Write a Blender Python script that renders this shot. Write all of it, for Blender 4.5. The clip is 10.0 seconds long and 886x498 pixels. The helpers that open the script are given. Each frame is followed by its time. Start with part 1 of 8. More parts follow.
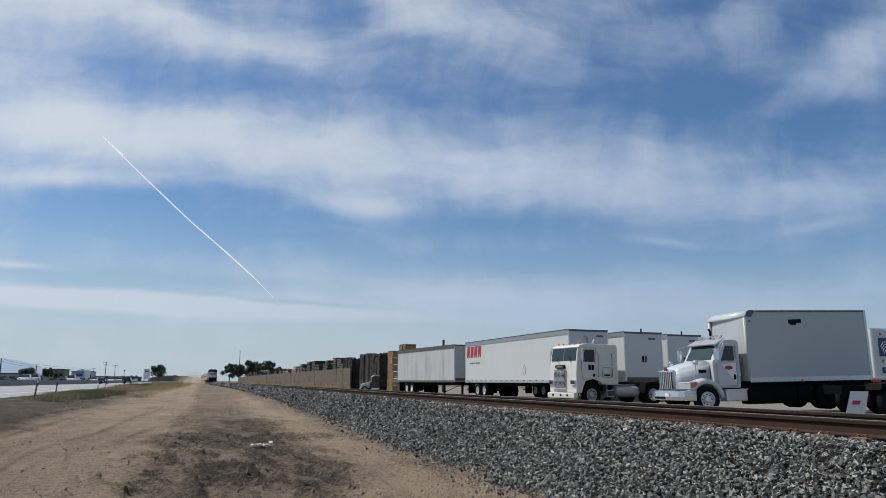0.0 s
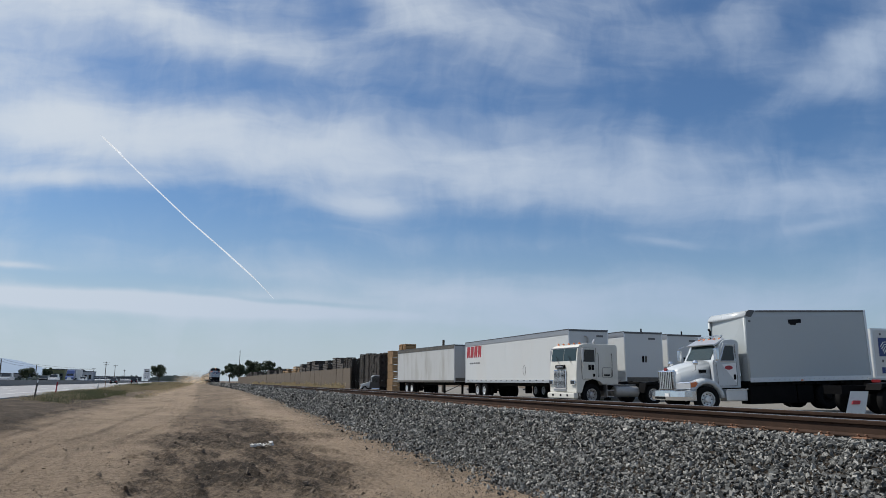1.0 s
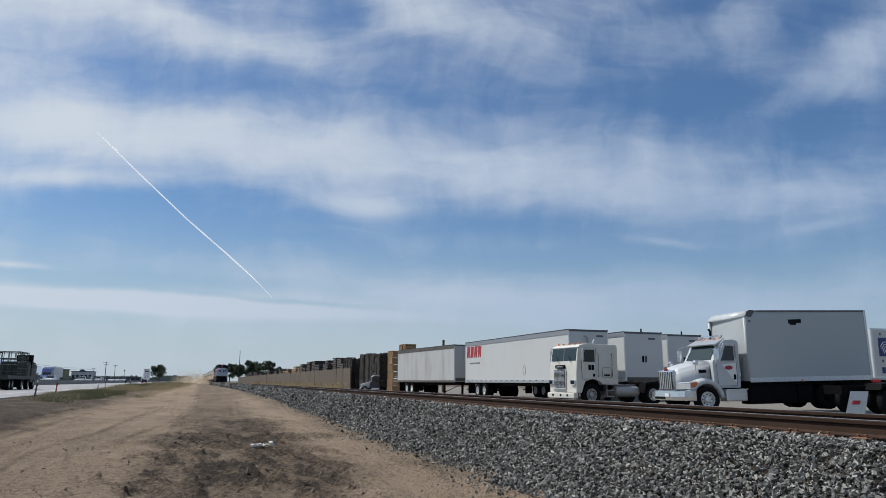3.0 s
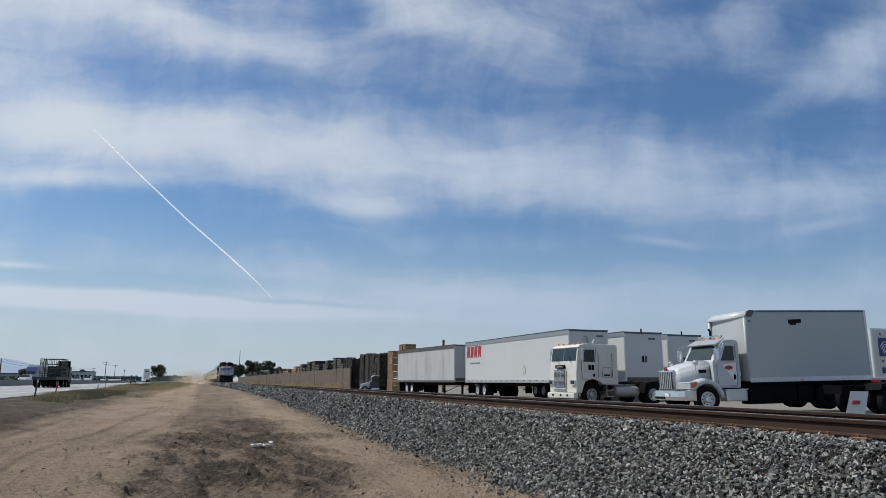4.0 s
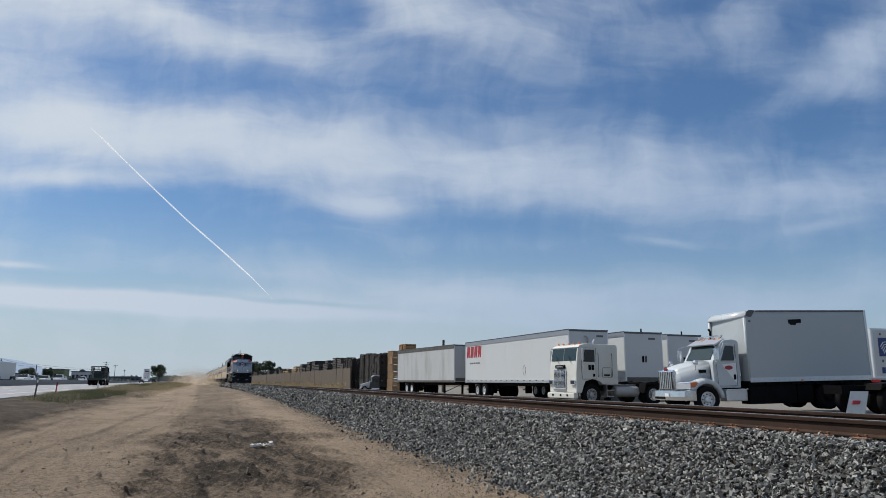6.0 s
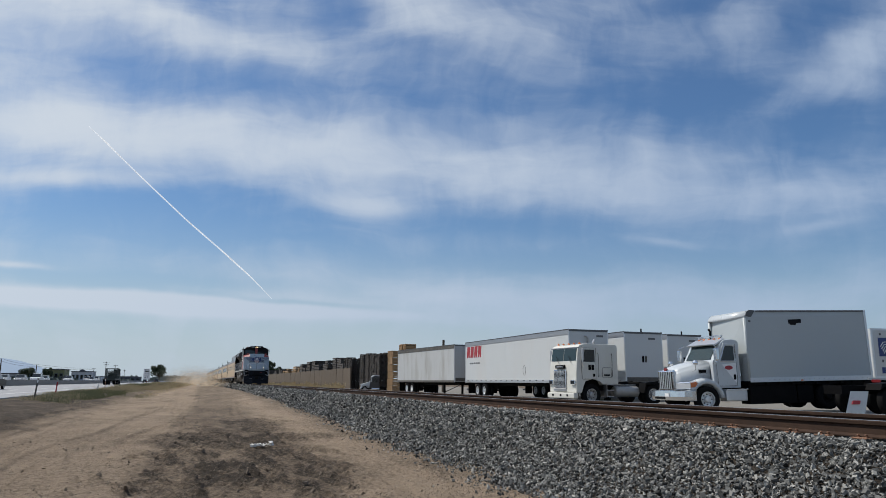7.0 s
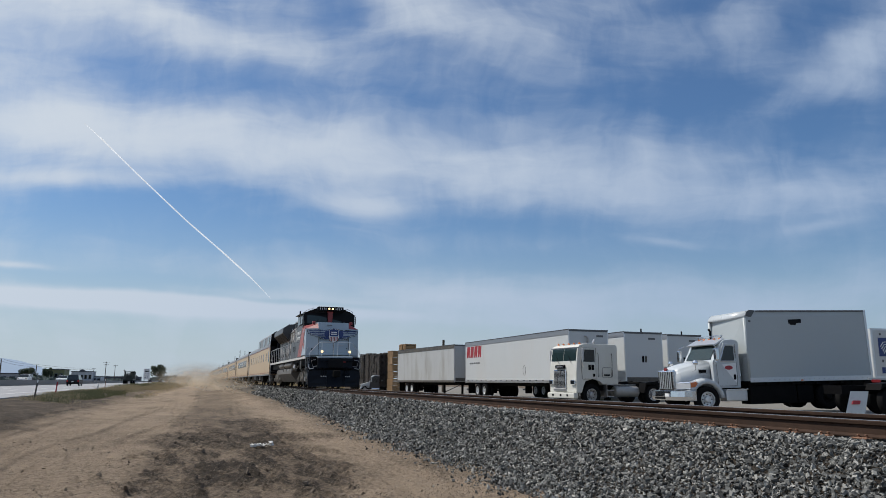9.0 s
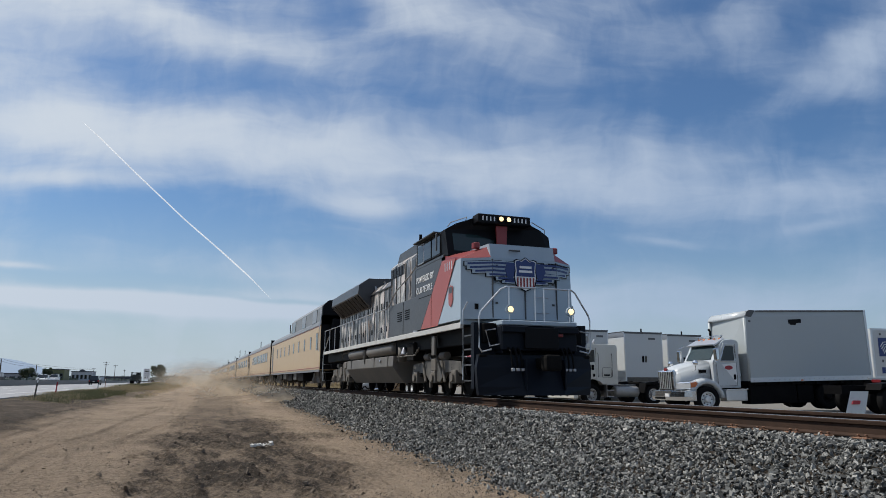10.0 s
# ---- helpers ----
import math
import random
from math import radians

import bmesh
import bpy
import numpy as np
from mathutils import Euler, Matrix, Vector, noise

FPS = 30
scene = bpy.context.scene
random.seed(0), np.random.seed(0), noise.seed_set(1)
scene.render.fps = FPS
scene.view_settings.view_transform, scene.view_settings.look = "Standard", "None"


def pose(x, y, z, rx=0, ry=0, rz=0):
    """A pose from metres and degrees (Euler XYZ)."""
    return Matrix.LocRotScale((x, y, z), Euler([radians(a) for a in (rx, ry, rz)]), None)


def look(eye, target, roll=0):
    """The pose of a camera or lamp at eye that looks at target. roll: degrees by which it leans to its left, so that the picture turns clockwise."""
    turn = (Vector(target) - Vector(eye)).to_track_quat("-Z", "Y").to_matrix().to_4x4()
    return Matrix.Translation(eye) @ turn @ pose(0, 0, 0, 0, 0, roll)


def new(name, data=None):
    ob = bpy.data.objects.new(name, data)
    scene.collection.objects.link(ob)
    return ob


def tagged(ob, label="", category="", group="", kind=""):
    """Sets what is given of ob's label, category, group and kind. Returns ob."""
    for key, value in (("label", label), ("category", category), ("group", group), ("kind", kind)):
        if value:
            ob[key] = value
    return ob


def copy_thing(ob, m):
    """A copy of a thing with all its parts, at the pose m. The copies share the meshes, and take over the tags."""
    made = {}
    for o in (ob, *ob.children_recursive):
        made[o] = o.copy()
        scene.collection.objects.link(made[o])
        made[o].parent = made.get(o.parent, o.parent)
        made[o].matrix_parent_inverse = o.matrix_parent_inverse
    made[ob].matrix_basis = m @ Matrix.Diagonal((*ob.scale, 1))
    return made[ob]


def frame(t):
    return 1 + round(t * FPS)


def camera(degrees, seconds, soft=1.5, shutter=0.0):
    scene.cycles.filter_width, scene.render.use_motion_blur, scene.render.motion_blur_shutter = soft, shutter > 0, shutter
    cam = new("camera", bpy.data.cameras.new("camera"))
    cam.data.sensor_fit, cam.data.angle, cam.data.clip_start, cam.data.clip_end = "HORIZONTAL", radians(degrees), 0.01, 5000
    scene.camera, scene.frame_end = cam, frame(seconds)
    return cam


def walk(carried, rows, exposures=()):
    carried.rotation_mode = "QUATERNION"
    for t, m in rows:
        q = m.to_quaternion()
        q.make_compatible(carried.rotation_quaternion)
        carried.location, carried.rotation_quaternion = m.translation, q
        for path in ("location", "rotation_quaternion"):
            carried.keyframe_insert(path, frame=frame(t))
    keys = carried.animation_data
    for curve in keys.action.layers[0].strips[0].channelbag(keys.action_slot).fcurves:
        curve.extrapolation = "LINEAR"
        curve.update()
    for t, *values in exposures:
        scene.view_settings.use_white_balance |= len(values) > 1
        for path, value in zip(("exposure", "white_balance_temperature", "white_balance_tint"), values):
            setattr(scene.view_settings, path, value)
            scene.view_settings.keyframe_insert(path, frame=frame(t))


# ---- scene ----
# camera: stands still beside the line, pitched up; y runs along the track, rail top at 1.1
cam = camera(64.3, 10.0, soft=0.45)
EYE = (0.0, 0.0, 1.5)
VIEW = (0.3250, 0.9273, 0.1856)
STAND = look(EYE, (VIEW[0] * 10, VIEW[1] * 10, 1.5 + VIEW[2] * 10), 0.27)
walk(cam, [(0.0, STAND), (10.0, STAND)])
scene.view_settings.exposure = 0.0

RAIL = 1.1          # rail top
XC = 7.96           # middle of the track
YARD = 0.4
ROAD = 0.6
ROAD_FAR = 1.2     # oncoming carriageway lies higher

# ---- world: sky with thin cirrus, one sun ----
SUN_AZ, SUN_EL = radians(-52), radians(56)   # from +y towards -x


def sky_world():
    w = bpy.data.worlds.new("sky")
    scene.world = w
    w.use_nodes = True
    nt = w.node_tree
    nt.nodes.clear()
    N, L = nt.nodes.new, nt.links.new
    out, bg = N("ShaderNodeOutputWorld"), N("ShaderNodeBackground")
    sky = N("ShaderNodeTexSky")
    sky.sky_type, sky.sun_disc = "NISHITA", False
    sky.sun_elevation, sky.sun_rotation = SUN_EL, SUN_AZ
    sky.air_density, sky.dust_density, sky.ozone_density = 1.0, 1.2, 2.0
    tc = N("ShaderNodeTexCoord")

    def math_node(op, a, b=None, c=None, clamp=False):
        n = N("ShaderNodeMath")
        n.operation, n.use_clamp = op, clamp
        for i, v in enumerate((a, b, c)):
            if v is None:
                continue
            if isinstance(v, (int, float)):
                n.inputs[i].default_value = v
            else:
                L(v, n.inputs[i])
        return n.outputs[0]

    def dot(vec):
        n = N("ShaderNodeVectorMath")
        n.operation = "DOT_PRODUCT"
        L(tc.outputs["Generated"], n.inputs[0])
        n.inputs[1].default_value = vec
        return n.outputs["Value"]

    # sky-dome coordinates about the middle of the cloud field
    fwd = Vector(VIEW).normalized()
    right = Vector((fwd.y, -fwd.x, 0)).normalized()
    up = right.cross(fwd)
    depth = math_node("MAXIMUM", dot(fwd), 0.08)
    u = math_node("DIVIDE", dot(right), depth)
    v = math_node("DIVIDE", dot(up), depth)
    uv = N("ShaderNodeCombineXYZ")
    L(u, uv.inputs[0]), L(v, uv.inputs[1])

    def noise_at(src, rot, scl, detail, rough, dist, off=0.0):
        mp = N("ShaderNodeMapping")
        mp.inputs["Rotation"].default_value = (0, 0, radians(rot))
        mp.inputs["Scale"].default_value = (scl[0], scl[1], 1)
        mp.inputs["Location"].default_value = (off, off * 0.7, off * 0.3)
        L(src, mp.inputs[0])
        n = N("ShaderNodeTexNoise")
        n.inputs["Scale"].default_value = 1.0
        n.inputs["Detail"].default_value = detail
        n.inputs["Roughness"].default_value = rough
        n.inputs["Distortion"].default_value = dist
        L(mp.outputs[0], n.inputs["Vector"])
        return n.outputs["Fac"]

    # warp that frays the cloud edges
    wx = noise_at(uv.outputs[0], 12, (4, 7), 4, 0.5, 0.2, 3.0)
    wy = noise_at(uv.outputs[0], 12, (3.5, 8), 4, 0.5, 0.2, 9.0)
    warp = N("ShaderNodeCombineXYZ")
    L(math_node("MULTIPLY_ADD", wx, 0.16, -0.08), warp.inputs[0])
    L(math_node("MULTIPLY_ADD", wy, 0.11, -0.055), warp.inputs[1])
    add = N("ShaderNodeVectorMath")
    L(uv.outputs[0], add.inputs[0]), L(warp.outputs[0], add.inputs[1])
    wuv = add.outputs[0]

    soft_warp = N("ShaderNodeVectorMath")
    soft_warp.operation = "SCALE"
    L(warp.outputs[0], soft_warp.inputs[0])
    soft_warp.inputs["Scale"].default_value = 0.22
    add2 = N("ShaderNodeVectorMath")
    L(uv.outputs[0], add2.inputs[0]), L(soft_warp.outputs[0], add2.inputs[1])
    crisp = add2.outputs[0]

    # broad veils and clear lanes: (u, v, half length, half height, tilt, weight)
    veils = [(-0.37, 0.31, 0.24, 0.030, -13, 0.42), (-0.60, 0.325, 0.12, 0.040, -8, 0.30), (-0.44, 0.255, 0.16, 0.026, -12, -0.20),
             (-0.26, 0.235, 0.14, 0.024, -14, -0.22), (-0.44, 0.165, 0.30, 0.055, -6, 0.44), (-0.58, 0.185, 0.10, 0.030, -4, 0.26),
             (-0.16, 0.160, 0.14, 0.035, -10, 0.20), (-0.55, 0.098, 0.14, 0.013, -2, 0.34), (-0.36, 0.035, 0.30, 0.032, -6, -0.30),
             (-0.28, 0.075, 0.08, 0.020, -12, -0.16), (0.08, 0.036, 0.20, 0.018, -2, -0.30), (-0.11, 0.062, 0.065, 0.017, -6, 0.42),
             (-0.06, 0.335, 0.06, 0.045, -40, 0.30), (0.05, 0.300, 0.13, 0.034, -22, 0.34), (-0.14, 0.335, 0.06, 0.030, -10, -0.30),
             (0.17, 0.225, 0.24, 0.034, -8, -0.26), (-0.03, 0.205, 0.07, 0.020, -20, -0.18), (0.38, 0.235, 0.09, 0.030, -10, -0.26),
             (0.21, 0.105, 0.36, 0.052, -4, 0.34), (0.06, 0.135, 0.08, 0.030, -10, 0.20), (0.24, 0.080, 0.07, 0.025, 20, 0.14),
             (0.57, 0.275, 0.13, 0.030, 32, 0.34), (0.44, 0.325, 0.05, 0.030, 20, 0.18), (0.36, 0.345, 0.07, 0.025, 0, -0.26), (0.54, 0.335, 0.06, 0.025, 20, -0.26),
             (0.57, 0.195, 0.08, 0.030, 0, -0.26), (0.54, 0.085, 0.12, 0.030, -4, 0.20), (0.44, 0.000, 0.26, 0.024, 0, -0.20),
             (0.32, 0.011, 0.045, 0.006, -8, 0.34), (0.53, 0.034, 0.05, 0.006, 8, 0.22), (-0.60, -0.022, 0.045, 0.004, -4, 0.50),
             (0.05, -0.066, 0.30, 0.028, -1, 0.40), (0.46, -0.066, 0.22, 0.024, 3, 0.14), (0.20, -0.015, 0.26, 0.016, -2, -0.14),
             (-0.53, -0.070, 0.22, 0.012, -3.0, 1.5), (-0.28, -0.090, 0.26, 0.009, -2, 0.55), (-0.42, -0.045, 0.24, 0.010, -3, -0.26),
             (-0.60, -0.062, 0.08, 0.003, -5, 0.35), (-0.19, -0.080, 0.10, 0.0035, -4, -0.40), (-0.33, -0.066, 0.12, 0.004, -6, -0.22)]
    total = math_node("MULTIPLY", noise_at(wuv, 14, (3.0, 8.0), 6, 0.54, 0.2), 0.62)
    fine = noise_at(wuv, 20, (7.0, 26.0), 6, 0.56, 0.15, 5.0)
    fibre = noise_at(wuv, -38, (20.0, 6.0), 6, 0.56, 0.3, 11.0)
    total = math_node("MULTIPLY_ADD", fine, 0.52, total)
    total = math_node("MULTIPLY_ADD", fibre, 0.42, total)
    total = math_node("ADD", total, -0.465)
    for cu, cv, a, b, tilt, wgt in veils:
        mp = N("ShaderNodeMapping")
        mp.vector_type = "TEXTURE"
        mp.inputs["Location"].default_value = (cu, cv, 0)
        mp.inputs["Rotation"].default_value = (0, 0, radians(tilt))
        mp.inputs["Scale"].default_value = (a, b, 1)
        L(wuv if b > 0.02 else crisp, mp.inputs[0])
        ln = N("ShaderNodeVectorMath")
        ln.operation = "DOT_PRODUCT"
        L(mp.outputs[0], ln.inputs[0]), L(mp.outputs[0], ln.inputs[1])
        g = math_node("POWER", 2.718, math_node("MULTIPLY", ln.outputs["Value"], -0.8))
        total = math_node("MULTIPLY_ADD", g, wgt, total)
    # thin veil carried on behind and to the sides, unseen, brightening shaded faces
    total = math_node("MULTIPLY_ADD", math_node("MULTIPLY_ADD", dot(fwd), -1.6, 0.35, True), 0.2, total)
    mask = N("ShaderNodeMapRange")
    mask.interpolation_type = "SMOOTHSTEP"
    mask.inputs["From Min"].default_value, mask.inputs["From Max"].default_value = 0.0, 1.0
    mask.inputs["To Max"].default_value = 0.92
    L(total, mask.inputs["Value"])
    # bright haze towards the horizon
    haze = N("ShaderNodeMapRange")
    haze.interpolation_type = "SMOOTHSTEP"
    haze.inputs["From Min"].default_value, haze.inputs["From Max"].default_value = 0.26, -0.02
    haze.inputs["To Max"].default_value = 0.85
    L(dot((0, 0, 1)), haze.inputs["Value"])

    mul = N("ShaderNodeVectorMath")
    mul.operation = "MULTIPLY"
    L(sky.outputs[0], mul.inputs[0])
    mul.inputs[1].default_value = SKY_GAIN
    m1, m2 = N("ShaderNodeMix"), N("ShaderNodeMix")
    m1.data_type = m2.data_type = "RGBA"
    side = math_node("MULTIPLY_ADD", u, -0.62, 0.93, True)
    L(math_node("MULTIPLY", haze.outputs[0], side), m1.inputs["Factor"]), L(mul.outputs[0], m1.inputs["A"])
    m1.inputs["B"].default_value = HAZE_COL
    L(mask.outputs[0], m2.inputs["Factor"]), L(m1.outputs["Result"], m2.inputs["A"])
    # ice crystals scatter the sunlight forwards: whiter towards the sun, bluer away from it
    toward = N("ShaderNodeMapRange")
    toward.inputs["From Min"].default_value, toward.inputs["From Max"].default_value = 0.10, 0.72
    L(dot(tuple(_dir)), toward.inputs["Value"])
    cloud = N("ShaderNodeMix")
    cloud.data_type = "RGBA"
    L(toward.outputs[0], cloud.inputs["Factor"])
    cloud.inputs["A"].default_value, cloud.inputs["B"].default_value = CLOUD_FAR, CLOUD_NEAR
    L(cloud.outputs["Result"], m2.inputs["B"])
    L(m2.outputs["Result"], bg.inputs[0])
    bg.inputs[1].default_value = 0.094
    L(bg.outputs[0], out.inputs[0])


SKY_GAIN = (0.60, 0.82, 1.02)
HAZE_COL = (5.25, 6.2, 6.9, 1)
CLOUD_NEAR = (7.0, 7.6, 8.25, 1)
CLOUD_FAR = (4.3, 5.35, 7.05, 1)
_dir = Vector((math.sin(SUN_AZ) * math.cos(SUN_EL), math.cos(SUN_AZ) * math.cos(SUN_EL), math.sin(SUN_EL)))
sky_world()

sun = new("sun", bpy.data.lights.new("sun", "SUN"))
sun.data.energy, sun.data.angle, sun.data.color = 4.4, radians(0.6), (1.0, 0.95, 0.87)
sun.matrix_world = look(tuple(_dir * 100), (0, 0, 0))


# ---- materials ----
def mat(name, col, rough=0.6, metal=0.0, var=0.12, scale=3.0, bump=0.0, bscale=60.0, dirt=None, spec=0.5, coat=0.0, glow=0.0, obj=0.0, streak=(1, 1, 1), amount=0.45):
    """Base colour with a coarse and a fine variation, optional dirt colour in patches, fine relief."""
    m = bpy.data.materials.new(name)
    m.use_nodes = True
    nt = m.node_tree
    N, L = nt.nodes.new, nt.links.new
    b = nt.nodes["Principled BSDF"]
    tc = N("ShaderNodeTexCoord")
    mp = N("ShaderNodeMapping")
    mp.inputs["Scale"].default_value = streak
    L(tc.outputs["Object"], mp.inputs[0])
    big, small = N("ShaderNodeTexNoise"), N("ShaderNodeTexNoise")
    for n, s, d in ((big, scale, 5), (small, scale * 14, 4)):
        n.inputs["Scale"].default_value, n.inputs["Detail"].default_value = s, d
        n.inputs["Roughness"].default_value = 0.6
        L(mp.outputs[0], n.inputs["Vector"])
    def mathn(op, a, bb):
        n = N("ShaderNodeMath")
        n.operation = op
        for i, v in enumerate((a, bb)):
            if isinstance(v, (int, float)):
                n.inputs[i].default_value = v
            else:
                L(v, n.inputs[i])
        return n.outputs[0]
    k = mathn("ADD", mathn("MULTIPLY", big.outputs["Fac"], 1.3 * var), mathn("MULTIPLY", small.outputs["Fac"], 0.7 * var))
    if obj:
        oi = N("ShaderNodeObjectInfo")
        k = mathn("ADD", k, mathn("MULTIPLY", oi.outputs["Random"], obj))
    k = mathn("ADD", k, 1.0 - var - obj * 0.5)
    tint = N("ShaderNodeVectorMath")
    tint.operation = "SCALE"
    tint.inputs[0].default_value = col[:3]
    L(k, tint.inputs["Scale"])
    colour = tint.outputs[0]
    if dirt:
        mx = N("ShaderNodeMix")
        mx.data_type = "RGBA"
        ramp = N("ShaderNodeMapRange")
        ramp.inputs["From Min"].default_value, ramp.inputs["From Max"].default_value = 0.48, 0.75
        ramp.inputs["To Max"].default_value = amount
        L(big.outputs["Fac"], ramp.inputs["Value"])
        L(ramp.outputs[0], mx.inputs["Factor"]), L(colour, mx.inputs["A"])
        mx.inputs["B"].default_value = (*dirt, 1)
        colour = mx.outputs["Result"]
    L(colour, b.inputs["Base Color"])
    b.inputs["Metallic"].default_value = metal
    L(mathn("ADD", mathn("MULTIPLY", small.outputs["Fac"], 0.2), rough - 0.1), b.inputs["Roughness"])
    b.inputs["Specular IOR Level"].default_value = spec
    b.inputs["Coat Weight"].default_value = coat
    if glow:
        b.inputs["Emission Color"].default_value = (*col[:3], 1)
        b.inputs["Emission Strength"].default_value = glow
    if bump:
        bt = N("ShaderNodeTexNoise")
        bt.inputs["Scale"].default_value, bt.inputs["Detail"].default_value = bscale, 6
        L(tc.outputs["Object"], bt.inputs["Vector"])
        bn = N("ShaderNodeBump")
        bn.inputs["Strength"].default_value, bn.inputs["Distance"].default_value = bump, 0.02
        L(bt.outputs["Fac"], bn.inputs["Height"]), L(bn.outputs[0], b.inputs["Normal"])
    return m


WHITE = mat("white_paint", (0.48, 0.51, 0.53), 0.30, var=0.07, scale=0.9, dirt=(0.38, 0.38, 0.37), amount=0.25, streak=(1, 1, 0.35))
CREAM = mat("cream_paint", (0.58, 0.575, 0.53), 0.42, var=0.08, scale=0.9, dirt=(0.40, 0.37, 0.30), amount=0.35, streak=(1, 1, 0.35))
OLD_WHITE = mat("stained_white", (0.44, 0.45, 0.45), 0.55, var=0.16, scale=0.9, dirt=(0.22, 0.20, 0.165), amount=0.75, streak=(1, 1.3, 0.22))
WHITE_TRAILER = mat("trailer_white", (0.50, 0.52, 0.525), 0.45, var=0.06, scale=0.5, dirt=(0.48, 0.46, 0.43), amount=0.5, streak=(1, 1, 0.25))
ALU_PAINT = mat("pale_sill_paint", (0.50, 0.49, 0.46), 0.5, var=0.15, scale=1.5, dirt=(0.25, 0.23, 0.2))
BOXWHITE = mat("box_panel", (0.385, 0.42, 0.432), 0.45, var=0.06, scale=0.5, dirt=(0.38, 0.39, 0.385), amount=0.35, streak=(1, 1, 0.5))
GREY = mat("grey_paint", (0.085, 0.09, 0.095), 0.45, var=0.12, scale=0.9, dirt=(0.10, 0.09, 0.08))
NOSE = mat("nose_grey_blue", (0.33, 0.40, 0.46), 0.36, var=0.12, scale=1.6, dirt=(0.25, 0.31, 0.36), amount=0.4, streak=(1, 1, 0.4))
LOCO_GREY = mat("loco_grey", (0.050, 0.052, 0.056), 0.38, var=0.14, scale=0.9, dirt=(0.085, 0.078, 0.068), spec=0.4)
SAND = mat("sandy_casting", (0.13, 0.114, 0.094), 0.7, var=0.5, scale=3.0, dirt=(0.04, 0.035, 0.030), bump=0.2)
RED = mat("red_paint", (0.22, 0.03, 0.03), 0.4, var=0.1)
# lighter copy of the red: sunlight on the loco's sides put into the paint
PINK = mat("sunlit_red_paint", (0.32, 0.075, 0.06), 0.4, var=0.1)
BLUE = mat("blue_paint", (0.018, 0.038, 0.145), 0.4, var=0.1)
NAVY = mat("navy_paint", (0.004, 0.0065, 0.012), 0.55, var=0.3, scale=2, spec=0.18)
BLACK = mat("black_paint", (0.004, 0.004, 0.0045), 0.6, var=0.25, dirt=(0.009, 0.008, 0.007), spec=0.08)
CAB_BLACK = mat("cab_black", (0.004, 0.004, 0.005), 0.5, var=0.15, spec=0.15)
UNDER = mat("underframe", (0.008, 0.0075, 0.007), 0.85, var=0.4, scale=2, dirt=(0.020, 0.017, 0.014), bump=0.3, spec=0.12)
DUSTY = mat("dusty_metal", (0.075, 0.070, 0.062), 0.6, var=0.5, scale=2.5, dirt=(0.17, 0.15, 0.12))
TANK = mat("tank_grey", (0.115, 0.104, 0.090), 0.5, var=0.2, scale=1.2, dirt=(0.17, 0.145, 0.115), streak=(1, 1, 0.4))
YELLOW = mat("coach_yellow", (0.46, 0.335, 0.195), 0.4, var=0.07, scale=0.6, dirt=(0.40, 0.26, 0.15), amount=0.45)
COACH_GREY = mat("coach_roof", (0.17, 0.18, 0.19), 0.5, var=0.1)
GLASS = mat("dark_glass", (0.012, 0.016, 0.02), 0.08, var=0.1, spec=0.6)
SHIELD_GLASS = mat("windscreen", (0.018, 0.034, 0.036), 0.08, var=0.1, spec=0.45)
TYRE = mat("tyre", (0.008, 0.008, 0.0085), 0.9, var=0.2, bump=0.2, spec=0.1)
CHROME = mat("chrome", (0.70, 0.71, 0.73), 0.13, 1.0, var=0.06)
STEEL = mat("steel", (0.42, 0.42, 0.43), 0.4, 0.8, var=0.15)
ALU = mat("aluminium", (0.62, 0.63, 0.64), 0.35, 0.8, var=0.1)
DUSTY_ALU = mat("dull_aluminium", (0.40, 0.39, 0.37), 0.55, 0.5, var=0.25, dirt=(0.20, 0.18, 0.15))
RUST = mat("rusty_rail", (0.040, 0.0245, 0.0175), 0.85, 0.0, var=0.35, scale=3, dirt=(0.066, 0.036, 0.024), bump=0.2, bscale=90, spec=0.15)
RUST_PLATE = mat("rusty_plate", (0.20, 0.105, 0.062), 0.85, var=0.4, scale=4, bump=0.3)
RAILTOP = mat("polished_rail_head", (0.52, 0.51, 0.50), 0.28, 0.9, var=0.1, scale=4)
TIE = mat("creosoted_wood", (0.055, 0.045, 0.038), 0.85, var=0.4, scale=3, streak=(0.4, 4, 4), bump=0.5)
WARM = mat("warm_lamp", (1.0, 0.72, 0.38), 0.2, glow=1.55)
WARM_DIM = mat("warm_lamp_dim", (1.0, 0.70, 0.36), 0.2, glow=1.55)
AMBER = mat("amber_lens", (0.60, 0.17, 0.03), 0.25, glow=0.05)
TURN = mat("turn_lens", (0.50, 0.14, 0.05), 0.2)
REDLENS = mat("red_lens", (0.45, 0.02, 0.02), 0.2)
WHITE_FONT = mat("white_lettering", (0.72, 0.72, 0.72), 0.5, var=0.05)
RED_FONT = mat("red_lettering", (0.32, 0.025, 0.035), 0.5, var=0.1)
CONCRETE = mat("concrete", (0.20, 0.195, 0.185), 0.85, var=0.15, scale=1.0, dirt=(0.17, 0.165, 0.16), bump=0.2)
ASPHALT = mat("pale_asphalt", (0.25, 0.25, 0.257), 0.85, var=0.12, scale=0.3, dirt=(0.19, 0.19, 0.195), bump=0.2, streak=(1, 0.08, 1))
FENCE = mat("weathered_fence_board", (0.102, 0.079, 0.057), 0.85, var=0.25, scale=1.2, obj=0.10, dirt=(0.10, 0.078, 0.058), bump=0.3, streak=(1, 1, 0.2))
PALLET = mat("grey_pallet_wood", (0.062, 0.054, 0.048), 0.9, var=0.4, scale=2.0, obj=0.5, bump=0.3, dirt=(0.12, 0.098, 0.078))
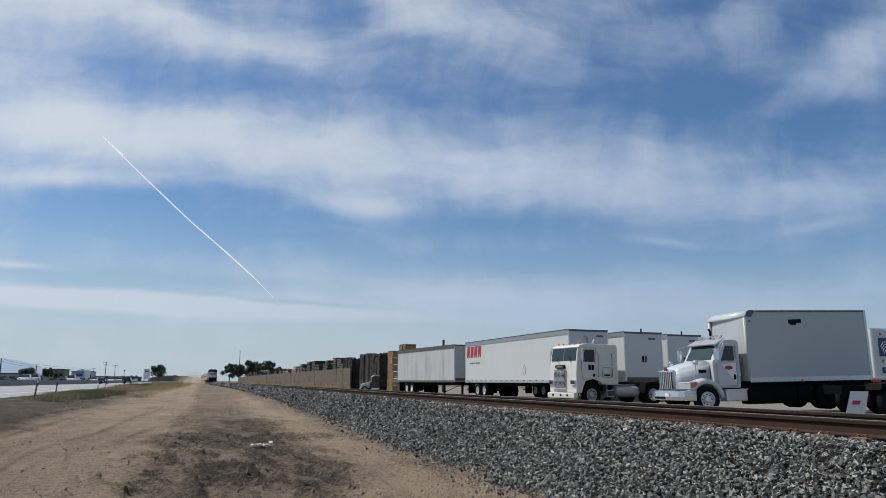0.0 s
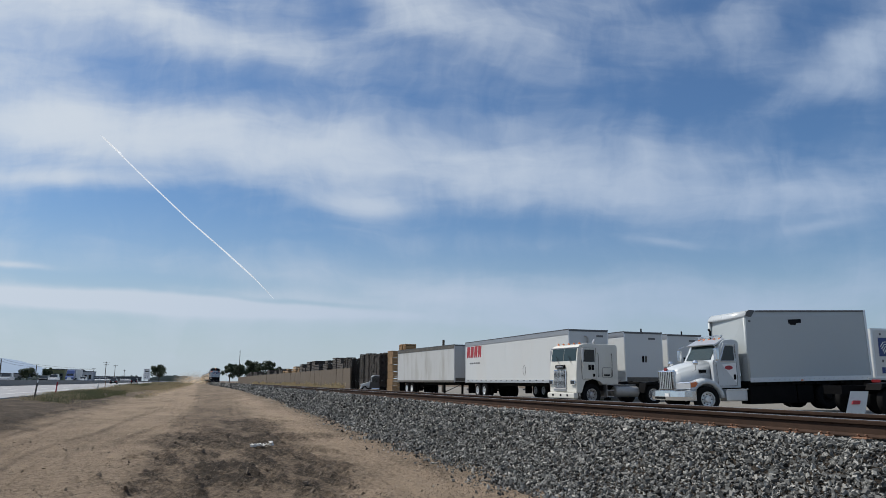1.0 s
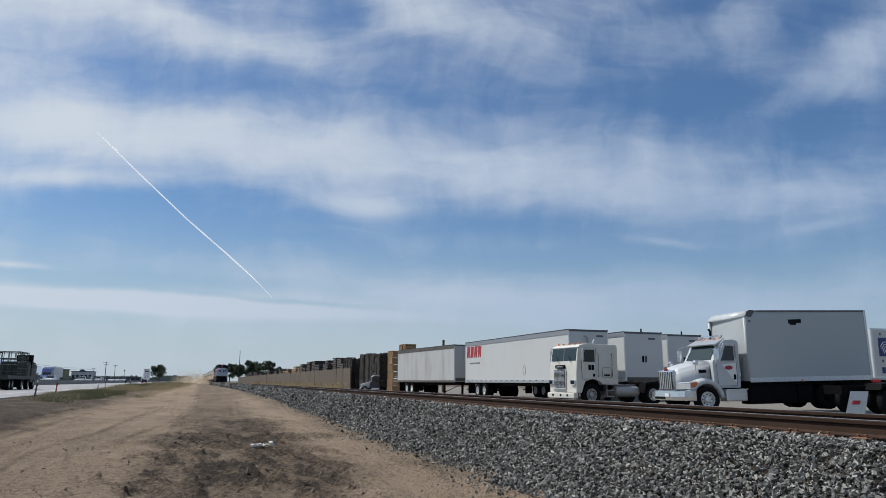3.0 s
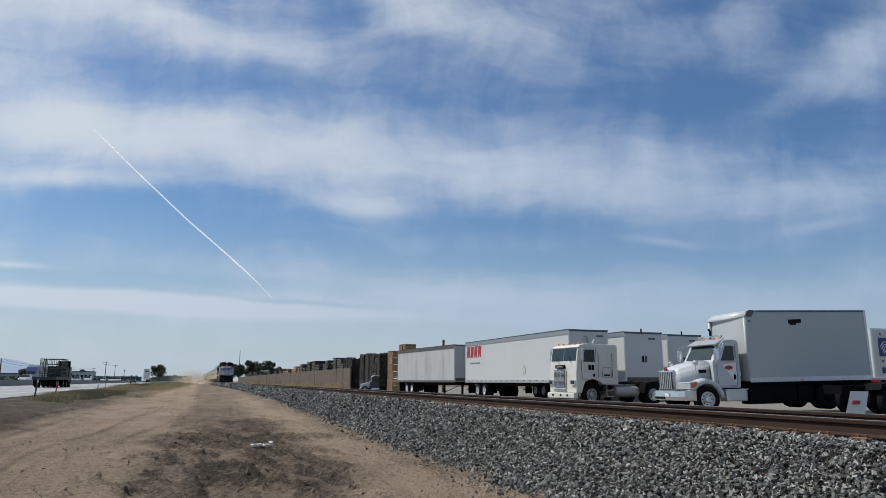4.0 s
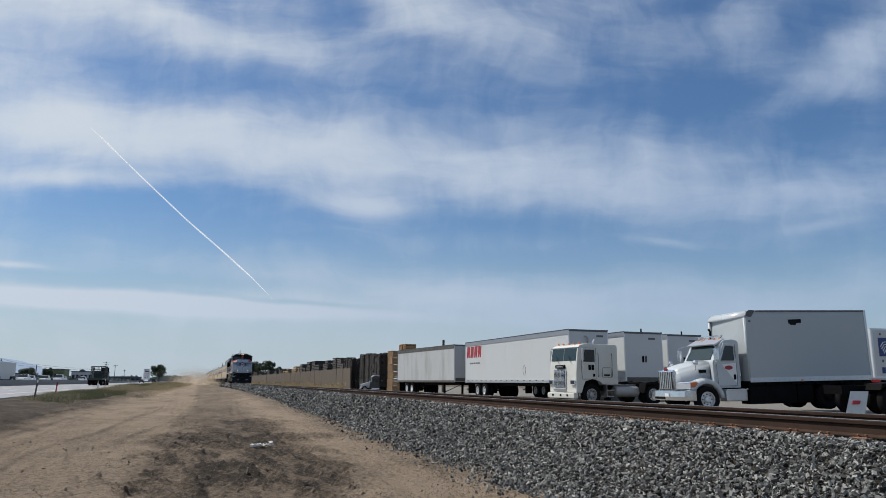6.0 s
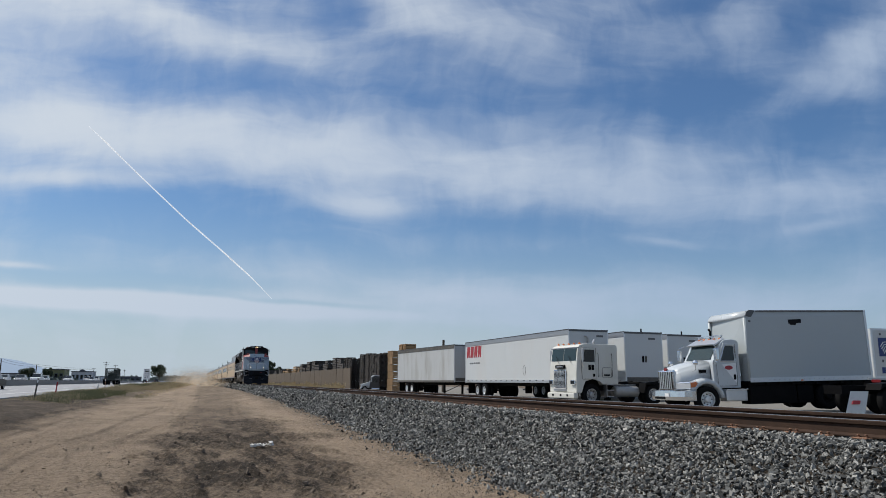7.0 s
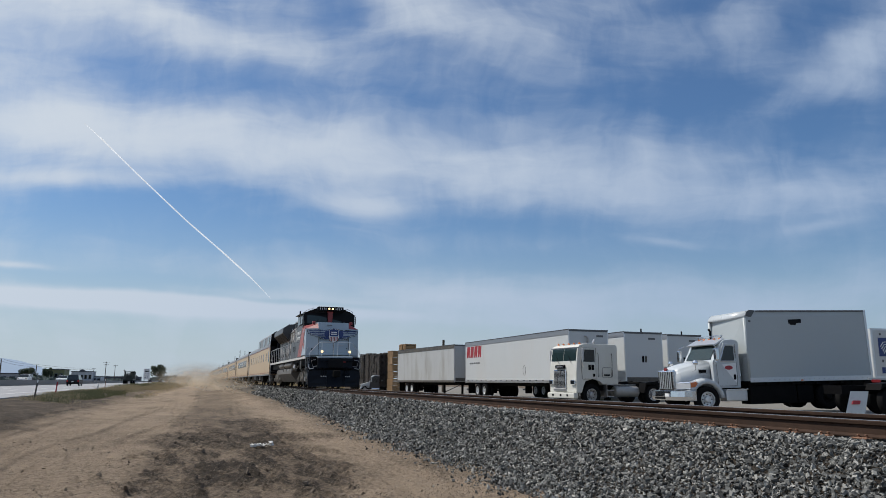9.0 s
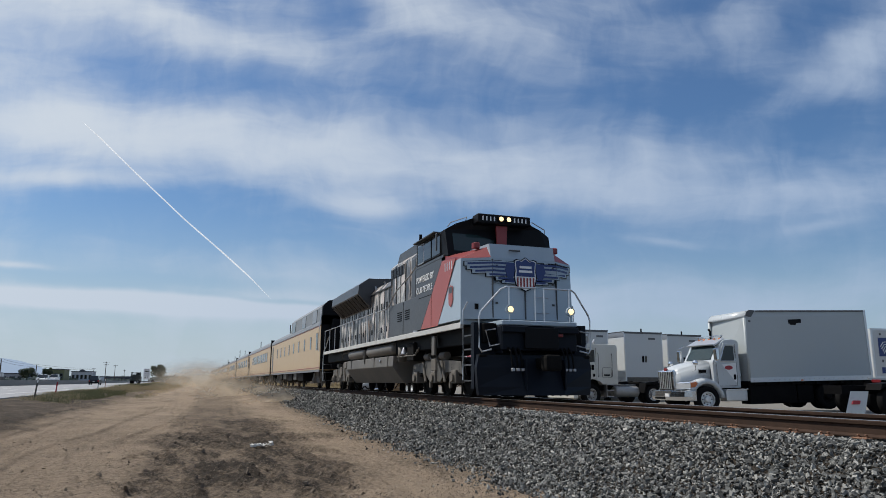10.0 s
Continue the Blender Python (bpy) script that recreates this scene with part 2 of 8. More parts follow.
CRATE = mat("fresh_crate_wood", (0.29, 0.185, 0.095), 0.8, var=0.3, scale=2.0, obj=0.3, bump=0.2)
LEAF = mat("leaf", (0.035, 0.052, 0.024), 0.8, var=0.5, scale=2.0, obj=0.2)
# far foliage: distance haze mixed into the leaf colour
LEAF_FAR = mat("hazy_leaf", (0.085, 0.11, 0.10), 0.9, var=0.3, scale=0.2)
CLEAR = mat("clear_lens", (0.62, 0.64, 0.66), 0.12, 0.3, var=0.1, scale=9)
BARK = mat("bark", (0.07, 0.055, 0.04), 0.9, var=0.3, bump=0.4)
# hills take their aerial haze from this pale blue base colour
HILL = mat("hazy_hill", (0.25, 0.32, 0.41), 1.0, var=0.08, scale=0.004)


def mural_material():
    """Faded vinyl mural: tall smears of black, grey, bone white and brown, glossy."""
    m = bpy.data.materials.new("hood_mural")
    m.use_nodes = True
    nt = m.node_tree
    N, L = nt.nodes.new, nt.links.new
    b = nt.nodes["Principled BSDF"]
    tc = N("ShaderNodeTexCoord")

    def field(scl, detail, rough, dist):
        mp, n = N("ShaderNodeMapping"), N("ShaderNodeTexNoise")
        mp.inputs["Scale"].default_value = scl
        L(tc.outputs["Object"], mp.inputs[0]), L(mp.outputs[0], n.inputs["Vector"])
        n.inputs["Scale"].default_value, n.inputs["Detail"].default_value = 1.0, detail
        n.inputs["Roughness"].default_value, n.inputs["Distortion"].default_value = rough, dist
        return n.outputs["Fac"]
    tone, tint, grime = field((0.4, 2.1, 0.75), 5, 0.6, 1.4), field((0.4, 0.9, 0.6), 3, 0.5, 0.6), field((3, 5, 1.2), 5, 0.6, 0.0)
    ramp = N("ShaderNodeValToRGB")
    e = ramp.color_ramp.elements
    e[0].position, e[0].color = 0.33, (0.012, 0.012, 0.014, 1)
    e[1].position, e[1].color = 0.64, (0.66, 0.58, 0.53, 1)
    for p, c in ((0.44, (0.05, 0.05, 0.053, 1)), (0.49, (0.16, 0.155, 0.148, 1)), (0.56, (0.38, 0.365, 0.335, 1))):
        ramp.color_ramp.elements.new(p).color = c
    L(tone, ramp.inputs[0])
    brown = N("ShaderNodeMix")
    brown.data_type, brown.blend_type = "RGBA", "MULTIPLY"
    rng_ = N("ShaderNodeMapRange")
    rng_.inputs["From Min"].default_value, rng_.inputs["From Max"].default_value = 0.52, 0.66
    L(tint, rng_.inputs["Value"]), L(rng_.outputs[0], brown.inputs["Factor"])
    L(ramp.outputs[0], brown.inputs["A"])
    brown.inputs["B"].default_value = (0.62, 0.42, 0.30, 1)
    L(brown.outputs["Result"], b.inputs["Base Color"])
    rr = N("ShaderNodeMapRange")
    rr.inputs["To Min"].default_value, rr.inputs["To Max"].default_value = 0.22, 0.5
    L(grime, rr.inputs["Value"]), L(rr.outputs[0], b.inputs["Roughness"])
    return m


HOODS = mural_material()


# ---- mesh helpers ----
def link(name, bm, material, parent=None, label="", smooth=False):
    me = bpy.data.meshes.new(name)
    bmesh.ops.recalc_face_normals(bm, faces=bm.faces)
    bm.to_mesh(me)
    bm.free()
    if smooth:
        for f in me.polygons:
            f.use_smooth = True
    mats = material if isinstance(material, (list, tuple)) else [material]
    for mm in mats:
        me.materials.append(mm)
    ob = new(name, me)
    if parent:
        ob.parent = parent
    if label:
        ob["label"] = label
    return ob


def part(name, bm, material, parent, label="", smooth=False):
    return link(name, bm, material, parent, label, smooth)


def thing(name, label, category, m=None, group=""):
    e = new(name)
    if m is not None:
        e.matrix_basis = m
    return tagged(e, label, category, group)


def box(bm, x0, x1, y0, y1, z0, z1, bevel=0.0, segs=2):
    r = bmesh.ops.create_cube(bm, size=1.0)
    for v in r["verts"]:
        v.co = ((x0 + x1) / 2 + v.co.x * (x1 - x0), (y0 + y1) / 2 + v.co.y * (y1 - y0), (z0 + z1) / 2 + v.co.z * (z1 - z0))
    if bevel:
        es = list({e for v in r["verts"] for e in v.link_edges})
        bmesh.ops.bevel(bm, geom=es, offset=bevel, segments=segs, affect="EDGES", profile=0.6)
    return bm


def prism(bm, pts, axis, a, b, bevel=0.0):
    """Extrudes a polygon: axis 'x': pts are (y, z); 'y': (x, z); 'z': (x, y)."""
    def put(p, k):
        return {"x": (k, p[0], p[1]), "y": (p[0], k, p[1]), "z": (p[0], p[1], k)}[axis]
    va = [bm.verts.new(put(p, a)) for p in pts]
    vb = [bm.verts.new(put(p, b)) for p in pts]
    n = len(pts)
    fs = [bm.faces.new(va), bm.faces.new(list(reversed(vb)))]
    for i in range(n):
        fs.append(bm.faces.new((va[i], vb[i], vb[(i + 1) % n], va[(i + 1) % n])))
    if bevel:
        es = list({e for f in fs for e in f.edges})
        bmesh.ops.bevel(bm, geom=es, offset=bevel, segments=2, affect="EDGES", profile=0.6)
    return bm


def loft(bm, rings, cap=True):
    """Joins rings of equal count."""
    vs = [[bm.verts.new(p) for p in r] for r in rings]
    n = len(rings[0])
    for a, b in zip(vs, vs[1:]):
        for i in range(n):
            bm.faces.new((a[i], a[(i + 1) % n], b[(i + 1) % n], b[i]))
    if cap:
        bm.faces.new(vs[0]), bm.faces.new(list(reversed(vs[-1])))
    return bm


def cyl(bm, p0, p1, r, segs=12, r2=None):
    p0, p1 = Vector(p0), Vector(p1)
    q = (p1 - p0).to_track_quat("Z", "Y").to_matrix()
    r2 = r if r2 is None else r2
    rings = []
    for p, rr in ((p0, r), (p1, r2)):
        rings.append([p + q @ Vector((math.cos(2 * math.pi * i / segs) * rr, math.sin(2 * math.pi * i / segs) * rr, 0)) for i in range(segs)])
    return loft(bm, rings)


def tube(bm, pts, r, segs=6):
    pts = [Vector(p) for p in pts]
    rings = []
    for i, p in enumerate(pts):
        d = (pts[min(i + 1, len(pts) - 1)] - pts[max(i - 1, 0)]).normalized()
        q = d.to_track_quat("Z", "Y").to_matrix()
        rings.append([p + q @ Vector((math.cos(2 * math.pi * k / segs) * r, math.sin(2 * math.pi * k / segs) * r, 0)) for k in range(segs)])
    return loft(bm, rings)


def B():
    return bmesh.new()


def text_mesh(name, words, size, material, parent, m, depth=0.004, label=""):
    cu = bpy.data.curves.new(name, "FONT")
    cu.body, cu.size, cu.extrude = words, size, depth
    cu.resolution_u = 2
    tmp = bpy.data.objects.new(name, cu)
    me = bpy.data.meshes.new_from_object(tmp)
    bpy.data.objects.remove(tmp)
    me.materials.clear()
    me.materials.append(material)
    ob = new(name, me)
    ob.parent = parent
    ob.matrix_basis = m
    if label:
        ob["label"] = label
    return ob


def mesh_np(name, verts, faces, materials, smooth=False):
    me = bpy.data.meshes.new(name)
    me.from_pydata(verts.tolist() if hasattr(verts, "tolist") else verts, [], faces.tolist() if hasattr(faces, "tolist") else faces)
    for mm in materials:
        me.materials.append(mm)
    if smooth:
        for f in me.polygons:
            f.use_smooth = True
    return me


# ---- ground: one sheet to the horizon ----
rng = np.random.default_rng(7)
_lat = rng.random((256, 256))


def vnoise(x, y):
    """Smooth value noise, 0..1."""
    xi, yi = np.floor(x).astype(int), np.floor(y).astype(int)
    fx, fy = x - xi, y - yi
    fx, fy = fx * fx * (3 - 2 * fx), fy * fy * (3 - 2 * fy)
    g = lambda a, b: _lat[a % 256, b % 256]
    return (g(xi, yi) * (1 - fx) + g(xi + 1, yi) * fx) * (1 - fy) + (g(xi, yi + 1) * (1 - fx) + g(xi + 1, yi + 1) * fx) * fy


def fbm(x, y, octaves=4):
    s, a, t = 0.0, 0.5, 0.0
    for k in range(octaves):
        s = s + a * vnoise(x * 2 ** k + 17.3 * k, y * 2 ** k - 9.1 * k)
        t += a
        a *= 0.55
    return s / t


def toe(y):
    return np.interp(y, [0, 9, 14, 24, 50, 80, 300], [4.3, 4.5, 4.82, 5.05, 5.3, 5.55, 5.7])


def base_height(x, y):
    """Dirt, weedy verge, road level, ballast bed and yard."""
    t = toe(y)
    bed = np.interp(x, [-1e5, -9.0, -8.2, -5.0, -3.5, 3.0], [ROAD - 0.05, ROAD - 0.05, 0.46, 0.16, 0.0, 0.0])
    bed = bed + np.interp(y, [0, 38, 105, 160, 5000], [0, 0, 0.42, 0.52, 0.52]) * np.interp(x, [-9, -7, 2, 5.6], [0, 1, 1, 0.6])
    # soil banked up against the foot of the ballast
    bed = bed + 0.34 * np.interp(y, [16, 45, 90, 160], [0, 1, 0.9, 0.4]) * np.interp(x, [0.5, 4.4, 5.8, 6.3], [0, 1, 1, 0])
    k = np.clip((x - t) / (6.35 - t), 0, 1)
    bed = np.where(x > t, np.maximum(k * 0.86, bed * (x < 6.35)), bed)
    far = np.interp(x, [9.6, 12.0, 14.0], [0.86, YARD - 0.02, YARD - 0.02])
    return np.where(x > 9.6, far, bed)


def path_x(y):
    return np.interp(y, [0, 12, 19, 28, 51, 118, 274], [-1.6, -2.2, -2.8, -2.5, -1.95, -1.4, -0.5])


def dark_zone(x, y):
    """Churned dark soil between the wheel tracks and the ballast, in long smears along the tracks."""
    c = 0.50 + (y - 11) * 0.11
    r = 1.0 - ((x - c) / 2.25) ** 2 - ((y - 18.5) / 11.0) ** 2
    smear = (fbm(x * 2.6 + y * 0.25, y * 0.55 + 4, 4) - 0.5) * 4.2 + (fbm(x * 0.7 + 3, y * 0.4, 2) - 0.5) * 1.6
    return np.clip((r * 0.95 + smear) * 1.5, 0, 1) * np.clip(r * 2 + 0.9, 0, 1)


def track_band(x, y):
    """The smooth driven path: 1 on it, 0 off it."""
    w = np.interp(y, [0, 14, 27, 45, 120, 300], [1.3, 1.5, 2.2, 2.3, 2.4, 2.2])
    off = np.abs(x - path_x(y)) + (fbm(x * 0.8 + 11, y * 0.25, 3) - 0.5) * 1.2
    return np.clip((w - off) / 0.7 + 0.5, 0, 1)


# tyre tracks: (offset from the path, half width, depth, tread)
TYRES = ((-2.35, 0.16, 0.05, 0), (-1.55, 0.17, 0.045, 0), (-0.95, 0.14, 0.03, 1), (0.10, 0.17, 0.05, 0), (0.75, 0.15, 0.035, 0), (1.75, 0.16, 0.045, 1), (2.45, 0.14, 0.03, 0), (4.55, 0.17, 0.05, 1), (5.15, 0.14, 0.035, 1))


def tyre_tracks(x, y):
    """Pressed depth of the tyre tracks and the soil pushed up beside them."""
    px = path_x(y)
    z, line = 0.0 * x, 0.0 * x
    for off, w, dep, tread in TYRES:
        wob = (vnoise(y * 0.09 + off * 7, y * 0 + off) - 0.5) * 1.1
        d = x - px - off - wob
        live = np.clip(vnoise(y * 0.12 + off * 3, y * 0 + 5 + off) * 2.2 - 0.35, 0, 1)
        inside = np.exp(-(d / w) ** 4)
        z = z + live * (-dep * inside + 0.75 * dep * np.exp(-((np.abs(d) - w * 1.55) / (w * 0.42)) ** 2))
        if tread:
            z = z + live * inside * 0.020 * np.sign(np.sin(y * 2 * math.pi / 0.42 + np.abs(d) * 14))
        line = line + live * np.exp(-((np.abs(d) - w * 1.0) / (w * 0.30)) ** 2)
    return z, np.clip(line, 0, 1)


def dirt_height(x, y):
    z = base_height(x, y)
    dirtzone = np.clip((toe(y) + 0.3 - x) / 0.6, 0, 1) * np.clip((x + 8.6) / 1.0, 0, 1)
    fade = np.clip(1.2 - y / 36, 0.08, 1)
    lumps = (fbm(x * 0.7, y * 0.35, 4) - 0.5) * 0.09 + (fbm(x * 5, y * 4, 3) - 0.5) * 0.095
    churn = dark_zone(x, y)
    lumps = lumps + churn * ((fbm(x * 8, y * 5 + x, 3) - 0.5) * 0.24 + (fbm(x * 2.5, y * 1.6, 2) - 0.5) * 0.06)
    lumps = lumps + (fbm(x * 9, y * 7, 2) - 0.5) * 0.085
    ruts = tyre_tracks(x, y)[0] * 0.62 * np.clip(1.15 - y / 90, 0.25, 1)
    lumps = lumps * (1 - 0.5 * track_band(x, y) * (1 - churn))
    berm = 0.16 * np.exp(-((x - path_x(y) + 3.1) / 0.5) ** 2) * fbm(x, y * 0.3, 2)
    return z + dirtzone * (lumps * fade + ruts + berm)


def spaced(lo, fine_lo, fine_hi, hi, step, grow):
    out = list(np.arange(fine_lo, fine_hi, step))
    s, v = step, out[-1]
    while v < hi:
        s *= grow
        v += s
        out.append(v)
    s, v, pre = step, out[0], []
    while v > lo:
        s *= grow
        v -= s
        pre.append(v)
    return np.array(pre[::-1] + out)


def soil_material():
    m = bpy.data.materials.new("dry_soil")
    m.use_nodes = True
    nt = m.node_tree
    N, L = nt.nodes.new, nt.links.new
    b = nt.nodes["Principled BSDF"]
    at = N("ShaderNodeAttribute")
    at.attribute_name = "soil"
    tc = N("ShaderNodeTexCoord")
    n1, n2, n3 = N("ShaderNodeTexNoise"), N("ShaderNodeTexNoise"), N("ShaderNodeTexNoise")
    for n, s in ((n1, 0.9), (n2, 12.0), (n3, 60.0)):
        n.inputs["Scale"].default_value, n.inputs["Detail"].default_value, n.inputs["Roughness"].default_value = s, 6, 0.65
        L(tc.outputs["Object"], n.inputs["Vector"])
    def mathn(op, a, c):
        n = N("ShaderNodeMath")
        n.operation = op
        for i, v in enumerate((a, c)):
            if isinstance(v, (int, float)):
                n.inputs[i].default_value = v
            else:
                L(v, n.inputs[i])
        return n.outputs[0]
    k = mathn("ADD", at.outputs["Fac"], mathn("MULTIPLY", mathn("SUBTRACT", n1.outputs["Fac"], 0.5), 0.55))
    k = mathn("ADD", k, mathn("MULTIPLY", mathn("SUBTRACT", n2.outputs["Fac"], 0.5), 1.45))
    ramp = N("ShaderNodeValToRGB")
    e = ramp.color_ramp.elements
    e[0].position, e[0].color = 0.15, (0.060, 0.048, 0.037, 1)
    e[1].position, e[1].color = 0.85, (0.335, 0.258, 0.185, 1)
    mid = ramp.color_ramp.elements.new(0.5)
    mid.color = (0.190, 0.146, 0.106, 1)
    L(k, ramp.inputs[0])
    sc = N("ShaderNodeVectorMath")
    sc.operation = "SCALE"
    L(ramp.outputs[0], sc.inputs[0])
    L(mathn("ADD", mathn("MULTIPLY", n3.outputs["Fac"], 1.3), 0.24), sc.inputs["Scale"])
    L(sc.outputs[0], b.inputs["Base Color"])
    b.inputs["Roughness"].default_value = 0.95
    b.inputs["Specular IOR Level"].default_value = 0.15
    bn, bn2 = N("ShaderNodeBump"), N("ShaderNodeBump")
    bn.inputs["Strength"].default_value, bn.inputs["Distance"].default_value = 1.0, 0.10
    bn2.inputs["Strength"].default_value, bn2.inputs["Distance"].default_value = 0.9, 0.03
    L(n2.outputs["Fac"], bn.inputs["Height"]), L(n3.outputs["Fac"], bn2.inputs["Height"])
    L(bn.outputs[0], bn2.inputs["Normal"]), L(bn2.outputs[0], b.inputs["Normal"])
    return m


def build_ground():
    xs = spaced(-3000, -5.2, 4.8, 3000, 0.065, 1.06)
    ys = spaced(-400, 7.6, 27.0, 4500, 0.07, 1.028)
    X, Y = np.meshgrid(xs, ys, indexing="ij")
    Z = dirt_height(X, Y)
    Z = np.where((X < -9.0), ROAD - 0.05, Z)
    band, dark = track_band(X, Y), dark_zone(X, Y)
    soil = 0.47 + 0.27 * band + (fbm(X * 0.8, Y * 0.3, 3) - 0.5) * 0.34 + (fbm(X * 3.0, Y * 0.6, 3) - 0.5) * 0.25
    soil = soil - 0.11 * tyre_tracks(X, Y)[1]
    soil = soil + 0.34 * np.exp(-((X - 3.4) / 0.95) ** 2) * np.clip(1.5 - Y / 60, 0, 1)
    soil = soil + 0.16 * np.clip((11.5 - Y) / 1.5, 0, 1) * np.clip(X + 0.5, 0, 1)
    soil = soil - 0.20 * dark * (0.25 + 1.5 * fbm(X * 6, Y * 2.0, 3))
    soil = soil - 0.22 * np.clip((-4.6 - X) / 0.8, 0, 1) * np.clip((X + 9.5) / 1.0, 0, 1)
    # darkest tone under the stones: shade in their gaps put into the soil
    soil = np.where(X > toe(Y) + 0.15, -0.8, soil)
    soil = np.where(X > 11.5, 0.35, soil)
    soil = np.where(X < -9.2, 0.35, soil)
    nx, ny = X.shape
    idx = np.arange(nx * ny).reshape(nx, ny)
    faces = np.stack([idx[:-1, :-1], idx[1:, :-1], idx[1:, 1:], idx[:-1, 1:]], -1).reshape(-1, 4)
    verts = np.stack([X, Y, Z], -1).reshape(-1, 3)
    me = mesh_np("ground", verts, faces, [soil_material()], smooth=True)
    at = me.attributes.new("soil", "FLOAT", "POINT")
    at.data.foreach_set("value", soil.reshape(-1).astype(np.float32))
    tagged(new("ground", me), "dry tan and brown dirt with tyre ruts beside the railway", "ground", kind="structure")


build_ground()


# ---- freeway ----
def build_freeway():
    slab = link("road", box(B(), -26.5, -9.0, -200, 3000, ROAD - 0.3, ROAD), ASPHALT)
    tagged(slab, "pale grey concrete freeway carriageway", "road", kind="structure")
    far = link("road_far", box(B(), -52, -28.5, -200, 3000, ROAD - 0.3, ROAD_FAR), ASPHALT)
    tagged(far, "oncoming carriageway of the freeway behind the barrier", "road", kind="structure")
    bm = B()
    prism(bm, [(-27.5, ROAD), (-26.9, ROAD), (-26.97, ROAD + 0.2), (-27.1, ROAD + 0.9), (-27.3, ROAD + 0.9), (-27.43, ROAD + 0.2)], "y", -200, 1500)
    tagged(link("median_barrier", bm, CONCRETE), "long grey concrete median barrier of the freeway", "barrier", kind="structure")
    paint = mat("road_paint", (0.62, 0.62, 0.60), 0.8, var=0.2, scale=2)
    for x in (-11.6, -26.0):
        tagged(link("edge_line", box(B(), x - 0.07, x + 0.07, -100, 900, ROAD, ROAD + 0.004), paint), "painted white edge line on the freeway", "road marking", kind="structure")
    for x in (-15.2, -18.8, -22.4):
        bm = B()
        for k in range(60):
            box(bm, x - 0.06, x + 0.06, k * 14.6, k * 14.6 + 3.6, ROAD, ROAD + 0.004)
        tagged(link("lane_dashes", bm, paint), "dashed white lane line on the freeway", "road marking", kind="structure")


build_freeway()


# ---- railway ----
def build_track():
    # ballast core under the stones
    bm = B()
    head = [(-0.037, 0), (-0.033, 0.006), (0.033, 0.006), (0.037, 0)]
    prof = [(-0.076, -0.186), (0.076, -0.186), (0.076, -0.172), (0.014, -0.150), (0.009, -0.06), (0.034, -0.044), (0.037, -0.010), (0.031, 0.0), (-0.031, 0.0), (-0.037, -0.010), (-0.034, -0.044), (-0.009, -0.06), (-0.014, -0.150), (-0.076, -0.172)]
    for k, x in enumerate((XC - 0.753, XC + 0.753)):
        rail = thing("rail", "long rusty brown steel rail with a polished head", "rail", pose(x, 0, RAIL), "rails of the track")
        part("rail_body", prism(B(), prof, "y", -60, 1200), RUST, rail)
        part("running_surface", box(B(), -0.029, 0.029, -60, 1200, -0.002, 0.004), RAILTOP, rail, "polished bright running surface")
    # ties with plates and spikes
    bm = box(B(), -1.3, 1.3, -0.115, 0.115, -0.37, -0.20, 0.012, 1)
    tie = thing("tie", "dark creosoted wooden tie half buried in ballast", "railway tie", pose(XC, 0, RAIL), "ties under the track")
    part("tie_beam", bm, TIE, tie)
    for sx in (-0.753, 0.753):
        pl = part("tie_plate", box(B(), sx - 0.165, sx + 0.165, -0.10, 0.10, -0.20, -0.184, 0.004, 1), RUST_PLATE, tie, "rusty steel tie plate")
        for dx in (-0.10, 0.10):
            for dy in (-0.05, 0.05):
                s = B()
                box(s, sx + dx - 0.009, sx + dx + 0.009, dy - 0.009, dy + 0.009, -0.19, -0.16)
                box(s, sx + dx - 0.018, sx + dx + 0.014, dy - 0.013, dy + 0.013, -0.164, -0.150, 0.004, 1)
                part("spike", s, RUST_PLATE, pl)
    tie.matrix_basis = pose(XC, 6.10, RAIL)
    for k in range(-10, 150):
        if k:
            copy_thing(tie, pose(XC + random.uniform(-0.03, 0.03), 6.10 + 0.5 * k, RAIL, 0, 0, random.uniform(-1, 1)))


build_track()


# ---- train ----
def ring_profile(bm, axis_pts, prof, segs=24):
    """Turns a profile (offset along x, radius) about an axis through axis_pts parallel to x."""
    rings = []
    cx, cy, cz = axis_pts
    for off, r in prof:
        rings.append([(cx + off, cy + math.cos(2 * math.pi * i / segs) * r, cz + math.sin(2 * math.pi * i / segs) * r) for i in range(segs)])
    return loft(bm, rings)


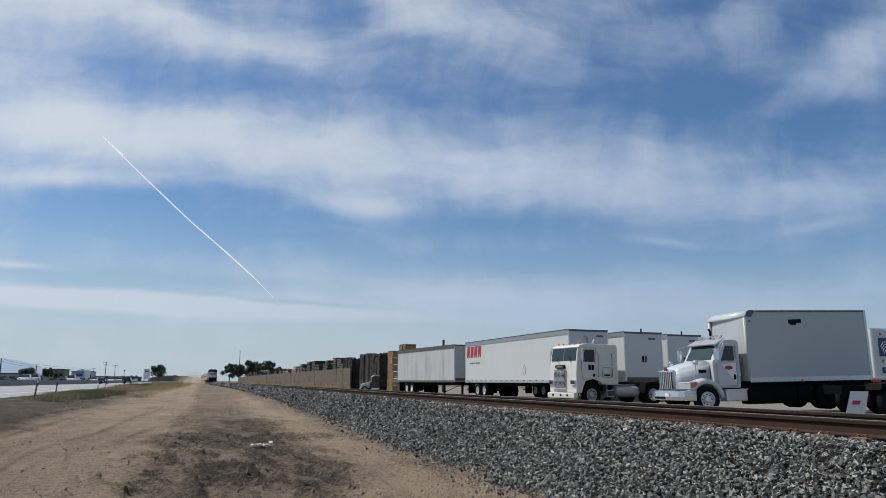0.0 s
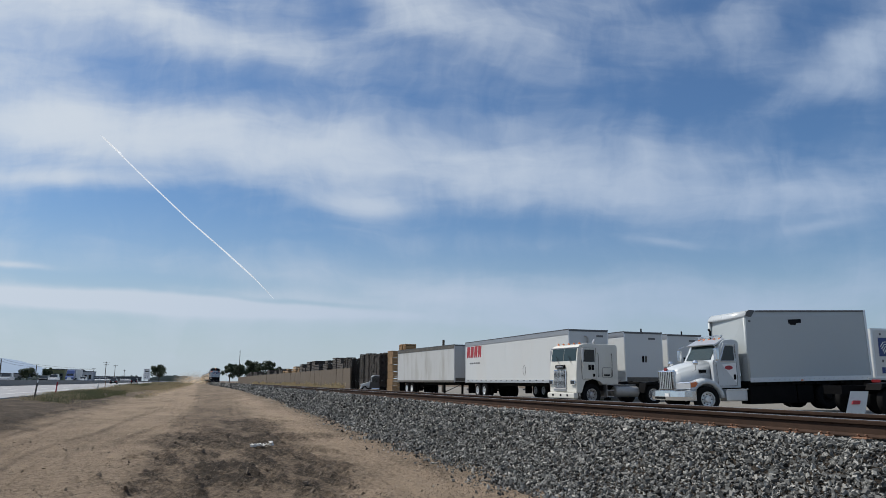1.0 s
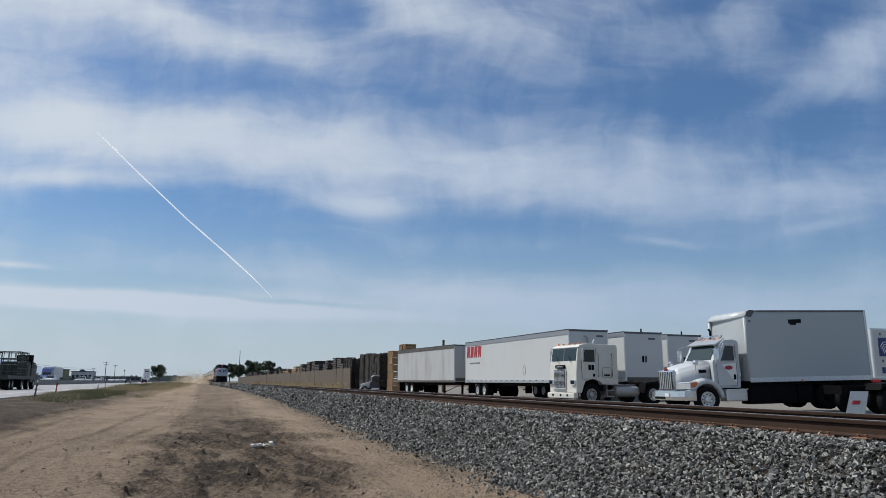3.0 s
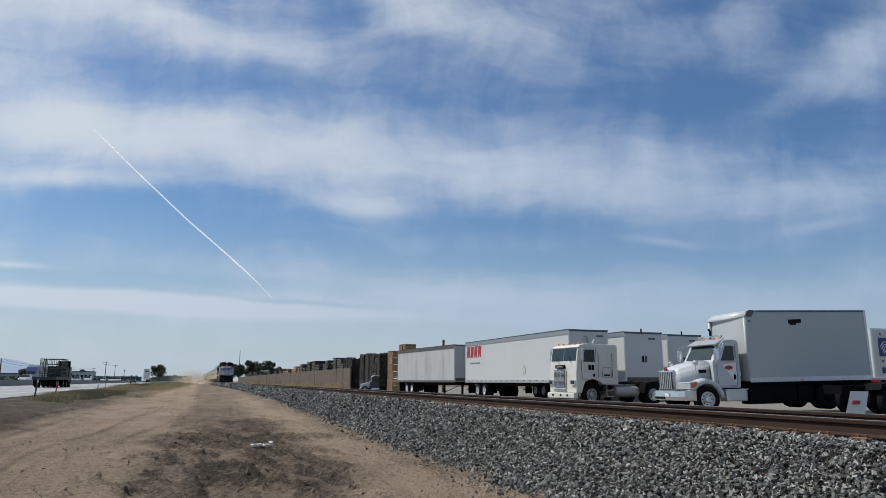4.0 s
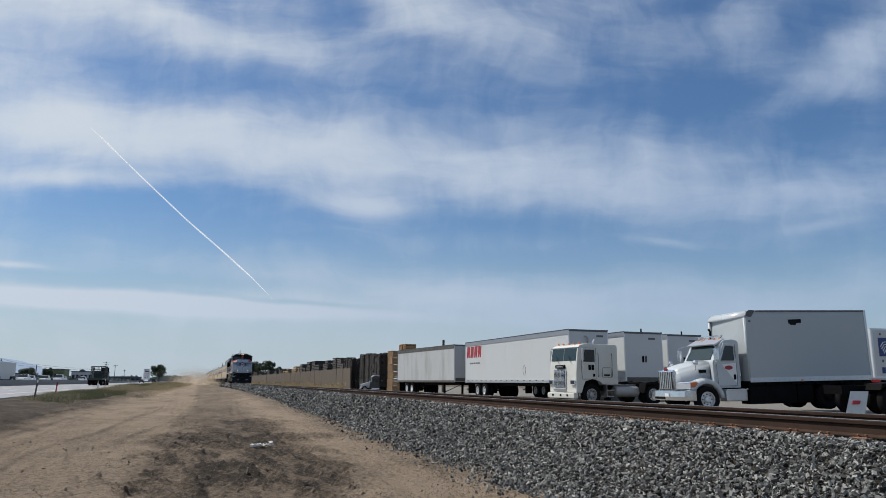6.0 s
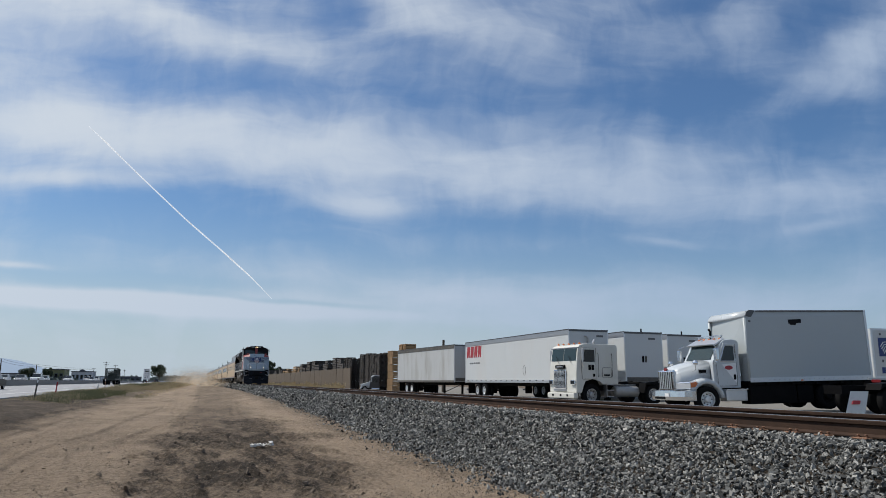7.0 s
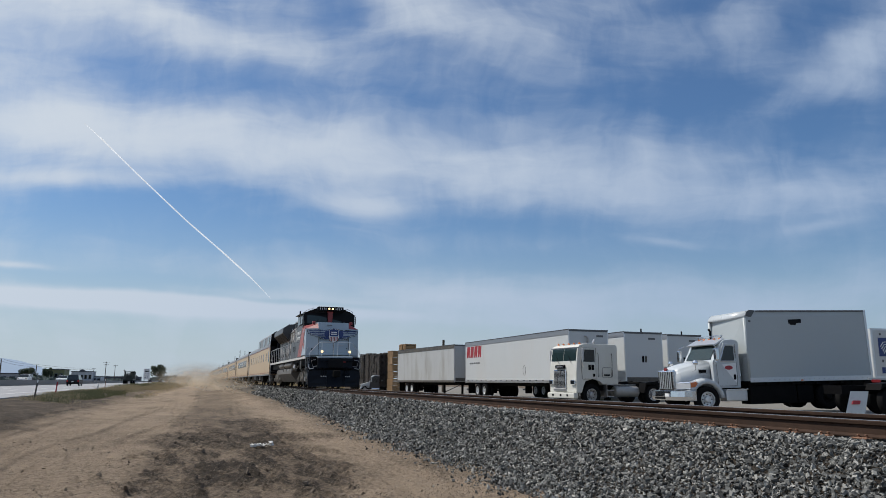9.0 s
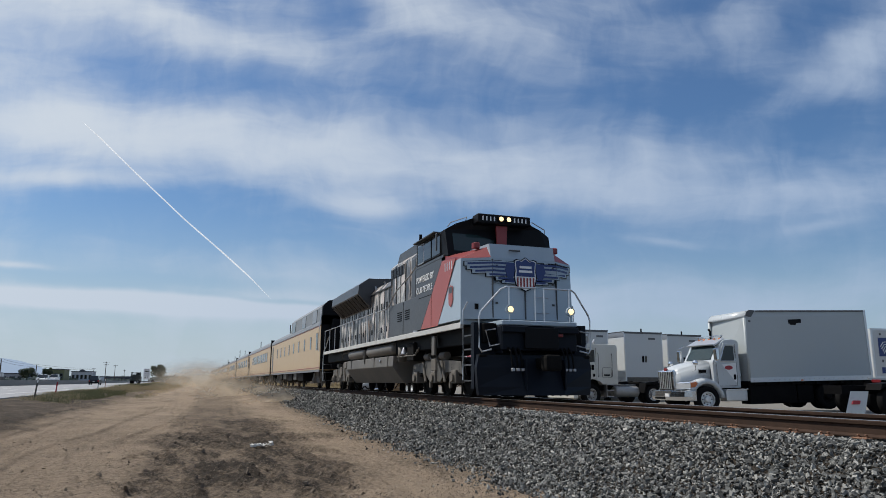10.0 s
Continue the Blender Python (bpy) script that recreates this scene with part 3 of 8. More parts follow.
def rail_truck(root, yc, axles, wheelbase, x_side, r):
    """A bogie: side frames with journals and springs, wheel sets."""
    bogie = part("truck_frame", box(B(), -x_side + 0.25, x_side - 0.25, yc - 0.35, yc + 0.35, r + 0.05, r + 0.45, 0.03, 1), UNDER, root, "dusty cast steel truck frame")
    half = wheelbase / 2
    for s in (-1, 1):
        bm = B()
        pts = [(yc - half - 0.55, r + 0.05), (yc - half - 0.4, r + 0.42), (yc - 0.8, r + 0.50), (yc + 0.8, r + 0.50), (yc + half + 0.4, r + 0.42), (yc + half + 0.55, r + 0.05), (yc + half + 0.25, r + 0.16), (yc + 0.9, r + 0.16), (yc + 0.5, r - 0.12), (yc - 0.5, r - 0.12), (yc - 0.9, r + 0.16), (yc - half - 0.25, r + 0.16)]
        prism(bm, pts, "x", s * x_side - 0.07, s * x_side + 0.07, 0.02)
        part("side_frame", bm, DUSTY, bogie)
        for k in range(axles):
            y = yc - half + wheelbase * k / (axles - 1)
            jb = box(B(), s * x_side - 0.14, s * x_side + 0.14, y - 0.19, y + 0.19, r - 0.16, r + 0.2, 0.04, 2)
            cyl(jb, (s * (x_side + 0.1), y, r), (s * (x_side + 0.2), y, r), 0.12, 12)
            part("journal_box", jb, SAND, bogie)
            for dy in (-0.29, 0.29):
                sp = B()
                for q in range(5):
                    cyl(sp, (s * x_side, y + dy, r + 0.04 + q * 0.07), (s * x_side, y + dy, r + 0.08 + q * 0.07), 0.075, 8)
                part("spring", sp, UNDER, bogie)
        bc = B()
        cyl(bc, (s * (x_side + 0.02), yc - 0.95, r + 0.62), (s * (x_side + 0.02), yc - 0.5, r + 0.62), 0.11, 10)
        cyl(bc, (s * (x_side + 0.02), yc + 0.5, r + 0.62), (s * (x_side + 0.02), yc + 0.95, r + 0.62), 0.11, 10)
        tube(bc, [(s * (x_side + 0.05), yc - 0.5, r + 0.62), (s * (x_side + 0.09), yc, r + 0.35), (s * (x_side + 0.05), yc + 0.5, r + 0.62)], 0.03)
        part("brake_cylinder", bc, SAND, bogie)
        for dy in (-half * 0.5, half * 0.5):
            part("damper", cyl(B(), (s * (x_side + 0.1), yc + dy - 0.12, r - 0.12), (s * (x_side + 0.1), yc + dy + 0.16, r + 0.46), 0.045, 8), SAND, bogie)
            part("brake_hanger", box(B(), s * (x_side - 0.02) - 0.04, s * (x_side - 0.02) + 0.04, yc + dy - 0.30, yc + dy - 0.2, r - 0.3, r + 0.3, 0.015, 1), SAND, bogie)
            part("brake_shoe", box(B(), s * 0.78 - 0.05, s * 0.78 + 0.05, yc + dy - 0.42, yc + dy - 0.30, r - 0.22, r + 0.12, 0.02, 1), UNDER, bogie)
        part("sand_hose", tube(B(), [(s * (x_side + 0.06), yc - half - 0.5, r + 0.55), (s * (x_side + 0.04), yc - half - 0.62, r + 0.1), (s * 0.8, yc - half - 0.6, 0.10)], 0.022, 6), UNDER, bogie)
        part("frame_lug", box(B(), s * (x_side + 0.03) - 0.09, s * (x_side + 0.03) + 0.09, yc - 0.22, yc + 0.22, r + 0.18, r + 0.56, 0.03, 1), SAND, bogie)
    for k in range(axles):
        y = yc - half + wheelbase * k / (axles - 1)
        bm = B()
        for s in (-1, 1):
            ring_profile(bm, (s * 0.753, y, r), [(-0.07 * s, r + 0.025), (-0.04 * s, r + 0.025), (-0.035 * s, r), (0.065 * s, r - 0.004), (0.065 * s, r - 0.07), (0.02 * s, r - 0.09), (0.02 * s, 0.16), (0.09 * s, 0.13)], 28)
        cyl(bm, (-0.75, y, r), (0.75, y, r), 0.09, 10)
        part("wheelset", bm, UNDER, bogie)


def shield_shape(w, h):
    top = [(-0.5, 0.40), (-0.36, 0.44), (-0.2, 0.40), (0.0, 0.5), (0.2, 0.40), (0.36, 0.44), (0.5, 0.40)]
    low = [(0.46, 0.1), (0.5, -0.1), (0.42, -0.34), (0.2, -0.44), (0.0, -0.5), (-0.2, -0.44), (-0.42, -0.34), (-0.5, -0.1), (-0.46, 0.1)]
    return [(x * w, z * h) for x, z in top + low]


def build_locomotive():
    root = thing("locomotive", "diesel locomotive with pale nose, black cab and red stripe", "locomotive")
    # frame, sill, pilot
    part("frame", box(B(), -1.35, 1.35, -0.9, 19.9, 1.35, 1.82, 0.02, 1), BLACK, root)
    for s in (-1, 1):
        part("side_sill", box(B(), s * 1.565 - 0.035, s * 1.565 + 0.035, 0.05, 19.9, 1.75, 1.90, 0.01, 1), ALU_PAINT, root, "pale painted side sill")
        part("walkway", box(B(), min(s * 1.53, s * 0.9), max(s * 1.53, s * 0.9), 3.9, 19.9, 1.80, 1.88), LOCO_GREY, root)
    part("nose_sill", box(B(), -1.60, 1.60, -0.02, 0.05, 1.84, 1.97, 0.01, 1), NOSE, root)
    part("front_platform", box(B(), -1.02, 1.02, -1.25, 0.0, 1.76, 1.88, 0.02, 1), NOSE, root, "pale grey front platform edge")
    pil = B()
    prism(pil, [(-1.55, -0.75), (1.55, -0.75), (1.55, -0.55), (-1.55, -0.55)], "z", 0.25, 1.84)
    box(pil, -1.02, 1.02, -1.22, -0.7, 1.15, 1.76, 0.03, 1)
    part("pilot", pil, NAVY, root, "dark blue-black pilot sheet")
    plow = B()
    ring = lambda z, d, w: [(-w, -0.80, z), (-w, -0.95, z), (-0.5, -1.15 - d, z), (0.5, -1.15 - d, z), (w, -0.95, z), (w, -0.80, z)]
    loft(plow, [ring(0.10, 0.35, 1.50), ring(0.30, 0.28, 1.53), ring(0.75, 0.10, 1.56), ring(1.05, 0.05, 1.50)])
    part("snow_plow", plow, NAVY, root, "dark blue-black snow plow")
    cp = B()
    box(cp, -0.13, 0.13, -1.75, -0.9, 0.72, 0.98, 0.04, 2)
    box(cp, -0.24, 0.20, -1.98, -1.66, 0.66, 1.04, 0.08, 2)
    part("coupler", cp, UNDER, root)
    for x in (-0.85, -0.72, -0.60, 0.55, 0.66, 0.78):
        hz = tube(B(), [(x, -1.22, 1.22), (x, -1.36, 1.12), (x + 0.01, -1.40, 0.92), (x + 0.02, -1.42, 0.72)], 0.024)
        hose = part("air_hose", hz, BLACK, root)
        part("hose_coupling", box(B(), x - 0.02, x + 0.06, -1.47, -1.38, 0.66, 0.73, 0.01, 1), STEEL, hose)
    part("mu_receptacle", box(B(), 0.35, 0.62, -1.28, -1.2, 1.50, 1.66, 0.02, 1), RED, root, "red receptacle cover")
    part("drop_step", box(B(), -0.45, 0.45, -1.34, -1.24, 1.20, 1.70, 0.01, 1), CAB_BLACK, root)
    for s in (-1, 1):
        st = B()
        for k, z in enumerate((0.42, 0.80, 1.18, 1.52)):
            box(st, min(s * 1.12, s * 1.56), max(s * 1.12, s * 1.56), -0.62, -0.10, z, z + 0.035)
        box(st, s * 1.12 - 0.015, s * 1.12 + 0.015, -0.62, -0.08, 0.42, 1.84)
        part("stepwell", st, LOCO_GREY, root)
        hr = B()
        tube(hr, [(s * 1.58, -0.10, 0.45), (s * 1.58, -0.10, 2.18), (s * 1.50, -0.20, 2.40)], 0.02)
        part("corner_grab", hr, ALU, root)
        h2 = B()
        tube(h2, [(s * 1.20, -1.02, 1.18), (s * 1.45, -1.02, 1.12), (s * 1.52, -1.02, 1.22), (s * 1.52, -1.02, 1.95), (s * 1.48, -1.02, 2.08), (s * 1.02, -1.18, 2.62), (s * 0.90, -1.22, 2.68), (s * 0.10, -1.24, 2.68)], 0.022, 8)
        for x in (0.82, 0.12):
            tube(h2, [(s * x, -1.24, 1.86), (s * x, -1.24, 2.68)], 0.018)
        part("front_handrail", h2, ALU, root, "pale bent pipe handrail")
        fl = B()
        tube(fl, [(s * 1.05, -1.15, 1.30), (s * 1.30, -1.15, 1.25), (s * 1.40, -1.15, 1.62), (s * 1.15, -1.15, 1.66)], 0.02)
        part("cut_lever", fl, STEEL, root)
        lamp = ring_y((s * 0.82, -1.22, 2.13), [(0, 0.10), (-0.05, 0.115), (-0.10, 0.112), (-0.10, 0.085)], 16)
        dl = part("ditch_light", lamp, NOSE, root)
        part("lens", ring_y((s * 0.82, -1.30, 2.13), [(0, 0.080), (-0.04, 0.068), (-0.06, 0.036), (-0.062, 0.001)], 16), WARM, dl, "glowing warm lens", True)
    # nose: flat middle panel, raked cheeks, roofed top
    nose = B()
    lo = [(-1.61, 3.85), (-1.61, 0.0), (-0.90, -0.45), (0.90, -0.45), (1.61, 0.0), (1.61, 3.85)]
    hi = [(-1.59, 3.85), (-1.59, 0.04), (-0.90, -0.38), (0.90, -0.38), (1.59, 0.04), (1.59, 3.85)]
    loft(nose, [[(x, y, 1.97) for x, y in lo], [(x, y, 3.55) for x, y in hi]])
    part("nose", nose, NOSE, root, "pale blue-grey nose with flat middle panel")
    top = B()
    loft(top, [[(-0.92, -0.37, 3.50), (0.92, -0.37, 3.50), (0.92, 1.3, 3.50), (-0.92, 1.3, 3.50)], [(-0.92, -0.26, 3.93), (0.92, -0.26, 3.93), (0.92, 1.3, 4.0), (-0.92, 1.3, 4.0)]])
    part("nose_top", top, NOSE, root)
    for s in (-1, 1):
        ck = B()
        loft(ck, [[(s * 1.59, 0.04, 3.552), (s * 0.92, -0.37, 3.552), (s * 0.92, 1.25, 3.552), (s * 1.59, 1.25, 3.552)], [(s * 1.58, 0.10, 3.58), (s * 0.92, -0.10, 3.86), (s * 0.92, 1.25, 3.95), (s * 1.58, 1.25, 3.80)]])
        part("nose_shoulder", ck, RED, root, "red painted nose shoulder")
        hn = box(B(), s * 1.14 - 0.09, s * 1.14 + 0.09, 0.02, 0.2, 3.84, 4.0, 0.02, 1)
        part("marker_horn", hn, RED, root)
        part("panel_seam", box(B(), s * 0.905 - 0.012, s * 0.905 + 0.012, -0.462, -0.40, 2.0, 3.5), LOCO_GREY, root)
        for z in (2.35, 2.9, 3.3):
            part("hinge", box(B(), s * 0.80 - 0.03, s * 0.80 + 0.03, -0.470, -0.44, z, z + 0.05), LOCO_GREY, root)
    for z in (2.15, 2.55):
        part("nose_grab", tube(B(), [(0.25, -0.45, z), (0.25, -0.52, z), (0.62, -0.52, z), (0.62, -0.45, z)], 0.012), STEEL, root)
    part("door_seam", box(B(), -0.015, 0.015, -0.466, -0.42, 1.98, 3.0), LOCO_GREY, root)
    part("latch", box(B(), -1.30, -1.22, -0.25, -0.19, 2.22, 2.36), BLACK, root)
    # winged shield drawn as plain shapes
    def face(pts, y0, material, name, par, label="", thick=0.006):
        return part(name, prism(B(), pts, "y", y0 - thick, y0), material, par, label)
    emb = face([(x, z + 3.14) for x, z in shield_shape(0.66, 0.90)], -0.47, NAVY, "shield_emblem", root, "dark blue shield emblem with red and white stripes")
    face([(x, z + 3.14) for x, z in shield_shape(0.60, 0.84)], -0.477, WHITE_FONT, "shield_border", emb)
    face([(x * 0.92, z * 0.95 + 3.14) for x, z in shield_shape(0.60, 0.84)[:7]] + [(0.25, 3.22), (0.26, 3.08), (-0.26, 3.08), (-0.25, 3.22)], -0.484, BLUE, "shield_chief", emb)
    for k in range(6):
        x = -0.225 + k * 0.09
        face([(x - 0.022, 3.05), (x + 0.022, 3.05), (x + 0.022, 2.82 - 0.05 * (1 - abs(k - 2.5) / 2.5)), (x - 0.022, 2.82 - 0.05 * (1 - abs(k - 2.5) / 2.5))], -0.484, RED, "stripe", emb)
    for z, w in ((3.32, 0.17), (3.21, 0.19)):
        face([(-w, z - 0.03), (w, z - 0.03), (w, z + 0.03), (-w, z + 0.03)], -0.491, WHITE_FONT, "emblem_bar", emb)
    for s in (-1, 1):
        # feathers that follow the raked cheek: dark outline, pale gap, blue core
        def feather(bm, z0, z1, x0, x1, d):
            q = []
            for x in (x0, 0.90, x1):
                yy = -0.462 - d if x <= 0.90 else -0.462 - d + (x - 0.90) * 0.634
                q.append((s * x, yy))
            a = [(q[0][0], q[0][1], z0), (q[1][0], q[1][1], z0), (q[2][0], q[2][1], z0), (q[2][0], q[2][1], z1), (q[1][0], q[1][1], z1), (q[0][0], q[0][1], z1)]
            vs = [bm.verts.new(p) for p in a]
            vb = [bm.verts.new((p[0], p[1] + 0.012, p[2])) for p in a]
            bm.faces.new(vs), bm.faces.new(vb[::-1])
            for i in range(6):
                bm.faces.new((vs[i], vb[i], vb[(i + 1) % 6], vs[(i + 1) % 6]))
        rows = ((3.40, 1.50), (3.30, 1.45), (3.20, 1.33), (3.10, 1.02), (3.01, 0.80), (2.94, 0.62))
        rim, gap = B(), B()
        for z, x1 in rows:
            feather(rim, z - 0.068, z + 0.068, 0.30, x1 + 0.05, 0.0)
            feather(gap, z - 0.053, z + 0.053, 0.30, x1 + 0.025, 0.005)
        part("emblem_wing", rim, NAVY, emb, "blue feathered wing with pale gaps")
        part("emblem_gap", gap, NOSE, emb)
        for z, x1 in rows:
            fe = B()
            feather(fe, z - 0.026, z + 0.026, 0.30, x1 - 0.04, 0.010)
            part("feather", fe, BLUE, emb)
        part("wing_root", prism(B(), [(s * 0.30, 3.42), (s * 0.52, 3.43), (s * 0.58, 3.22), (s * 0.50, 3.04), (s * 0.40, 2.98), (s * 0.32, 3.1)], "y", -0.482, -0.462), BLUE, emb)
    # side: pale front panel, red slanted stripe, grey cab side with slogan
    for s in (-1, 1):
        x = s * 1.618
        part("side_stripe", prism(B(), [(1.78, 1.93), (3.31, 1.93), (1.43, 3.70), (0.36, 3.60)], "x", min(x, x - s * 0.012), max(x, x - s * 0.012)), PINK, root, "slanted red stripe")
        part("side_panel", prism(B(), [(3.33, 1.93), (3.87, 1.93), (3.87, 3.86), (1.45, 3.86), (1.45, 3.70)], "x", min(x, x - s * 0.012), max(x, x - s * 0.012)), LOCO_GREY, root, "dark grey cab side panel")
        part("side_door_seam", box(B(), x - 0.004, x + 0.004, 2.35, 3.55, 2.86, 2.88), BLACK, root)
        part("side_door_post", box(B(), x - 0.004, x + 0.004, 2.33, 2.35, 1.95, 2.88), BLACK, root)
        sm = part("small_emblem", prism(B(), [(a + 0.72, b + 2.65) for a, b in shield_shape(0.34, 0.6)], "x", min(x, x + s * 0.004), max(x, x + s * 0.004)), PINK, root, "small faded shield emblem")
        part("emblem_chief", prism(B(), [(0.60, 2.72), (0.84, 2.72), (0.86, 2.88), (0.58, 2.88)], "x", min(x, x + s * 0.008), max(x, x + s * 0.008)), LOCO_GREY, sm)
        for k in range(4):
            part("number_bar", box(B(), x - 0.006, x + 0.006, 0.62 + k * 0.17, 0.67 + k * 0.17, 3.36, 3.58), WHITE, root)
    text_mesh("slogan", "POWERED BY", 0.27, WHITE_FONT, root, Matrix(((0, 0, -1, -1.624), (-1, 0, 0, 3.78), (0, 1, 0, 3.34), (0, 0, 0, 1))), label="white slogan lettering")
    text_mesh("slogan", "OUR PEOPLE", 0.27, WHITE_FONT, root, Matrix(((0, 0, -1, -1.624), (-1, 0, 0, 3.78), (0, 1, 0, 3.02), (0, 0, 0, 1))), label="white slogan lettering")
    # cab
    cab = B()
    prof = [(-1.58, 3.80), (-1.60, 4.56), (-1.30, 4.74), (-0.80, 4.92), (0.80, 4.92), (1.30, 4.74), (1.60, 4.56), (1.58, 3.80)]
    ys = {3.80: 1.02, 4.56: 1.24, 4.74: 1.20, 4.92: 1.12}
    loft(cab, [[(x, ys[z], z) for x, z in prof], [(x, 3.86, z) for x, z in prof]])
    part("cab", cab, CAB_BLACK, root, "black cab with angled roof")
    for s in (-1, 1):
        a, b = (0.16, 1.40)
        ws = B()
        def fy(z):
            return 1.02 + (z - 3.80) * 0.289 - 0.012
        loft(ws, [[(s * a, fy(3.95), 3.95), (s * b, fy(3.95), 3.95), (s * b, fy(4.46), 4.46), (s * a, fy(4.46), 4.46)], [(s * a, fy(3.95) + 0.02, 3.95), (s * b, fy(3.95) + 0.02, 3.95), (s * b, fy(4.46) + 0.02, 4.46), (s * a, fy(4.46) + 0.02, 4.46)]])
        part("windscreen", ws, SHIELD_GLASS, root, "green-tinted windscreen")
        wp = tube(B(), [(s * 0.9, 1.0, 3.9), (s * 0.7, 1.07, 4.25)], 0.012)
        part("wiper", wp, BLACK, root)
        for y0, y1 in ((1.62, 2.30), (2.42, 3.05), (3.17, 3.66)):
            fr = box(B(), s * 1.60 - 0.015, s * 1.60 + 0.015, y0 - 0.04, y1 + 0.04, 3.90, 4.52, 0.01, 1)
            f = part("side_window", fr, STEEL if y0 > 3 else CAB_BLACK, root)
            part("pane", box(B(), s * 1.612 - 0.01, s * 1.612 + 0.01, y0, y1, 3.95, 4.47), GLASS, f)
        part("sunshade", box(B(), min(s * 1.60, s * 1.78), max(s * 1.60, s * 1.78), 1.7, 3.7, 4.55, 4.58), LOCO_GREY, root)
        part("mirror", box(B(), s * 1.74 - 0.02, s * 1.74 + 0.02, 1.52, 1.60, 4.0, 4.5, 0.01, 1), LOCO_GREY, root)
    part("cab_sill", box(B(), -1.625, 1.625, 1.3, 3.88, 3.78, 3.86, 0.01, 1), LOCO_GREY, root)
    part("centre_post", prism(B(), [(-0.13, 3.93), (0.13, 3.93), (0.17, 4.72), (-0.17, 4.72)], "y", 0.98, 1.04), RED, root, "red post between the windscreens")
    nb = box(B(), -0.80, 0.80, 0.78, 1.2, 4.74, 4.99, 0.02, 1)
    nbo = part("number_board", nb, CAB_BLACK, root)
    for s in (-1, 1):
        for k in range(4):
            part("digit_bar", box(B(), s * 0.48 + (k - 1.5) * 0.115 - 0.018, s * 0.48 + (k - 1.5) * 0.115 + 0.018, 0.772, 0.782, 4.80, 4.92), WHITE_FONT, nbo)
        hl = part("headlight", ring_y((s * 0.115, 0.79, 4.86), [(0, 0.10), (-0.05, 0.105), (-0.06, 0.09)], 16), BLACK, root)
        part("lens", ring_y((s * 0.115, 0.75, 4.86), [(0, 0.088), (-0.025, 0.06), (-0.032, 0.001)], 16), WARM_DIM, hl, "glowing warm lens", True)
        part("roof_grab", tube(B(), [(s * 1.0, 1.2, 4.86), (s * 1.0, 1.1, 4.93), (s * 1.45, 1.2, 4.76), (s * 1.5, 1.3, 4.66)], 0.014), STEEL, root)
    part("antenna", cyl(B(), (-1.45, 3.95, 4.4), (-1.45, 3.95, 4.95), 0.05, 10), BLACK, root)
    part("antenna_dome", box(B(), -0.5, 0.5, 2.0, 3.2, 4.90, 5.02, 0.04, 2), CAB_BLACK, root)
    # long hood
    h1 = B()
    prism(h1, [(-1.20, 1.88), (-1.20, 4.52), (-0.95, 4.74), (0.95, 4.74), (1.20, 4.52), (1.20, 1.88)], "y", 3.9, 8.3)
    part("equipment_hood", h1, HOODS, root, "grey hood with a painted mural")
    for s in (-1, 1):
        cb = part("cabinet", box(B(), min(s * 1.2, s * 1.50), max(s * 1.2, s * 1.50), 3.92, 7.4, 1.90, 3.02, 0.02, 1), LOCO_GREY, root)
        for y in (4.9, 5.8):
            for k in range(5):
                part("louvre", box(B(), s * 1.505 - 0.008, s * 1.505 + 0.008, y, y + 0.5, 2.38 + k * 0.07, 2.41 + k * 0.07), BLACK, cb)
        part("cabinet_door_seam", box(B(), s * 1.503 - 0.004, s * 1.503 + 0.004, 5.6, 5.62, 1.95, 2.98), BLACK, cb)
        for y, mm in ((4.05, HOODS), (4.62, HOODS), (5.2, LOCO_GREY), (5.8, HOODS), (6.4, HOODS), (7.0, HOODS), (7.55, HOODS)):
            part("hood_panel", box(B(), s * 1.20 - 0.02, s * 1.20 + 0.02, y, y + 0.46, 3.06, 4.42, 0.01, 1), mm, root)
    part("inverter_top", prism(B(), [(5.0, 4.70), (5.2, 5.05), (7.9, 5.0), (8.2, 4.70)], "x", -1.0, 1.0), LOCO_GREY, root)
    h2 = B()
    prism(h2, [(-0.98, 1.88), (-0.98, 4.05), (-0.80, 4.28), (0.80, 4.28), (0.98, 4.05), (0.98, 1.88)], "y", 8.3, 18.9)
    part("engine_hood", h2, HOODS, root, "grey engine hood with a painted mural")
    for s in (-1, 1):
        for k in range(13):
            y = 8.5 + k * 0.78
            d = part("hood_door", box(B(), s * 0.985 - 0.015, s * 0.985 + 0.015, y, y + 0.70, 2.0, 3.9, 0.008, 1), HOODS, root)
            part("door_slot", box(B(), s * 1.002 - 0.004, s * 1.002 + 0.004, y + 0.25, y + 0.45, 3.2, 3.45), BLACK, d)
            part("door_slot", box(B(), s * 1.002 - 0.004, s * 1.002 + 0.004, y + 0.25, y + 0.45, 2.3, 2.5), BLACK, d)
    rad = B()
    prism(rad, [(-1.0, 3.45), (-1.56, 4.05), (-1.52, 4.42), (-1.1, 4.72), (1.1, 4.72), (1.52, 4.42), (1.56, 4.05), (1.0, 3.45)], "y", 12.3, 18.3)
    part("radiator", rad, LOCO_GREY, root, "dark grey flared radiator section")
    for s in (-1, 1):
        gr = B()
        for k in range(9):
            y = 12.5 + k * 0.63
            loft(gr, [[(s * 1.06, y, 3.50), (s * 1.07, y, 3.48), (s * 1.07, y + 0.55, 3.48), (s * 1.06, y + 0.55, 3.50)], [(s * 1.535, y, 4.01), (s * 1.545, y, 3.99), (s * 1.545, y + 0.55, 3.99), (s * 1.535, y + 0.55, 4.01)]])
        part("radiator_grille", gr, CAB_BLACK, root)
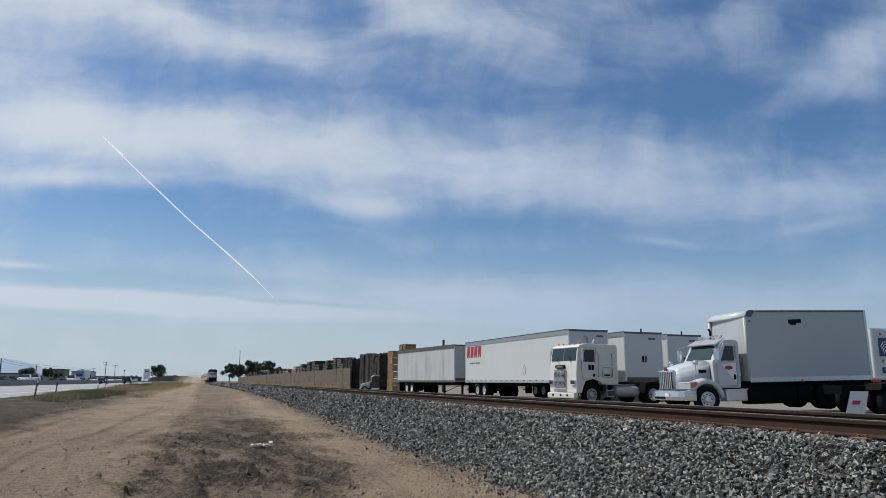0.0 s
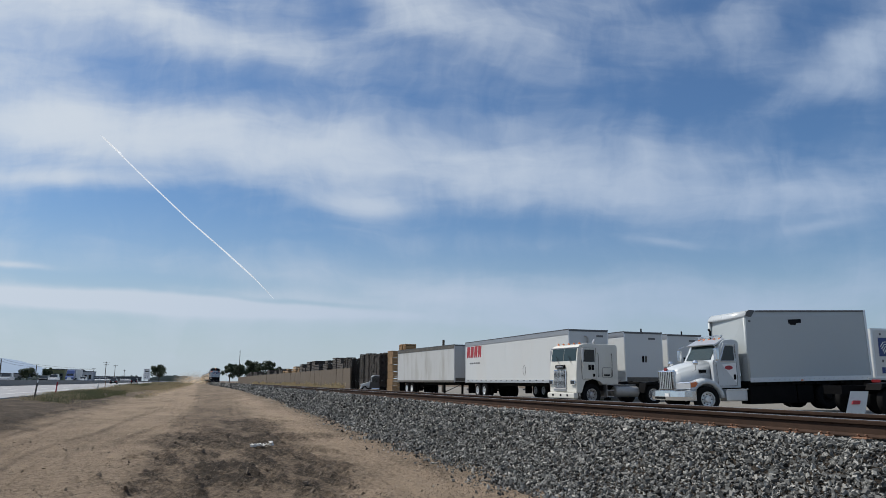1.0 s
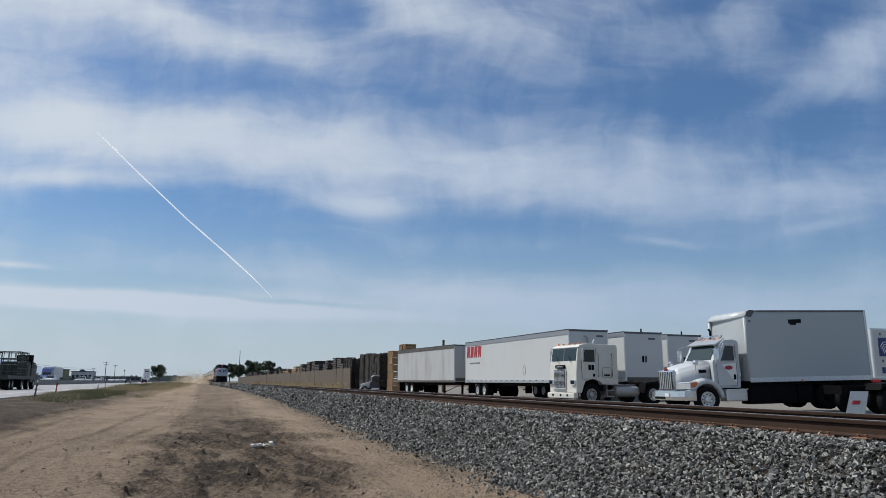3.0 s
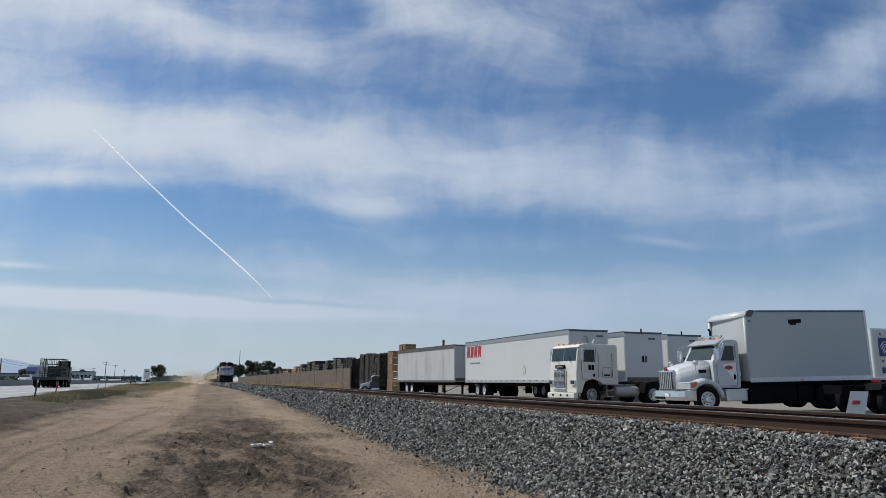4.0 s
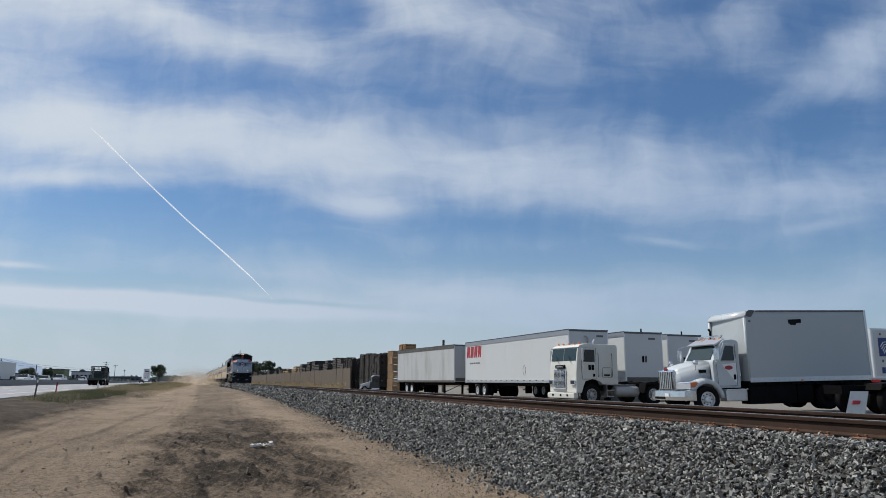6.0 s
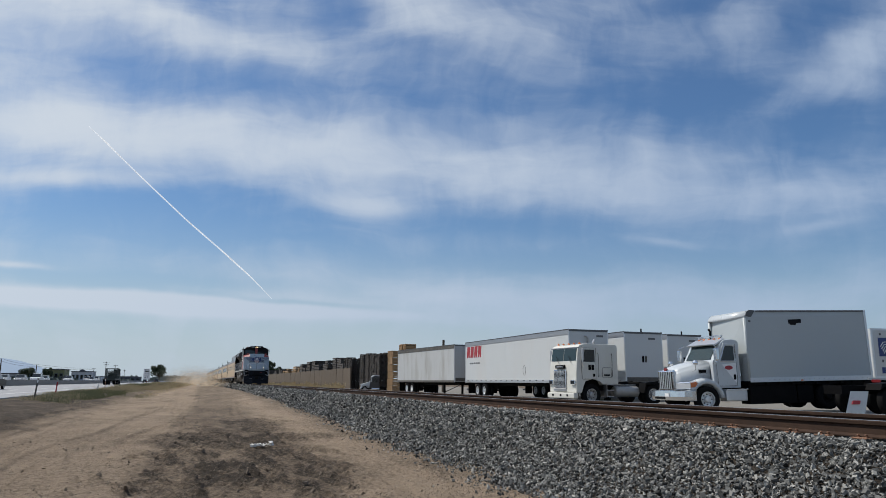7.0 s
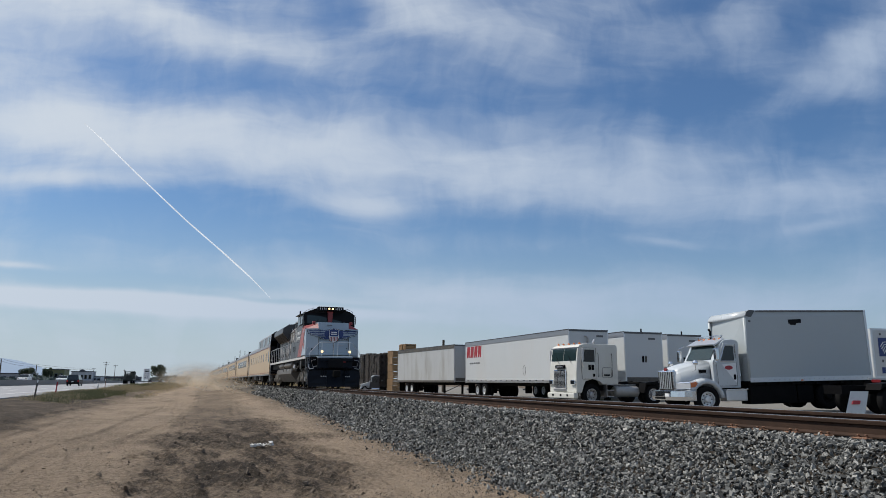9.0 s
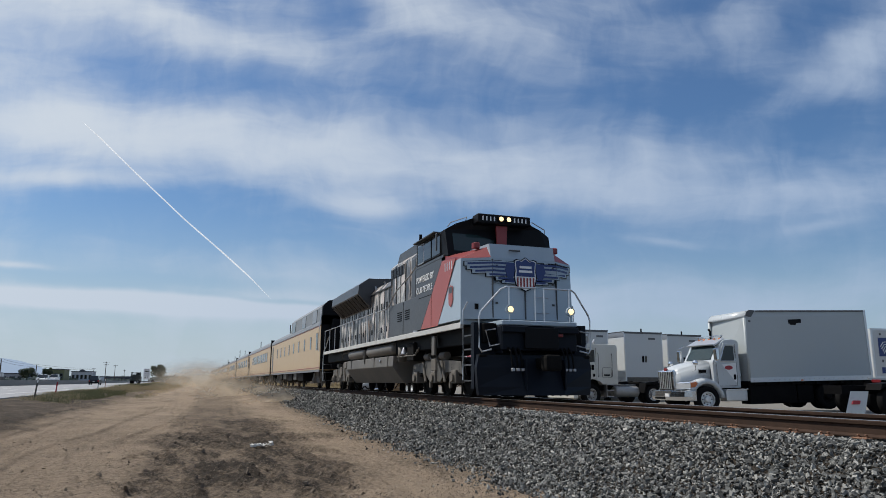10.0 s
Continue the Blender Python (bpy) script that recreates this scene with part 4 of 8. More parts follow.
    for y in (13.4, 15.3, 17.1):
        part("roof_fan", cyl(B(), (0, y, 4.70), (0, y, 4.80), 0.75, 24), BLACK, root)
    part("exhaust_stack", box(B(), -0.35, 0.35, 9.6, 10.5, 4.26, 4.42, 0.03, 1), BLACK, root)
    for s in (-1, 1):
        for k in range(14):
            part("door_hinge_strip", box(B(), s * 1.004 - 0.006, s * 1.004 + 0.006, 8.45 + k * 0.78, 8.48 + k * 0.78, 1.98, 3.94), CAB_BLACK, root)
        for y in (4.02, 5.15, 6.35, 7.5, 8.2):
            part("panel_batten", box(B(), s * 1.222 - 0.008, s * 1.222 + 0.008, y, y + 0.035, 3.06, 4.46), CAB_BLACK, root)
        part("hood_ledge", box(B(), s * 1.0 - 0.03, s * 1.0 + 0.03, 8.3, 12.3, 3.96, 4.02, 0.01, 1), LOCO_GREY, root)
        for y in (8.6, 10.4, 11.9):
            part("lifting_eye", tube(B(), [(s * 0.86, y, 4.2), (s * 0.90, y, 4.34), (s * 0.90, y + 0.14, 4.34), (s * 0.86, y + 0.14, 4.2)], 0.018, 6), STEEL, root)
        part("air_intake", box(B(), s * 1.215 - 0.015, s * 1.215 + 0.015, 6.5, 8.1, 4.08, 4.44, 0.01, 1), CAB_BLACK, root)
        for k in range(8):
            part("intake_slat", box(B(), s * 1.232 - 0.008, s * 1.232 + 0.008, 6.54 + k * 0.2, 6.58 + k * 0.2, 4.10, 4.42), LOCO_GREY, root)
        part("cab_sill_step", box(B(), min(s * 1.40, s * 1.56), max(s * 1.40, s * 1.56), 3.86, 4.3, 1.90, 1.96), STEEL, root)
        # air piping and boxes hung below the sill
        for x, z, y0, y1 in ((1.38, 1.30, 4.2, 6.6), (1.44, 1.22, 4.2, 6.6), (1.36, 1.66, 14.6, 16.2)):
            part("air_pipe", tube(B(), [(s * x, y0, z + 0.15), (s * x, y0 + 0.2, z), (s * x, y1 - 0.2, z), (s * x, y1, z - 0.18)], 0.028, 6), SAND, root)
        part("equipment_box", box(B(), min(s * 1.05, s * 1.46), max(s * 1.05, s * 1.46), 4.55, 5.25, 1.05, 1.62, 0.03, 1), UNDER, root)
        part("air_filter", cyl(B(), (s * 1.36, 6.2, 1.05), (s * 1.36, 6.2, 1.55), 0.13, 12), SAND, root, smooth=True)
        part("rerail_frog", box(B(), s * 1.46 - 0.05, s * 1.46 + 0.05, 14.55, 15.2, 0.95, 1.25, 0.03, 1), SAND, root)
        for y in (7.4, 9.4, 13.4):
            part("tank_strap", box(B(), s * 1.515 - 0.012, s * 1.515 + 0.012, y, y + 0.07, 0.92, 1.30), DUSTY, root)
        part("fuel_filler", cyl(B(), (s * 1.45, 8.4, 1.12), (s * 1.56, 8.4, 1.16), 0.06, 10), STEEL, root)
    part("pilot_lip", box(B(), -1.50, 1.50, -1.00, -0.78, 1.00, 1.07, 0.01, 1), UNDER, root)
    for s in (-1, 1):
        part("pilot_gusset", prism(B(), [(-1.20, 1.10), (-0.76, 1.10), (-0.76, 1.55)], "x", s * 0.98 - 0.015, s * 0.98 + 0.015), NAVY, root)
        part("plow_rib", box(B(), s * 0.52 - 0.02, s * 0.52 + 0.02, -1.52, -1.15, 0.22, 0.95, 0.01, 1), NAVY, root)
        part("anticlimber", box(B(), min(s * 0.35, s * 1.02), max(s * 0.35, s * 1.02), -1.33, -1.22, 1.58, 1.74, 0.02, 1), NAVY, root)
    for x in (-0.6, -0.2, 0.2, 0.6):
        part("nose_rivet_plate", box(B(), x - 0.05, x + 0.05, -0.475, -0.44, 3.44, 3.47), NOSE, root)
    part("nose_top_hatch", box(B(), -0.42, -0.10, -0.41, -0.36, 3.74, 3.78, 0.01, 1), LOCO_GREY, root)
    # side handrails
    for s in (-1, 1):
        hr = B()
        tube(hr, [(s * 1.57, 4.0, 3.95), (s * 1.57, 4.6, 3.75), (s * 1.57, 6.2, 3.45), (s * 1.57, 7.2, 3.02), (s * 1.57, 7.5, 2.95), (s * 1.57, 19.9, 2.95)], 0.022)
        rail = part("side_handrail", hr, STEEL, root)
        for k in range(10):
            y = 7.6 + k * 1.36
            part("stanchion", cyl(B(), (s * 1.57, y, 1.88), (s * 1.57, y, 2.95), 0.02, 8), STEEL, rail)
        end = tube(B(), [(s * 1.57, 18.7, 2.6), (s * 1.57, 19.6, 2.1), (s * 1.58, 20.1, 1.9), (s * 1.58, 20.15, 0.45)], 0.022)
        part("step_grab", end, ALU, rail)
        for z in (0.45, 0.85, 1.25):
            part("rear_step", box(B(), min(s * 1.2, s * 1.56), max(s * 1.2, s * 1.56), 19.6, 20.1, z, z + 0.03), LOCO_GREY, root)
    # tank and reservoirs
    tk = B()
    prism(tk, [(-1.50, 1.28), (-1.52, 0.92), (-1.10, 0.36), (1.10, 0.36), (1.52, 0.92), (1.50, 1.28)], "y", 6.75, 14.4, 0.03)
    part("fuel_tank", tk, TANK, root, "dusty grey faceted fuel tank")
    for s in (-1, 1):
        for y0, y1 in ((6.95, 10.8), (11.3, 14.2)):
            part("air_reservoir", ring_y((s * 1.32, y0, 1.53), [(0, 0.05), (0.03, 0.16), (0.1, 0.205), (y1 - y0 - 0.1, 0.205), (y1 - y0 - 0.03, 0.16), (y1 - y0, 0.05)], 18), TANK, root, smooth=True)
        part("bracket", box(B(), s * 1.52 - 0.02, s * 1.52 + 0.02, 10.95, 11.05, 1.1, 1.66), DUSTY, root)
        part("sand_pipe", tube(B(), [(s * 1.4, 2.55, 1.7), (s * 1.42, 2.5, 1.2), (s * 1.2, 2.4, 0.5)], 0.03), DUSTY, root)
        part("post", box(B(), s * 1.50 - 0.03, s * 1.50 + 0.03, 2.30, 2.55, 1.15, 1.68), TANK, root)
        part("bell", ring_z((s * 1.42, 5.7, 1.28), [(0, 0.14), (0.04, 0.115), (0.16, 0.08), (0.24, 0.04), (0.25, 0.01)], 12), STEEL, root, smooth=True)
    rail_truck(root, 3.25, 3, 3.5, 1.12, 0.53)
    rail_truck(root, 17.1, 3, 3.5, 1.12, 0.53)
    return root


def ring_y(c, prof, segs=16):
    bm = B()
    loft(bm, [[(c[0] + math.cos(2 * math.pi * i / segs) * r, c[1] + o, c[2] + math.sin(2 * math.pi * i / segs) * r) for i in range(segs)] for o, r in prof])
    return bm


def ring_z(c, prof, segs=16):
    bm = B()
    loft(bm, [[(c[0] + math.cos(2 * math.pi * i / segs) * r, c[1] + math.sin(2 * math.pi * i / segs) * r, c[2] + o) for i in range(segs)] for o, r in prof])
    return bm


def build_coach(dome, windows, label):
    root = thing("coach", label, "railway coach", None, "coaches behind the locomotive")
    part("body", box(B(), -1.52, 1.52, 0.35, 25.2, 1.02, 3.45, 0.03, 1), YELLOW, root, "warm yellow painted body side")
    roof = [(-1.55, 3.42), (-1.50, 3.62), (-1.30, 3.86), (-0.80, 4.08), (0, 4.16), (0.80, 4.08), (1.30, 3.86), (1.50, 3.62), (1.55, 3.42)]
    part("roof", prism(B(), roof, "y", 0.32, 25.23), COACH_GREY, root, "grey arched roof")
    for s in (-1, 1):
        part("belt_stripe", box(B(), s * 1.522 - 0.006, s * 1.522 + 0.006, 0.36, 25.19, 1.12, 1.16), RED, root)
        part("eaves_stripe", box(B(), s * 1.522 - 0.006, s * 1.522 + 0.006, 0.36, 25.19, 3.36, 3.40), RED, root)
        part("skirt", box(B(), s * 1.50 - 0.02, s * 1.50 + 0.02, 0.5, 25.0, 0.92, 1.03), COACH_GREY, root)
        for y, w, h in windows:
            f = part("window_frame", box(B(), s * 1.525 - 0.012, s * 1.525 + 0.012, y - w / 2 - 0.05, y + w / 2 + 0.05, 2.58 - h / 2 - 0.05, 2.58 + h / 2 + 0.05, 0.02, 1), COACH_GREY, root)
            part("pane", box(B(), s * 1.536 - 0.006, s * 1.536 + 0.006, y - w / 2, y + w / 2, 2.58 - h / 2, 2.58 + h / 2), GLASS, f)
        dr = part("door", box(B(), s * 1.524 - 0.01, s * 1.524 + 0.01, 23.6, 24.4, 1.12, 3.25, 0.01, 1), CAB_BLACK if not dome else GREY, root)
        part("grab_iron", tube(B(), [(s * 1.53, 24.6, 1.5), (s * 1.60, 24.6, 1.55), (s * 1.60, 24.6, 2.6), (s * 1.53, 24.6, 2.65)], 0.015), STEEL, dr)
    for y0, y1 in ((0.0, 0.35), (25.2, 25.55)):
        part("diaphragm", box(B(), -0.95, 0.95, y0, y1, 1.05, 3.75, 0.04, 1), CAB_BLACK, root)
    part("end_wall", box(B(), -1.5, 1.5, 0.30, 0.36, 1.05, 3.95), CAB_BLACK, root)
    if dome:
        d = B()
        prism(d, [(-1.46, 3.5), (-1.42, 4.45), (-1.15, 4.72), (-0.6, 4.86), (0.6, 4.86), (1.15, 4.72), (1.42, 4.45), (1.46, 3.5)], "y", 0.5, 13.2)
        loft(d, [[(x, 13.2, z) for x, z in ((-1.46, 3.5), (-1.42, 4.45), (-0.6, 4.86), (0.6, 4.86), (1.42, 4.45), (1.46, 3.5))], [(x, 15.0, z) for x, z in ((-1.4, 3.5), (-1.2, 4.1), (-0.6, 4.4), (0.6, 4.4), (1.2, 4.1), (1.4, 3.5))]])
        dm = part("raised_roof", d, COACH_GREY, root, "raised grey roof section")
        part("front_bulkhead", prism(B(), [(-1.50, 3.45), (-1.44, 4.47), (-1.15, 4.75), (-0.6, 4.89), (0.6, 4.89), (1.15, 4.75), (1.44, 4.47), (1.50, 3.45)], "y", 0.30, 0.62), CAB_BLACK, root)
        for s in (-1, 1):
            for y in (2.2, 6.4, 11.0):
                part("roof_window", loft(B(), [[(s * 1.475, y, 3.68), (s * 1.475, y + 1.5, 3.68), (s * 1.445, y + 1.5, 4.4), (s * 1.445, y, 4.4)], [(s * 1.44, y, 3.68), (s * 1.44, y + 1.5, 3.68), (s * 1.41, y + 1.5, 4.4), (s * 1.41, y, 4.4)]]), GLASS, dm)
        part("corner_grab", tube(B(), [(-1.56, 0.5, 2.0), (-1.60, 0.4, 3.2), (-1.5, 0.5, 3.9), (-1.4, 1.2, 4.45)], 0.02), ALU, root)
    for y in (6.0, 11.0, 17.5):
        part("roof_vent", box(B(), -0.3, 0.3, y, y + 0.7, 4.08 if not dome or y > 14 else 4.8, 4.28 if not dome or y > 14 else 4.94, 0.04, 1), COACH_GREY, root)
    part("antenna_pipe", cyl(B(), (-0.6, 20.5, 4.05), (-0.6, 20.5, 4.9), 0.04, 8), CAB_BLACK, root)
    for y, l, z in ((7.0, 2.2, 0.42), (10.0, 1.4, 0.5), (12.2, 2.4, 0.45), (15.4, 1.6, 0.55)):
        for s in (-1, 1):
            part("underfloor_box", box(B(), min(s * 0.5, s * 1.40), max(s * 0.5, s * 1.40), y, y + l, z, 1.0, 0.03, 1), DUSTY if l < 2 else UNDER, root)
    part("centre_sill", box(B(), -0.4, 0.4, 0.2, 25.3, 0.6, 1.04), UNDER, root)
    rail_truck(root, 3.2, 2, 2.6, 1.02, 0.46)
    rail_truck(root, 22.3, 2, 2.6, 1.02, 0.46)
    return root


train = build_locomotive()
small = [(1.4, 0.55, 0.85)] + [(3.6 + k * 2.45, 0.36, 0.62) for k in range(8)]
wide = [(3.5 + k * 1.7, 1.15, 0.72) for k in range(10)]
pairs = [(2.5 + (k // 2) * 3.4 + (k % 2) * 1.25, 1.0, 0.75) for k in range(12)]
first = build_coach(True, small, "yellow power coach with raised grey roof and small windows")
second = build_coach(False, wide, "yellow passenger coach with grey roof and wide windows")
third = build_coach(False, pairs, "yellow passenger coach with grey roof and paired windows")
cars = [(first, 21.2), (second, 47.1), (third, 73.0)]
for k in range(6):
    cars.append((copy_thing((second, third)[k % 2], pose(XC, 400 + 26 * k, RAIL)), 98.9 + 25.9 * k))


# ---- yard: trailers, trucks ----
def road_wheel(root, c, r, w, axis, side, rim_mat=STEEL, name="wheel"):
    """A tyre with a dished rim and hub. axis 'x' or 'y': the axle's direction; side: sign of the outer face."""
    def turn(prof, segs):
        bm = B()
        rings = []
        for o, rr in prof:
            ring = []
            for i in range(segs):
                a, b = math.cos(2 * math.pi * i / segs) * rr, math.sin(2 * math.pi * i / segs) * rr
                ring.append((c[0] + o * side, c[1] + a, c[2] + b) if axis == "x" else (c[0] + a, c[1] + o * side, c[2] + b))
            rings.append(ring)
        return loft(bm, rings)
    h = w / 2
    tyre = part(name, turn([(-h, r * 0.6), (-h, r * 0.92), (-h * 0.8, r), (h * 0.8, r), (h, r * 0.92), (h * 0.95, r * 0.60), (h * 0.5, r * 0.58), (-h * 0.5, r * 0.58)], 28), TYRE, root, "black rubber tyre", True)
    rim = part("rim", turn([(h * 0.3, r * 0.57), (h * 0.92, r * 0.585), (h * 0.92, r * 0.53), (h * 0.35, r * 0.48), (h * 0.25, r * 0.28), (h * 0.9, r * 0.24), (h * 1.05, r * 0.18), (h * 1.08, r * 0.02)], 24), rim_mat, tyre)
    hb = B()
    for k in range(8):
        a = k * math.pi / 4
        da, db = math.cos(a) * r * 0.38, math.sin(a) * r * 0.38
        p = (c[0] + side * h * 0.26, c[1] + da, c[2] + db) if axis == "x" else (c[0] + da, c[1] + side * h * 0.26, c[2] + db)
        q = (p[0] + side * h * 0.2, p[1], p[2]) if axis == "x" else (p[0], p[1] + side * h * 0.2, p[2])
        cyl(hb, p, q, r * 0.055, 6)
    part("wheel_nut", hb, BLACK, rim)


def trailer(m, L, label, H=4.15, W=2.6, logo=None, nose_near=True, old=False):
    """Box trailer along +y from its near end; tandem at the far end."""
    t = thing("box_trailer", label, "trailer", m, "box trailers in the yard")
    hw = W / 2
    body_mat = OLD_WHITE if old else WHITE_TRAILER
    part("body", box(B(), -hw, hw, 0.0, L, 1.15, H, 0.025, 2), body_mat, t, "white sheet-metal body")
    for s in (-1, 1):
        part("top_rail", box(B(), s * hw - 0.02, s * hw + 0.02, 0.02, L - 0.02, H - 0.30, H - 0.02, 0.008, 1), STEEL if not old else DUSTY, t, "dull beige-grey top rail")
        part("roof_lip", box(B(), s * hw - 0.03, s * hw + 0.03, 0.0, L, H - 0.02, H + 0.035, 0.008, 1), LOCO_GREY, t)
        part("bottom_rail", box(B(), s * hw - 0.022, s * hw + 0.022, 0.02, L - 0.02, 1.08, 1.26, 0.008, 1), ALU if not old else DUSTY, t)
        n = int(L / 1.22)
        for k in range(1, n):
            part("panel_seam", box(B(), s * hw - 0.002, s * hw + 0.002, k * L / n - 0.02, k * L / n + 0.02, 1.27, H - 0.15), body_mat, t)
        for k in range(int(L / 0.9)):
            if not old:
                part("rail_marker", box(B(), s * hw - 0.026, s * hw + 0.026, 0.5 + k * 0.9, 0.72 + k * 0.9, 1.20, 1.24), BLACK, t)
    for x in (-hw, hw):
        for y in (0.0, L):
            part("corner_post", box(B(), x - 0.05 if x > 0 else x - 0.012, x + 0.012 if x > 0 else x + 0.05, y - 0.012, y + 0.06 if y == 0 else y + 0.012, 1.1, H, 0.01, 1), ALU, t)
    part("roof_edge", box(B(), -hw, hw, -0.015, 0.03, H - 0.1, H + 0.018), GREY, t)
    # near end
    part("end_plate", box(B(), -hw + 0.1, hw - 0.1, -0.012, 0.0, 1.2, 1.45), DUSTY, t)
    if nose_near:
        g = part("number_strip", box(B(), 0.55, 1.0, -0.008, 0.0, H - 0.42, H - 0.30), GREY, t)
        part("air_fitting", tube(B(), [(-0.1, -0.02, H - 0.9), (-0.1, -0.1, H - 0.5), (-0.2, -0.08, H - 0.38), (-0.3, -0.02, H - 0.38)], 0.05), STEEL, t)
    else:
        part("vent_pipe", cyl(B(), (0.35, 0.7, H), (0.35, 0.7, H + 0.28), 0.05, 8), BLACK, t)
        part("placard", box(B(), -0.15, 0.0, -0.01, 0.0, 2.35, 2.75), BLACK, t)
        part("placard", box(B(), 0.05, 0.2, -0.01, 0.0, 2.35, 2.75), DUSTY, t)
        part("number_strip", box(B(), 0.35, 0.85, -0.008, 0.0, H - 0.45, H - 0.33), GREY, t)
    # far end door frame
    part("rear_frame", box(B(), -hw - 0.02, hw + 0.02, L, L + 0.06, 1.05, H + 0.02, 0.01, 1), STEEL, t)
    part("rear_bumper", box(B(), -hw + 0.1, hw - 0.1, L - 0.1, L, 0.5, 0.62), STEEL, t)
    # under
    part("chassis", box(B(), -0.5, 0.5, 0.6, L - 0.3, 0.85, 1.12), UNDER, t)
    for k in range(int(L / 0.6)):
        part("cross_beam", box(B(), -hw + 0.04, hw - 0.04, 0.3 + k * 0.6, 0.38 + k * 0.6, 0.98, 1.10), UNDER, t)
    part("leg_brace", tube(B(), [(-0.85, 3.0, 0.25), (0.85, 3.0, 0.95)], 0.03, 6), UNDER, t)
    part("slider_box", box(B(), -0.62, 0.62, L - 4.6, L - 1.5, 0.62, 0.92, 0.02, 1), UNDER, t)
    for s in (-1, 1):
        lg = box(B(), s * 0.85 - 0.07, s * 0.85 + 0.07, 2.9, 3.05, 0.12, 1.12)
        box(lg, s * 0.85 - 0.15, s * 0.85 + 0.15, 2.82, 3.13, 0.0, 0.12)
        part("landing_leg", lg, UNDER, t)
        part("mud_flap", box(B(), s * 0.95 - 0.3, s * 0.95 + 0.3, L - 0.42, L - 0.40, 0.25, 1.1), BLACK, t)
        for y in (L - 3.7, L - 2.4):
            road_wheel(t, (s * (hw - 0.16), y, 0.51), 0.51, 0.28, "x", s, ALU)
            road_wheel(t, (s * (hw - 0.5), y, 0.51), 0.51, 0.28, "x", s, STEEL, "inner_wheel")
    for y in (L - 3.7, L - 2.4):
        part("axle", cyl(B(), (-1.0, y, 0.51), (1.0, y, 0.51), 0.07, 10), UNDER, t)
    if logo:
        # slanted red blocks in place of the maker's mark, on the track side
        y = L - 0.3
        h0, h1 = H - 1.32, H - 0.36
        for k in range(4):
            lg = B()
            prism(lg, [(y, h0 + 0.1), (y - 0.26, h0 + 0.1), (y - 0.32, h0 + 0.40), (y - 0.40, h0 + 0.1), (y - 0.60, h0 + 0.1), (y - 0.70, h1), (y - 0.12, h1)], "x", -hw - 0.012, -hw - 0.004)
            part("red_mark", lg, RED_FONT, t, "bold red mark on the side")
            y -= 0.76
        for k in range(5):
            part("mark_bar", box(B(), -hw - 0.01, -hw - 0.004, L - 1.25 - k * 0.42, L - 1.0 - k * 0.42, H - 1.72, H - 1.60), GREY, t)
        part("dent_patch", ring_x((-hw - 0.004, L * 0.36, 1.9), 0.32, 0.008), GREY, t)
    return t


def ring_x(c, r, w):
    bm = B()
    n = 20
    outer = [(c[0], c[1] + math.cos(2 * math.pi * i / n) * r * 0.6, c[2] + math.sin(2 * math.pi * i / n) * r) for i in range(n)]
    tube(bm, outer + [outer[0]], 0.012, 5)
    return bm


trailer(pose(22.30, 37.2, YARD, 0, 0, 0.6), 16.5, "long white box trailer with red mark beside the track", 4.22, 2.68, True)
trailer(pose(21.65, 55.2, YARD, 0, 0, 4.6), 13.3, "older stained white box trailer parked in line", 4.15, 2.6, None, False, True)
trailer(pose(26.30, 37.4, YARD), 14.6, "white box trailer showing its grey-shaded end", 4.2, 2.75, None, False)
trailer(pose(30.15, 38.4, YARD), 14.6, "white box trailer parked deepest in the yard", 4.2, 2.66, None, False)


